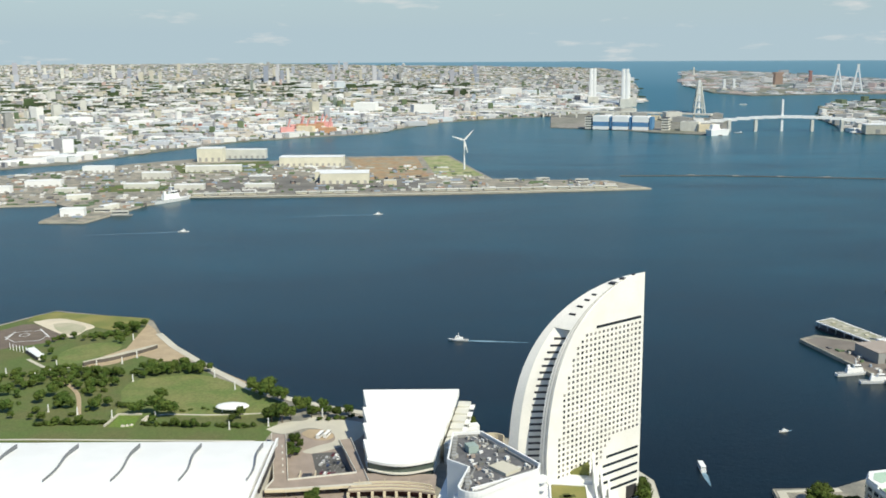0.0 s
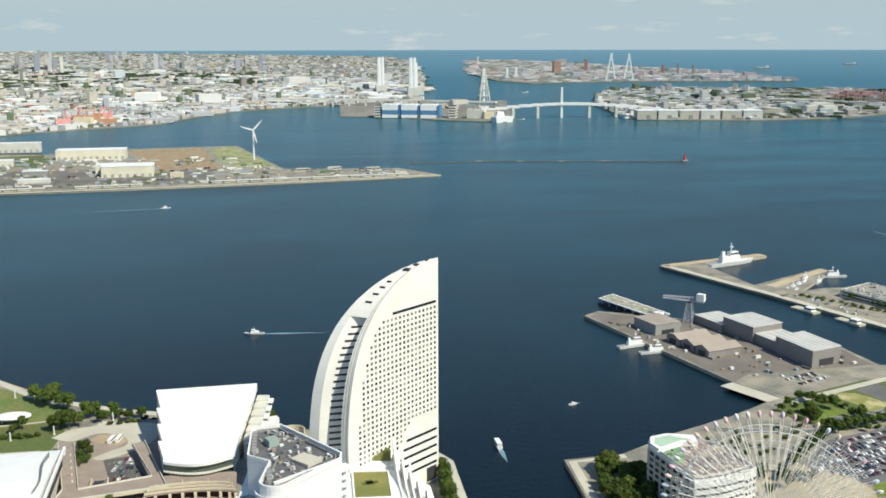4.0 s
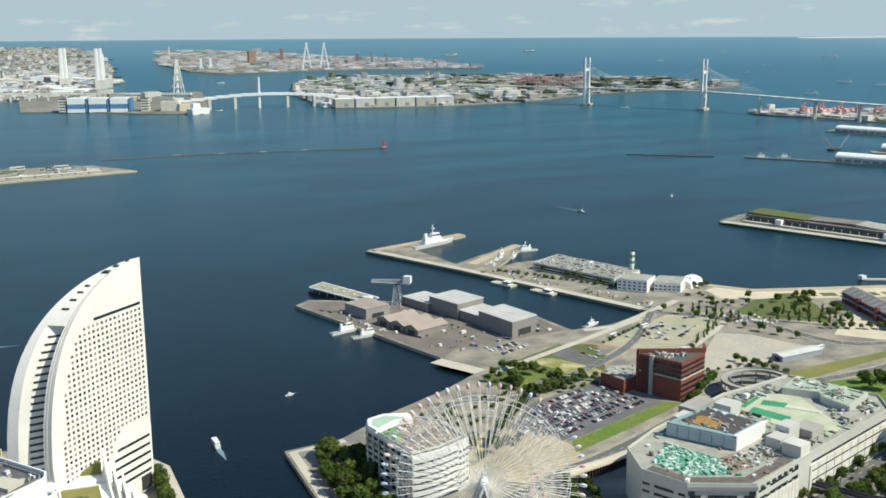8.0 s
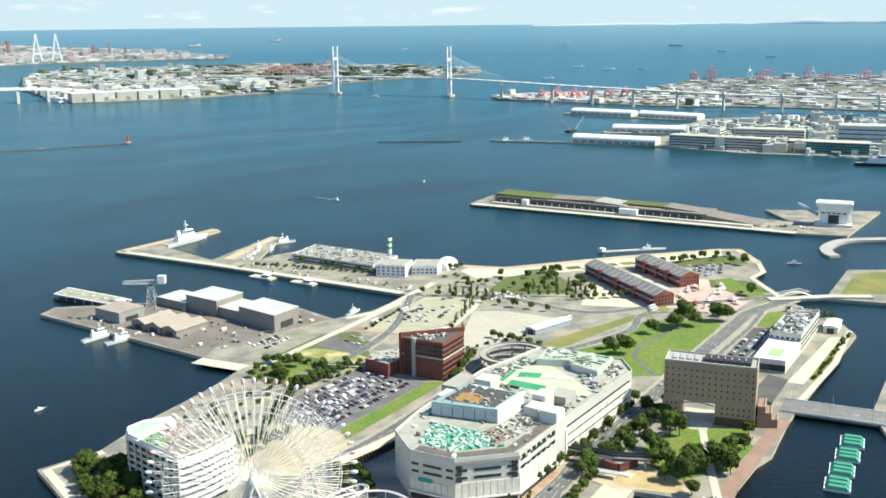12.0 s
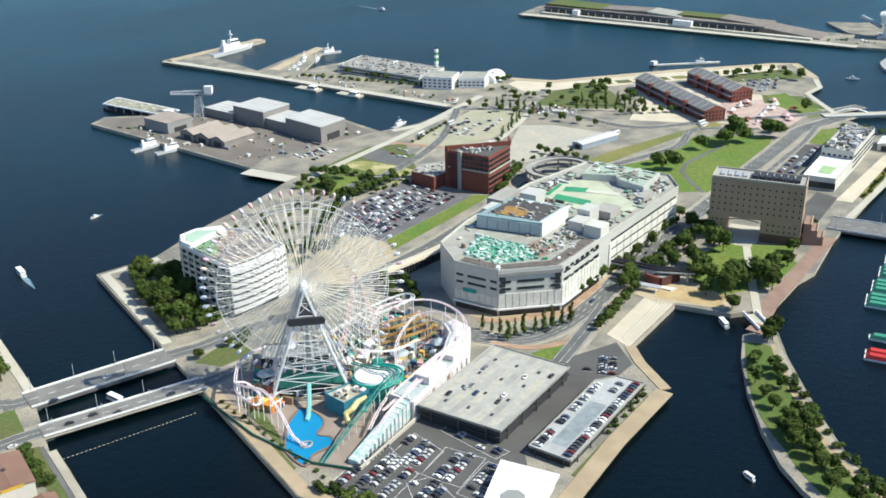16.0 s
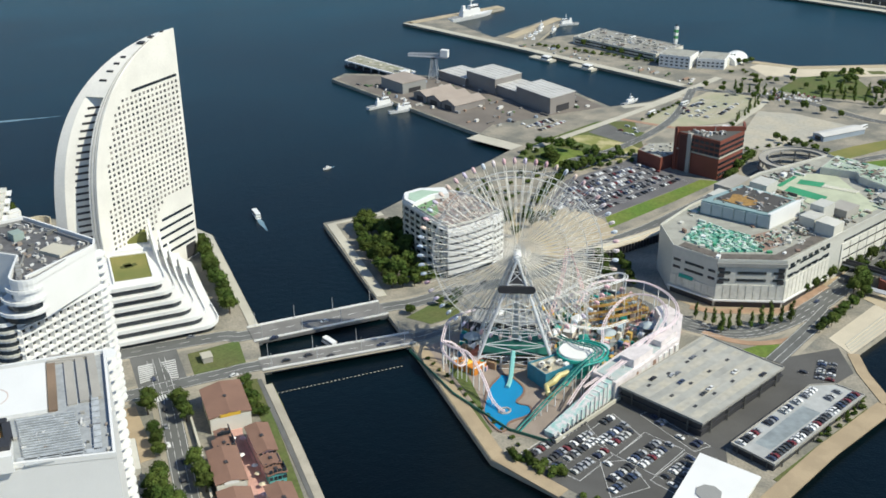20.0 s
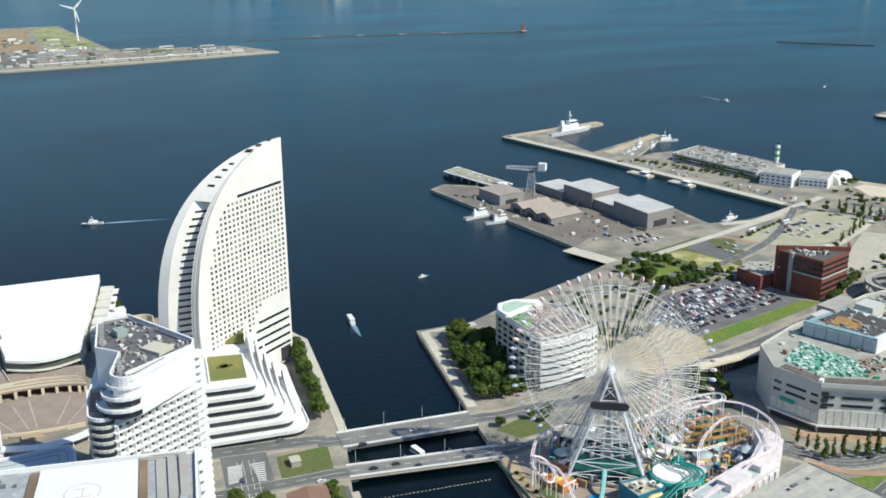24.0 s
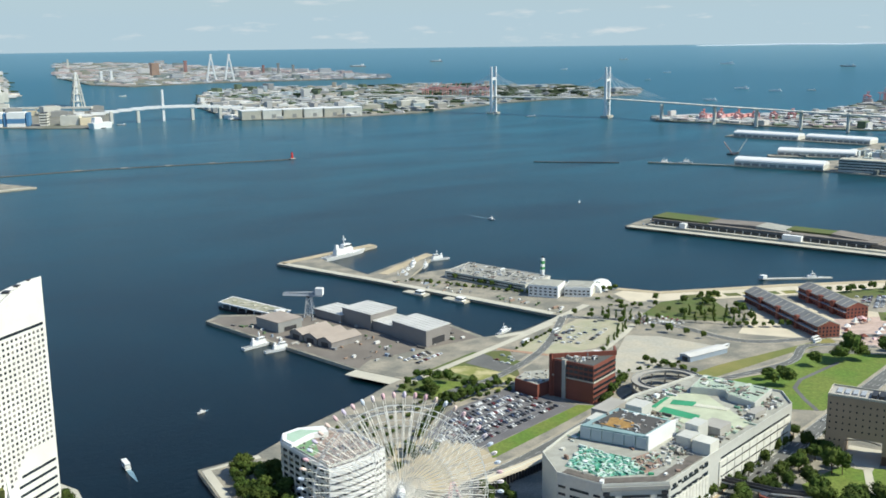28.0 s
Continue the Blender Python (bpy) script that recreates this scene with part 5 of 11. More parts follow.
# corner park of the island
grove([(219, 584), (214, 548), (211, 518), (209, 499), (216, 497), (226, 518), (236, 522), (242, 547), (246, 574), (232, 592)], 40, s=1.3, gap=4.6, where="in a dense corner park")
grove([(216, 512), (238, 500), (228, 494), (212, 494)], 7, s=1.0, gap=4)
spots([(420, 682), (427, 683), (427, 676), (428, 664), (436, 660), (440, 642), (436, 629), (425, 622), (419, 620), (412, 624), (412, 642), (406, 636), (406, 644), (408, 627), (444, 636), (405, 671), (395, 663), (413, 655), (414, 649)], 1.05, where="in a corner park")
spots([(457, 634), (468, 639), (464, 628), (469, 624), (475, 629), (434, 614), (446, 659), (452, 648), (460, 631)], 0.75, where="in a corner park")
spots([(411, 671), (410, 658), (439, 673), (443, 662), (449, 651), (421, 631), (391, 653), (400, 658), (398, 643), (455, 618), (445, 618), (466, 617)], 1.6, "bush", "in a corner park", "park shrubs")
avenue((650, 765), (698, 618), 9, "broad", 0.9)
avenue((668, 762), (712, 690), 5, "broad", 0.7)
avenue((720, 680), (770, 625), 8, "tall", 1.25, "in rows beside a sandy lot")
avenue((735, 690), (785, 640), 6, "tall", 1.2, "in rows beside a sandy lot")
grove([(760, 745), (812, 738), (790, 680), (750, 660), (722, 700)], 11, s=0.9, gap=6, where="in a waterside park")
grove([(770, 662), (815, 690), (800, 665), (778, 640)], 6, s=1.1, gap=5, where="in a waterside park")
for x, y, s in ((710, 517, 1.3), (732, 510, 1.6), (749, 510, 1.9), (756, 505, 1.5), (784, 499, 1.6), (790, 494, 1.4), (650, 517, 1.1), (665, 515, 1.1), (651, 498, 1.3), (640, 505, 1.0), (800, 505, 1.2)):
    tree(x, y, "broad", s * 1.35, "on a meadow", "meadow trees")
for x, y, s in ((927, 664, 1.1), (940, 660, 1.0), (956, 655, 1.2), (968, 652, 1.0), (982, 649, 1.2), (984, 634, 1.0), (985, 613, 1.2), (987, 598, 1.5), (881, 525, 1.6), (996, 640, 1.0), (1010, 634, 0.9), (948, 655, 0.9)):
    tree(x, y, "broad", s, "on a headland lawn", "headland trees")
avenue((415, 383), (560, 422), 15, "broad", 0.9, "beside a shopping mall")
avenue((470, 378), (580, 408), 12, "broad", 1.0)
for x, y, s in ((499, 330, 1.8), (507, 326, 1.6), (500, 358, 1.5), (519, 321, 1.6), (527, 322, 1.4), (548, 377, 1.3), (494, 374, 1.4), (523, 388, 1.3), (540, 330, 1.3), (552, 327, 1.2), (575, 338, 1.2), (600, 345, 1.2), (615, 350, 1.2), (480, 372, 1.3), (460, 379, 1.4), (452, 372, 1.2), (478, 335, 1.1)):
    tree(x, y, "broad", s, "beside a lawn", "lawn trees")
avenue((392, 345), (452, 368), 11, "broad", 0.8)
avenue((344, 372), (392, 362), 8, "tall", 1.1)
avenue((345, 392), (352, 372), 4, "tall", 0.9)
grove([(446, 282), (428, 268), (402, 246), (382, 222), (366, 198), (354, 170), (350, 120), (364, 120), (370, 158), (382, 190), (400, 214), (418, 236), (440, 262)], 30, s=1.1, gap=6.0, where="along a curved promenade", group="promenade trees")
avenue((432, 246), (398, 204), 9, "bush", 1.7, "along a curved promenade", "promenade shrubs", 2.0)
avenue((392, 196), (370, 150), 8, "bush", 1.8, "along a curved promenade", "promenade shrubs", 2.0)
grove([(372, 285), (318, 270), (318, 274), (366, 290)], 14, "bush", 1.2, 3, "beside a parking deck", "hedge")
grove([(198, 300), (188, 326), (192, 330), (206, 302)], 8, "bush", 1.8, 2.5, "at a car park's corner", "hedge")
# mainland street and quay
for x, y, s in ((56, 437, 1.2), (54, 430, 1.2), (69, 424, 1.1), (69, 432, 1.2), (69, 416, 1.1), (64, 378, 1.3), (65, 368, 1.3), (64, 360, 1.1), (48, 375, 1.4), (46, 366, 1.4), (45, 358, 1.5), (49, 352, 1.4), (53, 412, 1.0), (53, 402, 1.0), (52, 395, 0.9), (42, 372, 0.8), (41, 364, 0.8)):
    tree(x, y, "broad", s, "beside a street", "street trees")
avenue((125, 610), (115, 508), 13, "broad", 1.25, "on a hotel quay", "quay trees")
avenue((103, 438), (100, 404), 9, "bush", 2.2, "on a canal bank", "bank shrubs", 1.6)
avenue((99, 400), (97, 376), 5, "bush", 1.4, "on a canal bank", "bank shrubs", 1.2)
avenue((97, 372), (91, 330), 6, "bush", 1.2, "on a canal bank", "bank shrubs", 1.2)
avenue((500, 548), (556, 580), 8, "broad", 1.0, "beside a brick office")
avenue((600, 985), (690, 822), 22, "bush", 1.9, "beside a pier building", "hedge", 2.0)
spots([(207, 466), (226, 468), (232, 462), (238, 468)], 0.8, where="between two roads")
grove([(690, 790), (720, 735), (735, 760), (755, 800)], 7, "bush", 1.6, 5, "in a waterside park", "park shrubs")
avenue((740, 640), (800, 600), 9, "broad", 0.8)
avenue((612, 556), (600, 610), 6, "broad", 0.9)
avenue((835, 399), (702, 361), 22, "bush", 1.3, "along a quay", "hedge", 1.5)
grove([(850, 470), (880, 468), (866, 430), (852, 428)], 9, "bush", 2.2, 4, "by a bridge", "hedge")
grove([(650, 960), (672, 880), (664, 876), (640, 955)], 12, s=0.7, gap=5, where="before a harbour office")
grove([(735, 845), (765, 815), (755, 800), (730, 820)], 10, s=0.8, gap=5, where="beside a vaulted hall")
avenue((352, 474), (338, 436), 7, "broad", 0.9, "beside a shopping mall")
avenue((342, 480), (326, 440), 7, "broad", 0.9, "beside a shopping mall")
avenue((350, 570), (398, 610), 9, "broad", 0.9, "beside a car park")
avenue((402, 614), (464, 628), 8, "broad", 0.9, "beside a car park")
grove([(300, 625), (395, 640), (400, 628), (345, 588), (300, 590)], 26, "bush", 1.6, 5, "on a verge", "hedge")
grove([(300, 560), (345, 572), (350, 545), (312, 530)], 12, s=0.9, gap=5, where="beside a road")
grove([(560, 500), (600, 540), (610, 500), (580, 450)], 14, s=0.9, gap=6, where="behind a mall")
avenue((560, 600), (640, 588), 8, "bush", 1.4, "beside a sandy lot", "hedge")
avenue((600, 655), (560, 612), 7, "bush", 1.5, "beside a sandy lot", "hedge")
avenue((534, 700), (600, 728), 8, "bush", 1.4, "beside a gravel lot", "hedge")
avenue((200, 300), (194, 420), 18, "bush", 0.9, "along a fairground fence", "hedge", 0.5)
avenue((262, 262), (226, 246), 8, "bush", 1.6, "at a car park's edge", "hedge", 1.0)
avenue((226, 246), (204, 288), 9, "bush", 1.5, "at a car park's edge", "hedge", 1.0)
for x, y, s in ((557, 408, 1.3), (546, 393, 1.4), (523, 387, 1.3), (509, 369, 1.5), (536, 373, 1.9), (541, 369, 1.6), (488, 351, 1.7), (493, 345, 1.6), (493, 329, 2.1), (507, 334, 1.9), (485, 326, 1.7), (513, 322, 2.0), (519, 319, 1.9), (514, 313, 1.6), (474, 313, 1.3), (460, 276, 1.5), (455, 276, 1.4), (569, 428, 1.2), (555, 425, 1.2), (534, 415, 1.2), (513, 407, 1.3), (491, 401, 1.2), (473, 393, 1.2), (446, 372, 1.2), (559, 393, 1.4), (509, 360, 1.4)):
    tree(x, y, "broad", s, "between a lawn and a mall", "lawn trees")
avenue((600, 655), (660, 690), 7, "tall", 0.9)
avenue((670, 740), (690, 690), 7, "tall", 1.0)
grove([(700, 770), (770, 752), (740, 720), (690, 745)], 5, s=0.9, gap=6, where="in a waterside park")
grove([(800, 735), (830, 728), (800, 690), (780, 690)], 6, s=0.9, gap=6, where="in a waterside park")
avenue((560, 610), (530, 640), 4, "broad", 0.8)
tk = random.Random(44)
for k in range(16):
    tree(tk.uniform(-95, -66), tk.uniform(588, 600), "bush" if k % 3 else "broad", tk.uniform(0.6, 1.0), "below a pedestrian deck", "yard trees")
spots([(-109, 697), (-105, 688), (-107, 678), (-102, 672), (-101, 682), (-106, 666)], 0.9, where="in a brown paved yard")
spots([(21, 729), (22, 714)], 0.9, where="beside a concert hall")
plant_all()
# ---- buildings of the island ----
SKYBLUE = mat("pale_blue_panel", (0.42, 0.49, 0.52), rough=0.5, vary=0.1)
MESHP = mat("white_mesh_panel", (0.57, 0.565, 0.515), rough=0.5, vary=0.08, fine=0.6)
ORANGE = mat("orange_paint", (0.65, 0.24, 0.03), rough=0.6, vary=0.15)
YELLOW = mat("yellow_paint", (0.70, 0.45, 0.06), rough=0.55, vary=0.12)
CREAM = mat("cream_render", (0.66, 0.58, 0.42), rough=0.75, vary=0.1)
ROOFGREY = mat("roof_membrane", (0.40, 0.395, 0.345), rough=0.85, vary=0.2, coarse=0.15)
REDTILE = mat("orange_red_tile", (0.215, 0.068, 0.046), rough=0.75, vary=0.12)
SHEDW = mat("grey_brown_cladding", (0.27, 0.25, 0.235), rough=0.7, vary=0.12)
SHEDR = mat("pale_shed_roof", (0.62, 0.61, 0.58), rough=0.6, vary=0.12)
BROWNR = mat("brownish_shed_roof", (0.40, 0.34, 0.29), rough=0.7, vary=0.15)


def wall_windows(parent, p, q, z0, cols, rows, w, h, dx0, dz, material=None, name="window", skip=None, deep=0.4, s0=0.0, s1=1.0):
    """Rows of alike windows on the wall from p to q; each is a piece of its own on one shared mesh."""
    p, q = Vector(p), Vector(q)
    d = q - p
    L = d.length
    d.normalize()
    ang = math.degrees(math.atan2(d.y, d.x))
    me = mesh_of(name, one(box, (0, 0, 0), (w, deep, h)), material or GLASS)
    for r in range(rows):
        for c in range(cols):
            if skip and skip(c, r):
                continue
            s = L * (s0 + (s1 - s0) * (c + 0.5) / cols)
            m = p + d * s
            ob = part(name, me, None, parent)
            ob.matrix_local = pose(m.x, m.y, z0 + r * dz, 0, 0, ang)


def roof_box(parent, c, s, turn, z, material=None, name="roof_unit", label=""):
    return part(name, one(box, (c[0], c[1], z + s[2] / 2), s, turn), material or GREY, parent, label)


# shopping mall
MP = [(354, 424), (364, 397), (397, 378), (443, 391), (555, 420), (570, 440), (548, 500), (480, 494), (400, 468), (366, 452)]
CREAMP = mat("cream_panel", (0.75, 0.73, 0.65), rough=0.6, vary=0.15, fine=0.6, coarse=0.1)
mall = building("shopping_mall", "large pale grey shopping mall with green rooftop garden", "mall", MP, 28, MESHP, ROOFGREY, rim=1.6)
ZM = G + 28
for i, n, z0, z1 in ((1, 9, 5, 14), (0, 7, 6, 12), (2, 12, 4, 17)):
    p, q = Vector(MP[i]), Vector(MP[i + 1])
    d = q - p
    ang = math.degrees(math.atan2(d.y, d.x))
    for k in range(n):
        m = p.lerp(q, (k + 0.5) / n)
        part("facade_panel", one(box, (m.x, m.y, G + (z0 + z1) / 2), (d.length / n * 0.9, 0.9, z1 - z0), ang), CREAMP, mall)
    for z in ((17, 1.5), (21.5, 1.5)) if i != 2 else ((19.5, 1.2), (24, 1.2)):
        for s0, s1 in ((0.04, 0.2), (0.3, 0.72), (0.82, 0.97)):
            m = p.lerp(q, (s0 + s1) / 2)
            part("window_band", one(box, (m.x, m.y, G + z[0]), (d.length * (s1 - s0), 0.6, z[1]), ang), GLASS, mall)
    m = p.lerp(q, 0.5)
    part("shop_front", one(box, (m.x, m.y, G + 2.0), (d.length * 0.96, 0.8, 3.4), ang), DARK, mall, "dark recessed shop front")
p, q = Vector((455, 394)), Vector((553, 419.5))
for k in range(10):
    m = p.lerp(q, (k + 0.5) / 10)
    part("facade_panel", one(box, (m.x, m.y, G + 12), (9.2, 1.0, 18), 14.5), CREAMP, mall)
for k in range(4):
    m = p.lerp(q, 0.5)
    part("window_band", one(box, (m.x, m.y, G + 5 + k * 6), (96, 1.2, 0.8), 14.5), GLASS, mall)
m = Vector(MP[0]).lerp(Vector(MP[1]), 0.35)
part("sign_bars", one(box, (m.x - 0.4, m.y - 0.2, G + 12.5), (9, 0.5, 2.2), -69.7), TEAL, mall, "teal sign")
part("upper_storey", one(prism, [(400, 457), (420, 419), (452, 428), (440, 466)], ZM, ZM + 9), mat("pale_teal_panel", (0.30, 0.42, 0.42), rough=0.4, vary=0.15), mall, "pale teal upper storey")
part("white_flank", one(prism, [(420.3, 418.4), (452.6, 427.4), (451.8, 429.4), (419.5, 420.4)], ZM, ZM + 9.6), WHITE, mall, "white end wall")
part("dark_roof", one(prism, [(408, 455), (422, 423), (449, 431), (438, 462)], ZM + 9, ZM + 9.25), mat("dark_roof", (0.09, 0.085, 0.08), rough=0.8), mall, "dark roof with orange painting")
part("roof_painting", one(prism, smooth_line([(411, 452), (416, 438), (426, 436), (430, 445), (424, 455), (416, 450), (411, 452)], 3), ZM + 9.2, ZM + 9.33), mat("faded_orange_paint", (0.42, 0.25, 0.08), rough=0.7, vary=0.3, coarse=0.4), mall, "orange painted swirl")
for x0 in range(6):
    m = Vector((400, 457)).lerp(Vector((420, 419)), (x0 + 0.5) / 6)
    part("wall_panel", one(box, (m.x - 0.3, m.y - 0.15, ZM + 4.5), (6.6, 0.5, 7), -62), SKYBLUE, mall)
part("garden_deck", one(prism, [(365, 430), (373, 406), (394, 396), (402, 416), (392, 446)], ZM + 0.1, ZM + 0.4), mat("green_roof_paint", (0.07, 0.34, 0.22), rough=0.7, vary=0.3, fine=0.6, coarse=0.25, hue=(0.30, 0.45, 0.38)), mall, "green painted roof deck")
part("brown_deck", one(prism, [(402, 416), (394, 396), (412, 398), (424, 416)], ZM + 0.1, ZM + 0.45), PAVE, mall, "brown deck")
part("sports_court", one(prism, [(472, 470), (498, 481), (526, 474), (514, 440), (506, 414), (486, 408), (470.6, 430)], ZM + 0.1, ZM + 0.5), mat("pale_green_court", (0.52, 0.55, 0.40), rough=0.85, vary=0.15, coarse=0.1), mall, "pale green sports court")
for f_ in ([(497, 472.8), (506.7, 460.4), (498.6, 455.6), (488.9, 467.8)], [(482, 466.5), (489.7, 441.2), (480.6, 436.5), (472.6, 461.7)], [(475, 471.6), (499.2, 480.5), (498.9, 477.5), (475.4, 468.2)]):
    part("court_field", one(prism, f_, ZM + 0.5, ZM + 0.62), GREEN_NET, mall, "green court field")
for k in range(13):
    m = Vector((501, 456)).lerp(Vector((512, 438)), k / 12)
    part("bench", one(box, (m.x, m.y, ZM + 0.9), (5.0, 0.7, 0.7), 14), OFFWHITE, mall, "pale bench row")
RG = [(516, 475), (544, 488), (559, 440), (527, 428), (526, 450), (531, 457)]
part("rear_block", one(prism, RG, ZM, ZM + 5.2), MESHP, mall, "pale raised rear storey")
part("tinted_roof", one(prism, inset(RG, 0.6), ZM + 5.2, ZM + 5.4), mat("pale_green_roof", (0.42, 0.50, 0.40), rough=0.8, vary=0.15, coarse=0.2), mall, "pale green roof")
mrng = random.Random(11)
for c, s, tn in (((448.5, 413), (13, 10, 6.5), 15), ((477, 416.5), (15, 13, 6), 15), ((425, 470), (14, 8, 5), 20), ((457, 465), (14, 12, 9), 18), ((445, 480), (26, 12, 6), 18), ((520, 421), (16, 6, 4), 15)):
    roof_box(mall, c, s, tn, ZM, mrng.choice((GREY, MESHP, CONCRETE)))
for _ in range(20):
    x, y = mrng.uniform(366, 440), mrng.uniform(386, 450)
    if inside((x, y), MP) and not inside((x, y), [(400, 457), (420, 419), (452, 428), (440, 466)]):
        roof_box(mall, (x, y), (mrng.uniform(1.5, 4), mrng.uniform(1.2, 3), mrng.uniform(0.8, 2.2)), mrng.uniform(0, 90), ZM + 0.3, mrng.choice((WHITE, MESHP, GREEN_NET, OFFWHITE, PAVE)), "planter")
for _ in range(22):
    x, y = mrng.uniform(440, 560), mrng.uniform(405, 490)
    if inside((x, y), inset(MP, 4)) and not inside((x, y), [(470, 472), (498, 483), (528, 474), (514, 438), (470, 426)]):
        roof_box(mall, (x, y), (mrng.uniform(2, 6), mrng.uniform(2, 4), mrng.uniform(1, 3)), 14, ZM + 0.3, mrng.choice((WHITE, GREY, STEEL, OFFWHITE)))
part("roof_edge_deck", one(prism, [(358, 424), (366, 400), (397, 382), (440, 393), (438, 400), (398, 389), (371, 404), (364, 426)], ZM + 0.1, ZM + 0.5), mat("dark_terrace", (0.17, 0.15, 0.13), rough=0.85, vary=0.3, coarse=0.3), mall, "dark roof terrace")
clutter(mall, [(366, 430), (373, 406), (394, 396), (402, 416), (392, 446)], 300, ZM + 0.4, (0.6, 2.6), (0.3, 1.4), GREENS, 3, name="garden_clutter", label="green and white roof garden pieces")
clutter(mall, [(396, 400), (402, 390), (440, 398), (550, 424), (560, 442), (536, 444), (506, 412), (470, 424), (452, 424), (420, 415)], 90, ZM + 0.3, (0.6, 3.0), (0.4, 2.0), None, 4)
ROOFB = palette("mall_roof_pieces", [(0.36, 0.44, 0.36), (0.20, 0.17, 0.13), (0.50, 0.53, 0.48), (0.13, 0.12, 0.11), (0.30, 0.27, 0.22), (0.60, 0.60, 0.57), (0.12, 0.28, 0.20)], by="island")
clutter(mall, [(452, 400), (552, 424), (560, 440), (548, 446), (520, 440), (500, 412), (470, 426), (458, 430)], 150, ZM + 0.3, (0.8, 3.4), (0.3, 1.5), ROOFB, 31)
clutter(mall, [(372, 450), (400, 464), (470, 486), (520, 492), (524, 484), (440, 468), (400, 458)], 150, ZM + 0.3, (1.0, 4.5), (0.3, 1.4), ROOFB, 32)
clutter(mall, [(440, 466), (455, 430), (474, 444), (468, 472)], 110, ZM + 0.3, (1.0, 4.0), (0.3, 2.2), ROOFB, 33)
clutter(mall, inset(RG, 3), 70, ZM + 5.4, (0.8, 4.5), (0.2, 1.0), ROOFB, 34)
clutter(mall, [(402, 414), (396, 398), (412, 400), (442, 402), (436, 414), (424, 414)], 90, ZM + 0.4, (0.5, 2.0), (0.3, 1.6), ROOFB, 35)
clutter(mall, [(385, 455), (400, 462), (470, 484), (540, 494), (520, 486), (440, 470)], 60, ZM + 0.3, (0.6, 3.0), (0.4, 2.0), None, 15)
clutter(mall, [(402, 455), (421, 421), (451, 429), (440, 464)], 40, ZM + 9.2, (0.6, 2.2), (0.3, 1.2), None, 5)
for k in range(3):
    for s0 in (0.03, 0.90):
        m = Vector(MP[1]).lerp(Vector(MP[2]), s0 + 0.035)
        part("open_balcony", one(box, (m.x, m.y, G + 15.8 + k * 3.8), (3.6, 1.0, 2.2), -29.9), DARK, mall, "dark open balcony")
part("white_cornice", one(prism, ribbon([(352.6, 424), (363, 396), (396.5, 376.6), (443.4, 389.6)], 0.9), G + 4.2, G + 5.2), WHITE, mall)
part("facade_strip", one(prism, ribbon([(363.4, 396.6), (397, 377.4)], 1.0), G + 25.5, G + 27.6), GREY, mall)
for z, h in ((26, 1.4), (19, 1.0)):
    for k in range(7):
        m = Vector((399, 378.2)).lerp(Vector((442, 390.2)), (k + 0.5) / 7)
        part("window_band", one(box, (m.x, m.y, G + z), (3.2, 0.7, h), 15.3), GLASS, mall)
part("lift_tower", one(prism, [(444, 391.5), (455, 394.5), (452, 406), (441, 403)], G, ZM + 7.8), OFFWHITE, mall, "pale lift tower")
part("roof_screen", one(prism, [(456, 412), (468, 415), (466, 424), (454, 421)], ZM, ZM + 10), MESHP, mall, "louvred roof screen")
# open end wing of the mall: parking floors
for k in range(5):
    part("floor_edge", one(prism, [(553, 423), (571, 441), (551, 499), (553.5, 500), (573.5, 441), (554, 421)], G + 4 + k * 5, G + 5.2 + k * 5), OFFWHITE, mall)

ar = thing("raised_road", "pale raised road on dark columns beside a mall", "raised road")
part("deck", one(prism, ribbon([(342, 481), (376, 485), (400, 489)], 8), G + 5.2, G + 6), SANDY, ar)
part("kerb", one(prism, ribbon([(342, 481), (376, 485), (400, 489)], 0.6), G + 6, G + 6.9), OFFWHITE, ar)
for k in range(22):
    m = Vector((342.5, 480.5)).lerp(Vector((399.8, 488.8)), (k + 0.5) / 22)
    part("column", one(box, (m.x + 1.5, m.y - 3.5, G + 2.6), (1.0, 2.2, 5.2), 25), DARK, ar)

# tan gateway office
off = thing("office_building", "tan tiled office block with a square gateway through it", "office building")
A, B = Vector((558, 395)), Vector((586, 341))
back = Vector((18.5, 9.6))
def slab(s0, s1, z0, z1):
    a, b = A.lerp(B, s0), A.lerp(B, s1)
    return one(prism, [tuple(a), tuple(b), tuple(b + back), tuple(a + back)], G + z0, G + z1)
part("left_pier", slab(0, 0.19, 0, 15), TAN, off)
part("right_pier", slab(0.57, 1, 0, 15), TAN, off)
part("wall", slab(0, 1, 15, 42), TAN, off)
PLINTH = mat("dark_plinth", (0.15, 0.085, 0.06), rough=0.7, vary=0.15)
for s0, s1 in ((-0.004, 0.18), (0.575, 1.004)):
    a, b = A.lerp(B, s0) - back * 0.012, A.lerp(B, s1) - back * 0.012
    part("plinth", one(prism, [tuple(a), tuple(b), tuple(b + back * 1.02), tuple(a + back * 1.02)], G, G + 6.0), PLINTH, off, "dark brick base storey")
part("gate_arch", one(tube, [tuple(A.lerp(B, 0.20 + 0.36 * k / 10) - back * 0.01) + (G + 13.2 + 1.6 * math.sin(math.pi * k / 10),) for k in range(11)], 0.5, 5), TAN, off)
part("gate_floor", one(prism, [tuple(A.lerp(B, s) + back * u) for s, u in ((0.2, -0.3), (0.56, -0.3), (0.56, 1.2), (0.2, 1.2))], G, G + 0.5), PALE, off)
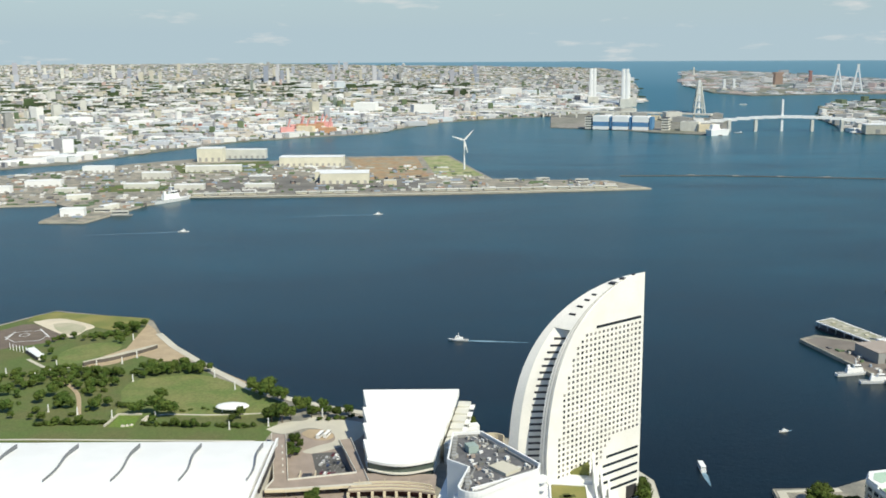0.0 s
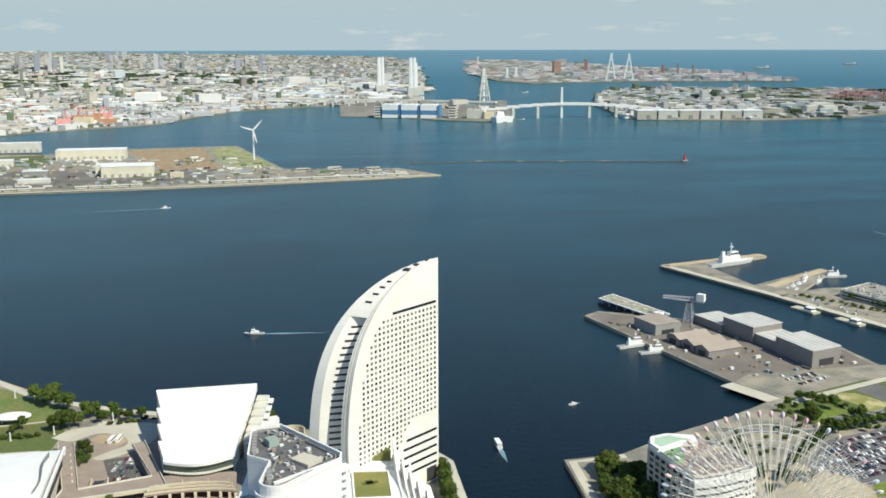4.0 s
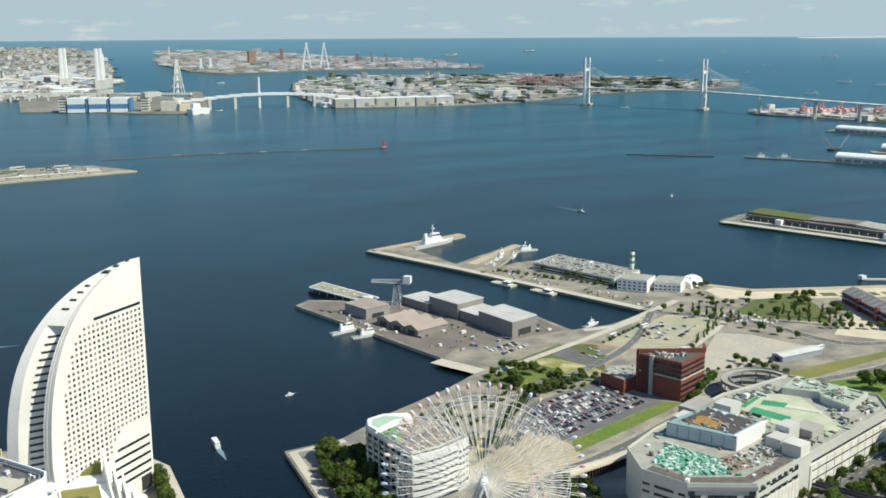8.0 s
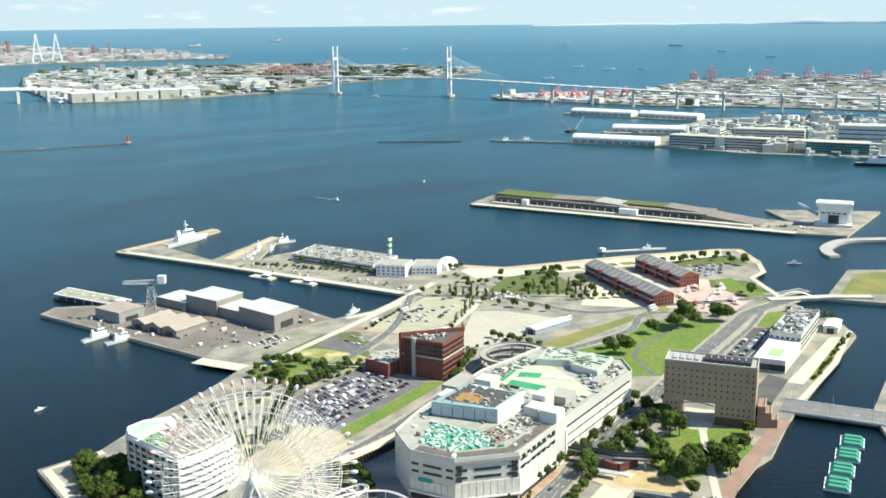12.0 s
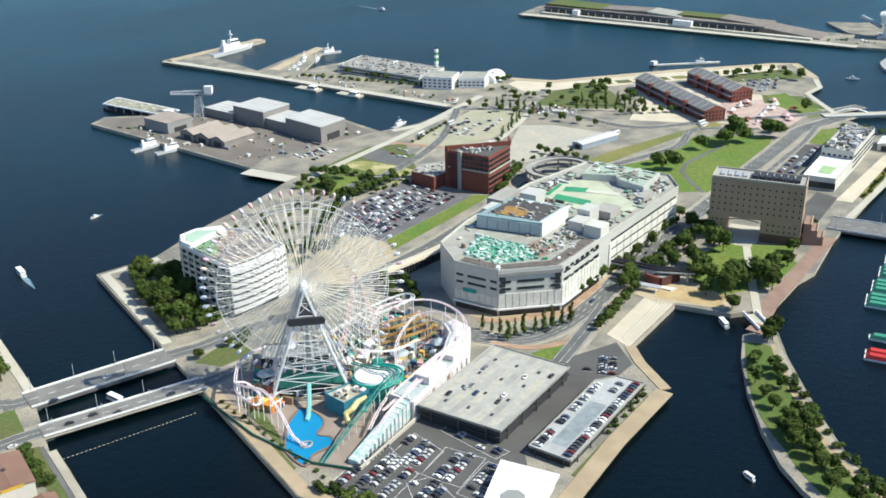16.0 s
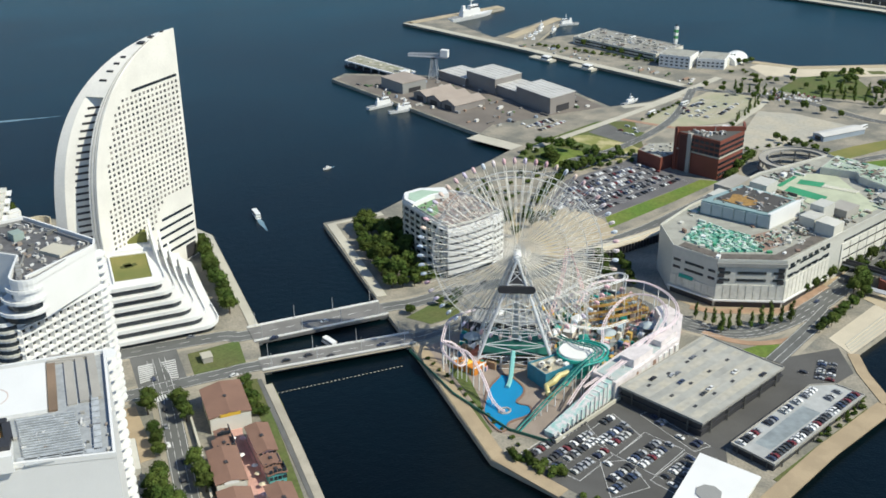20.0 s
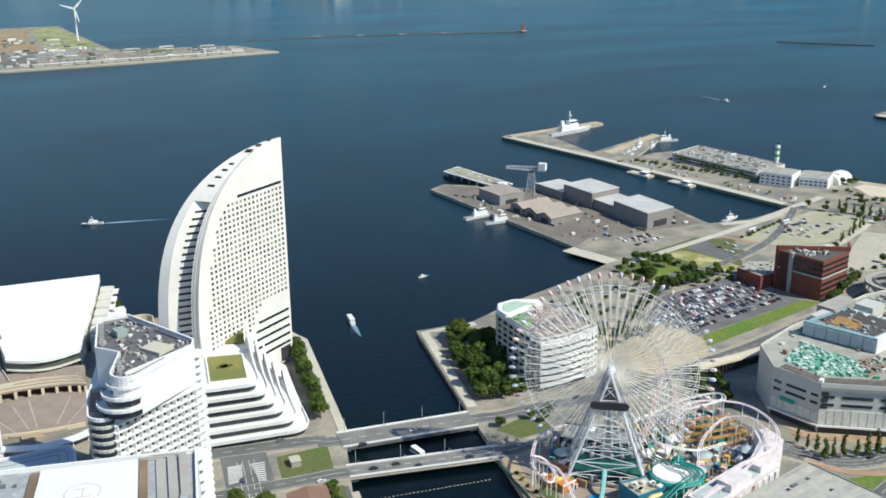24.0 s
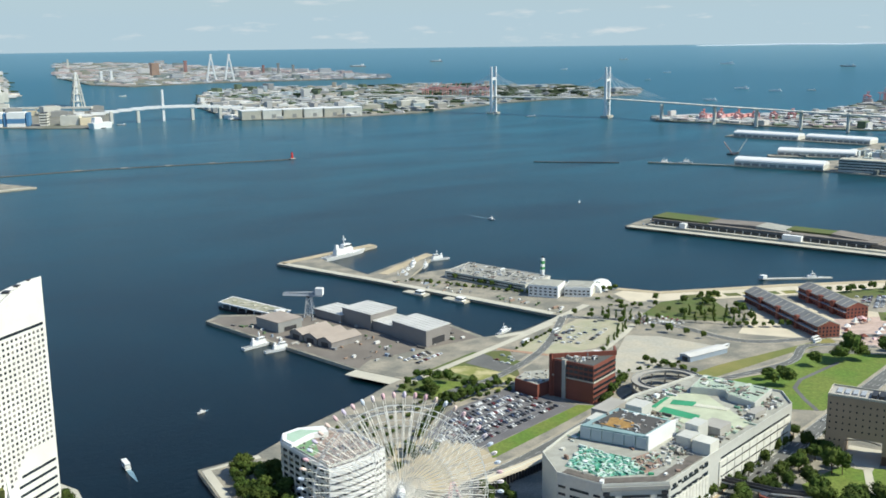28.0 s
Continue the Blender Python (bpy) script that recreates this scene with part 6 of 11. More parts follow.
for k in range(4):
    part("gate_step", one(prism, [tuple(A.lerp(B, s) - back * u) for s, u in ((0.33, 0.3 + 0.08 * k), (0.52, 0.3 + 0.08 * k), (0.52, 0.38 + 0.08 * k), (0.33, 0.38 + 0.08 * k))], G, G + 0.45 - 0.09 * k), PALE, off)
part("roof", slab(0.01, 0.99, 42, 42.3), CONCRETE, off)
bm = bmesh.new()
parapet(bm, [tuple(A), tuple(B), tuple(B + back), tuple(A + back)], G + 42, 1.4)
part("parapet", bm, PALE, off)
wall_windows(off, A, B, G + 20, 15, 5, 0.95, 1.15, 0, 4.3, deep=0.5)
wall_windows(off, A, B, G + 8.5, 3, 2, 0.95, 1.2, 0, 4.0, s0=0.02, s1=0.17)
wall_windows(off, A, B, G + 8.5, 6, 2, 0.95, 1.2, 0, 4.0, s0=0.62, s1=0.97)
for k in range(7):
    m = A.lerp(B, 0.45 + k * 0.075) + back * 0.5
    roof_box(off, m, (3.4, 11, 2.2), math.degrees(math.atan2((B - A).y, (B - A).x)), G + 42.2, DARK, "louvre_unit")
for k in range(4):
    m = A.lerp(B, 0.1 + k * 0.08) + back * 0.5
    roof_box(off, m, (3.0, 9, 1.2), math.degrees(math.atan2((B - A).y, (B - A).x)), G + 42.2, STEEL)
for k in range(3):
    o = B + back * 0.62 + Vector((2.0 + k * 1.9, -3.4 - k * 3.6))
    part("terrace", one(box, (o.x, o.y, G + (15 - k * 4.5) / 2), (17 - k * 2, 5, 15 - k * 4.5), 27), PAVE, off, "stepped brick annex")
    part("terrace_rail", one(box, (o.x, o.y - 2.2, G + 15.5 - k * 4.5), (16 - k * 2, 0.3, 1.0), 27), PALE, off)

# brown brick office
bro = thing("brick_office", "reddish brown brick office block with framed lit wing", "office building")
BRC = (531.2, 566.8)
BRP = [(485, 590), (498, 555), BRC]
part("wall", one(prism, BRP, G, G + 30), REDTILE, bro)
for p, q in (((485, 590), BRC), (BRC, (539, 577))):
    part("frame_wall", one(prism, ribbon([p, q], 1.6), G + 30, G + 33.6), REDTILE, bro, "tall orange-red frame wall")
part("frame_post", one(box, (485.4, 589.6, G + 16.8), (2.4, 2.4, 33.6), 20), REDTILE, bro)
WING = [(468.9, 614.2), (472.9, 590.7), (489.8, 593.8), (506.7, 614.9), (484.1, 623.3)]
part("side_wing", one(prism, WING, G, G + 10.3), REDTILE, bro)
part("side_roof", one(prism, inset(WING, 0.8), G + 10.3, G + 10.6), ROOFGREY, bro)
part("stair_tower", one(box, (489.5, 578.5, G + 15.5), (3.4, 3.0, 31), 20), CONCRETE, bro, "pale grey stair shaft")
part("dark_bay", one(prism, [(485.6, 586), (488.4, 578.6), (488.9, 578.8), (486.1, 586.2)], G + 1, G + 29), BROWN, bro, "dark brick bay")
part("roof", one(prism, inset(BRP, 1.0), G + 30, G + 30.3), LOT, bro, "dark flat roof")
wall_windows(bro, (498, 555), BRC, G + 4, 11, 3, 2.2, 1.6, 0, 4.2, deep=1.6)
wall_windows(bro, (498, 555), BRC, G + 18.5, 9, 3, 3.0, 1.8, 0, 4.0, deep=0.8)
wall_windows(bro, (485, 590), (498, 555), G + 19, 6, 3, 3.4, 2.2, 0, 3.8, deep=0.8, s0=0.32)
part("ledge", one(prism, [(484.4, 590.4), (497.8, 554), (BRC[0] + 1, BRC[1] - 0.4), BRC, (498, 555), (485, 590)], G + 16.6, G + 17.6), PALE, bro, "pale stone ledge")
BRIN = [(491, 586), (500, 561), (531, 580)]
for _ in range(40):
    x, y = mrng.uniform(490, 535), mrng.uniform(558, 588)
    if inside((x, y), BRIN):
        roof_box(bro, (x, y), (mrng.uniform(1.5, 4), mrng.uniform(1.5, 3.5), mrng.uniform(1.2, 3)), 30, G + 30.2, mrng.choice((GREY, WHITE, CONCRETE)))
clutter(bro, BRIN, 30, G + 30.3, (0.6, 2.4), (0.5, 2.0), None, 6, 30)
clutter(bro, inset(WING, 2), 18, G + 10.6, (0.6, 2.4), (0.4, 1.4), None, 7, 30)
building("grey_pavilion", "low grey-roofed park pavilion among trees", "pavilion", [(444, 643), (448, 646), (456, 635), (452, 632)], 3.5, GREY, ROOFGREY)
# white round-cornered building by the wheel
rb = thing("white_building", "white office building with rounded corner and green roof strip", "office building")
RP = [(241, 552), (246.2, 497.2), (256, 497.4), (266, 499), (276, 502.2), (288.6, 507.4), (286, 540), (274, 558), (258, 564), (246, 561)]
part("wall", one(prism, RP, G, G + 30), OFFWHITE, rb)
part("roof", one(prism, inset(RP, 0.6), G + 30, G + 30.2), mat("reddish_roof", (0.36, 0.28, 0.24), rough=0.85, vary=0.25, coarse=0.2), rb)
bm = bmesh.new()
parapet(bm, RP, G + 30, 1.8, 0.6)
part("parapet", bm, WHITE, rb)
part("green_strip", one(prism, [(244, 546), (246, 522), (254, 526), (262, 548), (256, 556)], G + 30.1, G + 30.5), mat("roof_green", (0.20, 0.34, 0.18), rough=0.9, vary=0.25, coarse=0.2), rb, "green roof strip")
FRONT = [(245.6, 496.4), (256, 496.5), (266, 498.1), (276, 501.3), (279, 502.5)]
for k in range(7):
    part("louvre_band", one(prism, ribbon(FRONT, 1.0), G + 2.6 + k * 4.1, G + 5.3 + k * 4.1), WHITE, rb, "broad white louvre band")
    part("window_band", one(prism, [(240.6, 551), (245.9, 498.4), (246.5, 498.4), (241.3, 551)], G + 3.2 + k * 4, G + 5.0 + k * 4), GLASS, rb)
part("front_glass", one(prism, ribbon(FRONT, 0.5), G + 0.5, G + 29.5), GLASS, rb)
for k in range(8):
    m = Vector((241, 552)).lerp(Vector((246.2, 497.2)), (k + 0.5) / 8)
    part("pilaster", one(box, (m.x - 0.4, m.y, G + 15), (1.2, 1.2, 30), 4), OFFWHITE, rb)
part("end_bay", one(prism, [(279, 501.6), (288.9, 506.6), (288.2, 508), (278.4, 503)], G, G + 31.8), WHITE, rb, "plain white end bay")
wall_windows(rb, (279, 501.7), (288.8, 506.7), G + 5.5, 3, 6, 2.0, 1.6, 0, 4, deep=0.8)
part("end_roof", one(prism, [(241.6, 550), (243, 540), (262, 548), (271, 546), (273, 557), (258, 563), (246, 560)], G + 30.2, G + 33.2), WHITE, rb, "raised white end roof")
part("end_green", one(prism, [(244, 549), (246, 543), (260, 550), (268, 550), (258, 559), (248, 557)], G + 33.2, G + 33.4), mat("pale_roof_green", (0.42, 0.56, 0.44), rough=0.85, vary=0.2), rb, "pale green roof field")
part("roof_railing", one(prism, ribbon([(243, 538), (247.5, 500), (266, 501.5), (286, 509)], 0.3), G + 31.6, G + 33), OFFWHITE, rb)

clutter(rb, inset(RP, 3), 120, G + 30.3, (0.5, 2.0), (0.3, 1.2), None, 8, 5)
# red brick warehouses
def warehouse(a, length, width, eave, ridge, label, bays):
    u, w = Vector((0.37, 0.929)), Vector((0.929, -0.37))
    th = thing("warehouse", label, "warehouse", "brick warehouses")
    a = Vector(a)
    b, c, d = a + w * width, a + w * width + u * length, a + u * length
    part("wall", one(prism, [tuple(a), tuple(b), tuple(c), tuple(d)], G, G + eave), BRICK, th)
    for e, ends in ((a, 0), (d, 1)):
        bm = bmesh.new()
        v = [e, e + w * width, e + w * width / 2]
        f0 = [bm.verts.new((v[0].x, v[0].y, G + eave)), bm.verts.new((v[1].x, v[1].y, G + eave)), bm.verts.new((v[2].x, v[2].y, G + ridge))]
        f1 = [bm.verts.new(x.co + Vector((u.x, u.y, 0)) * (0.6 if ends == 0 else -0.6)) for x in f0]
        bm.faces.new(f0)
        bm.faces.new(f1[::-1])
        for i in range(3):
            bm.faces.new((f0[i], f1[i], f1[(i + 1) % 3], f0[(i + 1) % 3]))
        part("gable", bm, BRICK, th)
    for s in (0, 1):
        bm = bmesh.new()
        e0, e1 = (a - w * 1.0, a + w * width / 2) if s == 0 else (b + w * 1.0, a + w * width / 2)
        pts = [(e0, eave - 0.3), (e1, ridge), (e1 + u * length, ridge), (e0 + u * length, eave - 0.3)]
        lo = [bm.verts.new((p.x, p.y, G + z + 0.1)) for p, z in pts]
        hi = [bm.verts.new((p.x, p.y, G + z + 0.5)) for p, z in pts]
        bm.faces.new(hi)
        bm.faces.new(lo[::-1])
        for i in range(4):
            bm.faces.new((lo[i], lo[(i + 1) % 4], hi[(i + 1) % 4], hi[i]))
        part("roof_slope", bm, SLATE, th)
    n = bays
    for k in range(n + 1):
        e = a + u * (length * k / n)
        for off in (0.22, 0.78):
            m = e + w * width * off
            bm = one(box, (m.x, m.y, G + (eave + ridge) / 2 + 0.4), (width * 0.46, 0.5, 0.5), math.degrees(math.atan2(w.y, w.x)))
            bmesh.ops.rotate(bm, verts=bm.verts[:], cent=(m.x, m.y, G + (eave + ridge) / 2 + 0.4), matrix=Matrix.Rotation((1 if off > 0.5 else -1) * math.atan2(ridge - eave, width / 2), 3, Vector((u.x, u.y, 0))))
            part("roof_rib", bm, PALE, th)
    for k in (0.25, 0.5, 0.75):
        m = a + u * length * k
        part("stair_bay", one(box, (m.x - w.x, m.y - w.y, G + eave / 2 + 1.0), (3.5, 5, eave + 2), math.degrees(math.atan2(w.y, w.x))), BRICK, th)
    part("canopy", one(prism, [tuple(a - w * 3.5), tuple(a - w * 0.1), tuple(d - w * 0.1), tuple(d - w * 3.5)], G + 6.8, G + 7.1), STEEL, th, "grey balcony roof")
    wall_windows(th, a, d, G + 2.4, bays * 2, 2, 2.0, 2.2, 0, 6.2, deep=0.5)
    wall_windows(th, a, b, G + 2.6, 6, 3, 1.5, 1.8, 0, 3.4, deep=0.5)
    return th


warehouse((780, 567), 138, 22, 11.0, 15.5, "long red brick warehouse with ribbed slate roof", 14)
warehouse((857, 592), 88, 23, 11.5, 16.0, "shorter red brick warehouse with ribbed slate roof", 9)

# sheds on the shipyard pier
def gable_shed(name, label, c, length, width, eave, ridge, turn, wall, roof, group="", z=G):
    th = thing(name, label, "shed", group, (c[0], c[1], z), turn)
    part("wall", one(box, (0, 0, eave / 2), (length, width, eave)), wall, th)
    for s in (-1, 1):
        bm = bmesh.new()
        v = [bm.verts.new(p) for p in ((s * length / 2, -width / 2, eave), (s * length / 2, width / 2, eave), (s * length / 2, 0, ridge))]
        w2 = [bm.verts.new(p.co + Vector((-s * 0.4, 0, 0))) for p in v]
        bm.faces.new(v)
        bm.faces.new(w2)
        for i in range(3):
            bm.faces.new((v[i], v[(i + 1) % 3], w2[(i + 1) % 3], w2[i]))
        part("gable", bm, wall, th)
    for s in (-1, 1):
        bm = bmesh.new()
        q = [(-length / 2 - 0.5, s * (width / 2 + 0.6), eave - 0.2), (length / 2 + 0.5, s * (width / 2 + 0.6), eave - 0.2), (length / 2 + 0.5, 0, ridge + 0.1), (-length / 2 - 0.5, 0, ridge + 0.1)]
        lo, hi = [bm.verts.new(p) for p in q], [bm.verts.new((p[0], p[1], p[2] + 0.35)) for p in q]
        bm.faces.new(lo[::-1])
        bm.faces.new(hi)
        for i in range(4):
            bm.faces.new((lo[i], lo[(i + 1) % 4], hi[(i + 1) % 4], hi[i]))
        part("roof_slope", bm, roof, th)
    part("door", one(box, (-length / 2, 0, eave * 0.4), (0.5, width * 0.5, eave * 0.75)), DARK, th)
    return th


for i in range(3):
    gable_shed("shed", "low brown gabled workshop shed", (407 + i * 5, 849 - i * 19.5), 36, 19, 6, 9.5, 13, SHEDW, BROWNR, "workshop sheds")
def box_shed(label, plan, h, wall=SHEDW, roof=SHEDR, ribs=0):
    th = thing("shed", label, "shed", "shipyard sheds")
    part("wall", one(prism, plan, G, G + h), wall, th)
    part("roof", one(prism, inset(plan, -0.4), G + h, G + h + 0.5), roof, th)
    a, b, c, d = [Vector(p) for p in plan]
    for k in range(ribs):
        p, q = a.lerp(b, (k + 0.5) / ribs), d.lerp(c, (k + 0.5) / ribs)
        m, e = (p + q) / 2, q - p
        part("roof_rib", one(box, (m.x, m.y, G + h + 0.6), (e.length, 0.5, 0.35), math.degrees(math.atan2(e.y, e.x))), OFFWHITE, th)
    m, e = (a + b) / 2, b - a
    part("door", one(box, (m.x, m.y, G + h * 0.25), (e.length * 0.5, 0.6, h * 0.4), math.degrees(math.atan2(e.y, e.x))), DARK, th)
    return th


box_shed("flat-roofed grey workshop on a pier", [(384, 872), (412, 879), (404, 912), (376, 905)], 10, GREY, BROWNR)
box_shed("low pale-roofed shed on a pier", [(449, 868), (478, 875), (469, 914), (440, 907)], 8, SHEDW, SHEDR, 4)
box_shed("tall grey-brown shed with pale roof", [(461, 830), (495, 839), (486, 880), (452, 871)], 15, SHEDW, SHEDR, 6)
box_shed("low pale-roofed shed on a pier", [(469, 800), (500, 807), (494, 840), (463, 832)], 9, SHEDW, SHEDR, 4)
box_shed("tall grey-brown shed with pale roof", [(474, 752), (506, 761), (499, 809), (467, 800)], 15, SHEDW, SHEDR, 6)

# floating pier with a decked top
fp = thing("floating_pier", "white-edged floating pier with a lawn deck", "pier")
FP = [(376, 1005), (407, 911), (424, 930), (398, 1019)]
part("hull", one(prism, FP, -1, 2.2), DARK, fp)
part("deck", one(prism, FP, 6.0, 7.2), WHITE, fp)
part("deck_surface", one(prism, inset(FP, 2), 7.2, 7.4), mat("weathered_deck", (0.27, 0.27, 0.18), rough=0.9, vary=0.3, coarse=0.15, hue=(0.42, 0.40, 0.34)), fp)
for k in range(8):
    for p, q in ((FP[0], FP[1]), (FP[3], FP[2])):
        m = Vector(p).lerp(Vector(q), (k + 0.5) / 8)
        part("post", one(box, (m.x, m.y, 4), (1.0, 1.0, 4.4)), STEEL, fp)
for k in range(5):
    m = Vector(FP[0]).lerp(Vector(FP[1]), 0.15 + k * 0.17).lerp(Vector(FP[3]).lerp(Vector(FP[2]), 0.15 + k * 0.17), 0.5)
    part("skylight", one(box, (m.x, m.y, 7.7), (4, 3, 0.8), 17), PALE, fp)
part("gangway_house", one(box, (410, 926, 6), (9, 7, 9), 17), WHITE, fp)

# hammerhead crane
cr = thing("hammerhead_crane", "pale steel hammerhead crane on a lattice tower", "crane", at=(435, 909, G), turn=-43)
for sx in (-1, 1):
    for sy in (-1, 1):
        part("leg", one(rod, (sx * 4.5, sy * 4.5, 0), (sx * 2.2, sy * 2.2, 21), 0.45, 5), STEEL, cr)
bm = bmesh.new()
for k in range(4):
    z0, z1 = k * 5.2, (k + 1) * 5.2
    r0, r1 = 4.5 - 2.3 * z0 / 21, 4.5 - 2.3 * z1 / 21
    cs = [(1, 1), (1, -1), (-1, -1), (-1, 1)]
    for i in range(4):
        a, b = cs[i], cs[(i + 1) % 4]
        rod(bm, (a[0] * r0, a[1] * r0, z0), (b[0] * r1, b[1] * r1, z1), 0.2, 4)
        rod(bm, (b[0] * r0, b[1] * r0, z0), (a[0] * r1, a[1] * r1, z1), 0.2, 4)
        rod(bm, (a[0] * r1, a[1] * r1, z1), (b[0] * r1, b[1] * r1, z1), 0.2, 4)
part("tower_bracing", bm, STEEL, cr)
bm = bmesh.new()
for y in (-2, 2):
    rod(bm, (-27, y, 22), (14, y, 22), 0.5, 4)
    rod(bm, (-27, y, 24), (14, y, 26), 0.4, 4)
    for k in range(10):
        rod(bm, (-27 + k * 4.1, y, 22), (-25 + k * 4.1, y, 24.4 + k * 0.18), 0.25, 4)
        rod(bm, (-25 + k * 4.1, y, 24.2 + k * 0.18), (-23 + k * 4.1, y, 22), 0.25, 4)
part("jib", bm, STEEL, cr)
part("jib_floor", one(box, (-6.5, 0, 21.8), (41, 3.6, 0.4)), STEEL, cr)
part("machine_house", one(box, (11, 0, 26.5), (7.5, 6, 7)), WHITE, cr, "white machine house")
part("turntable", one(rod, (0, 0, 20.5), (0, 0, 22), 3, 12), DARK, cr)

# pier buildings of the harbour guard
CGP = [(640, 972), (672, 862), (722, 880), (690, 994)]
cg = building("guard_building", "long low grey-roofed harbour office with white blocks", "office building", CGP, 7.5, OFFWHITE, mat("grey_roof_deck", (0.36, 0.35, 0.31), rough=0.8, vary=0.25, coarse=0.06), rim=0.7)
for k in range(2):
    m = Vector(CGP[0]).lerp(Vector(CGP[1]), 0.5)
    part("window_band", one(box, (m.x - 0.2, m.y, G + 2.4 + k * 3.2), (108, 0.6, 1.3), -73.8), GLASS, cg)
for k in range(10):
    m = Vector((655, 965)).lerp(Vector((700, 880)), (k + 0.5) / 10)
    roof_box(cg, m, (6, 3, 1.0), -65, G + 7.7, mrng.choice((STEEL, ROOFGREY, OFFWHITE)))
clutter(cg, inset(CGP, 3), 110, G + 7.7, (0.8, 4.0), (0.4, 1.4), None, 9, -72)
for plan_, h, m in (([(664, 846), (683, 820), (707, 836), (688, 864)], 13.0, WHITE), ([(694, 822), (714, 803), (738, 822), (718, 843)], 10.5, WHITE)):
    part("white_block", one(prism, plan_, G, G + h), m, cg)
    part("block_roof", one(prism, inset(plan_, 0.8), G + h, G + h + 0.3), ROOFGREY, cg)
    wall_windows(cg, plan_[0], plan_[1], G + 3.0, 6, int(h / 3.6), 2.6, 1.4, 0, 3.4, deep=0.5)
wh = thing("vaulted_hall", "white vaulted hall beside a harbour office", "hall", at=(744, 826, G), turn=24)
bm = bmesh.new()
prof = [(11 * math.cos(math.pi * k / 10), 9 * math.sin(math.pi * k / 10) ** 0.7) for k in range(11)]
f0 = [bm.verts.new((-15, y, z)) for y, z in prof]
f1 = [bm.verts.new((15, y, z)) for y, z in prof]
bm.faces.new(f0)
bm.faces.new(f1[::-1])
for i in range(10):
    bm.faces.new((f0[i], f1[i], f1[i + 1], f0[i + 1]))
part("vault", bm, WHITE, wh)
part("annex", one(box, (-19, 2, 3), (9, 14, 6)), OFFWHITE, wh)
part("door", one(box, (-23.6, 0, 2.0), (0.4, 6, 3.6)), GLASS, wh)
lt = thing("light_tower", "green and white banded harbour light tower", "tower", at=(731, 905, G))
for k in range(5):
    part("band", one(box, (0, 0, 8 + k * 3.4), (3.6, 3.6, 3.4)), (WHITE, mat("signal_green", (0.10, 0.35, 0.14), rough=0.5))[k % 2], lt)
part("shaft", one(box, (0, 0, 3.2), (3.0, 3.0, 6.4)), WHITE, lt)
part("lantern", one(rod, (0, 0, 23), (0, 0, 25.5), 1.0, 8), GLASS, lt)

# parking decks
DECKTOP = mat("stained_deck_concrete", (0.42, 0.415, 0.375), rough=0.85, vary=0.14, fine=0.25, coarse=0.06, hue=(0.34, 0.34, 0.31))
# column concrete darkened to hold the shade under the decks
SHADEC = mat("shade_grey_concrete", (0.11, 0.11, 0.10), rough=0.8, vary=0.2)
BAYTAN = mat("worn_bay_concrete", (0.47, 0.44, 0.36), rough=0.9, vary=0.18, fine=0.3, coarse=0.09, hue=(0.41, 0.40, 0.36))
LANE = mat("blue_grey_lane", (0.31, 0.35, 0.36), rough=0.6, vary=0.2, fine=0.3, coarse=0.08, hue=(0.24, 0.27, 0.28))
def parking_deck(label, plan, floors, h):
    th = thing("parking_deck", label, "car park", "parking decks")
    # shade of the open storeys put into colour: dark lower slabs, core, columns
    for k in range(floors):
        z = G + h * (k + 1)
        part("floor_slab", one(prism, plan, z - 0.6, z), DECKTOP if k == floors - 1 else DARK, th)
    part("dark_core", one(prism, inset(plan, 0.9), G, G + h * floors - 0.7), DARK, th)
    n = len(plan)
    bm = bmesh.new()
    parapet(bm, plan, G + h * floors, 0.6, 0.3)
    part("parapet", bm, CONCRETE, th)
    for i in range(n):
        p, q = Vector(plan[i]), Vector(plan[(i + 1) % n])
        m = max(3, int((q - p).length / 13))
        for k in range(m):
            e = p.lerp(q, (k + 0.5) / m)
            part("column", one(box, (e.x, e.y, G + h * floors / 2), (0.5, 0.5, h * floors)), SHADEC, th)
    return th


PD1 = [(260, 340.7), (275.1, 297.5), (342.8, 318.5), (329, 362.2)]
PD2 = [(280.6, 284.6), (286.6, 263.3), (363.9, 286.3), (358.6, 300.4), (347, 305)]
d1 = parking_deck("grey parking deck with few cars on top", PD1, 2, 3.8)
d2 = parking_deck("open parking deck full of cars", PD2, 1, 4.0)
for k in range(5):
    u0, u1 = 0.05 + k * 0.19, 0.15 + k * 0.19
    a, b = Vector(PD1[0]).lerp(Vector(PD1[1]), u0), Vector(PD1[3]).lerp(Vector(PD1[2]), u0)
    c, d = Vector(PD1[3]).lerp(Vector(PD1[2]), u1), Vector(PD1[0]).lerp(Vector(PD1[1]), u1)
    part("bay_strip", one(prism, [tuple(a.lerp(b, 0.03)), tuple(a.lerp(b, 0.97)), tuple(d.lerp(c, 0.97)), tuple(d.lerp(c, 0.03))], G + 7.6, G + 7.615), BAYTAN, d1, "worn tan parking bays")
for k in range(4):
    for j in range(3):
        m = Vector(PD1[0]).lerp(Vector(PD1[3]), 0.15 + k * 0.22).lerp(Vector(PD1[1]).lerp(Vector(PD1[2]), 0.15 + k * 0.22), 0.2 + j * 0.28)
        roof_box(d1, m, (2.6, 1.5, 0.12), 20, G + 7.6, DARK, "roof_vent")
part("deck_surface", one(prism, inset(PD2, 0.6), G + 4.0, G + 4.015), mat("pale_deck_concrete", (0.46, 0.47, 0.46), rough=0.8, vary=0.15, fine=0.4, coarse=0.1), d2, "pale deck surface")
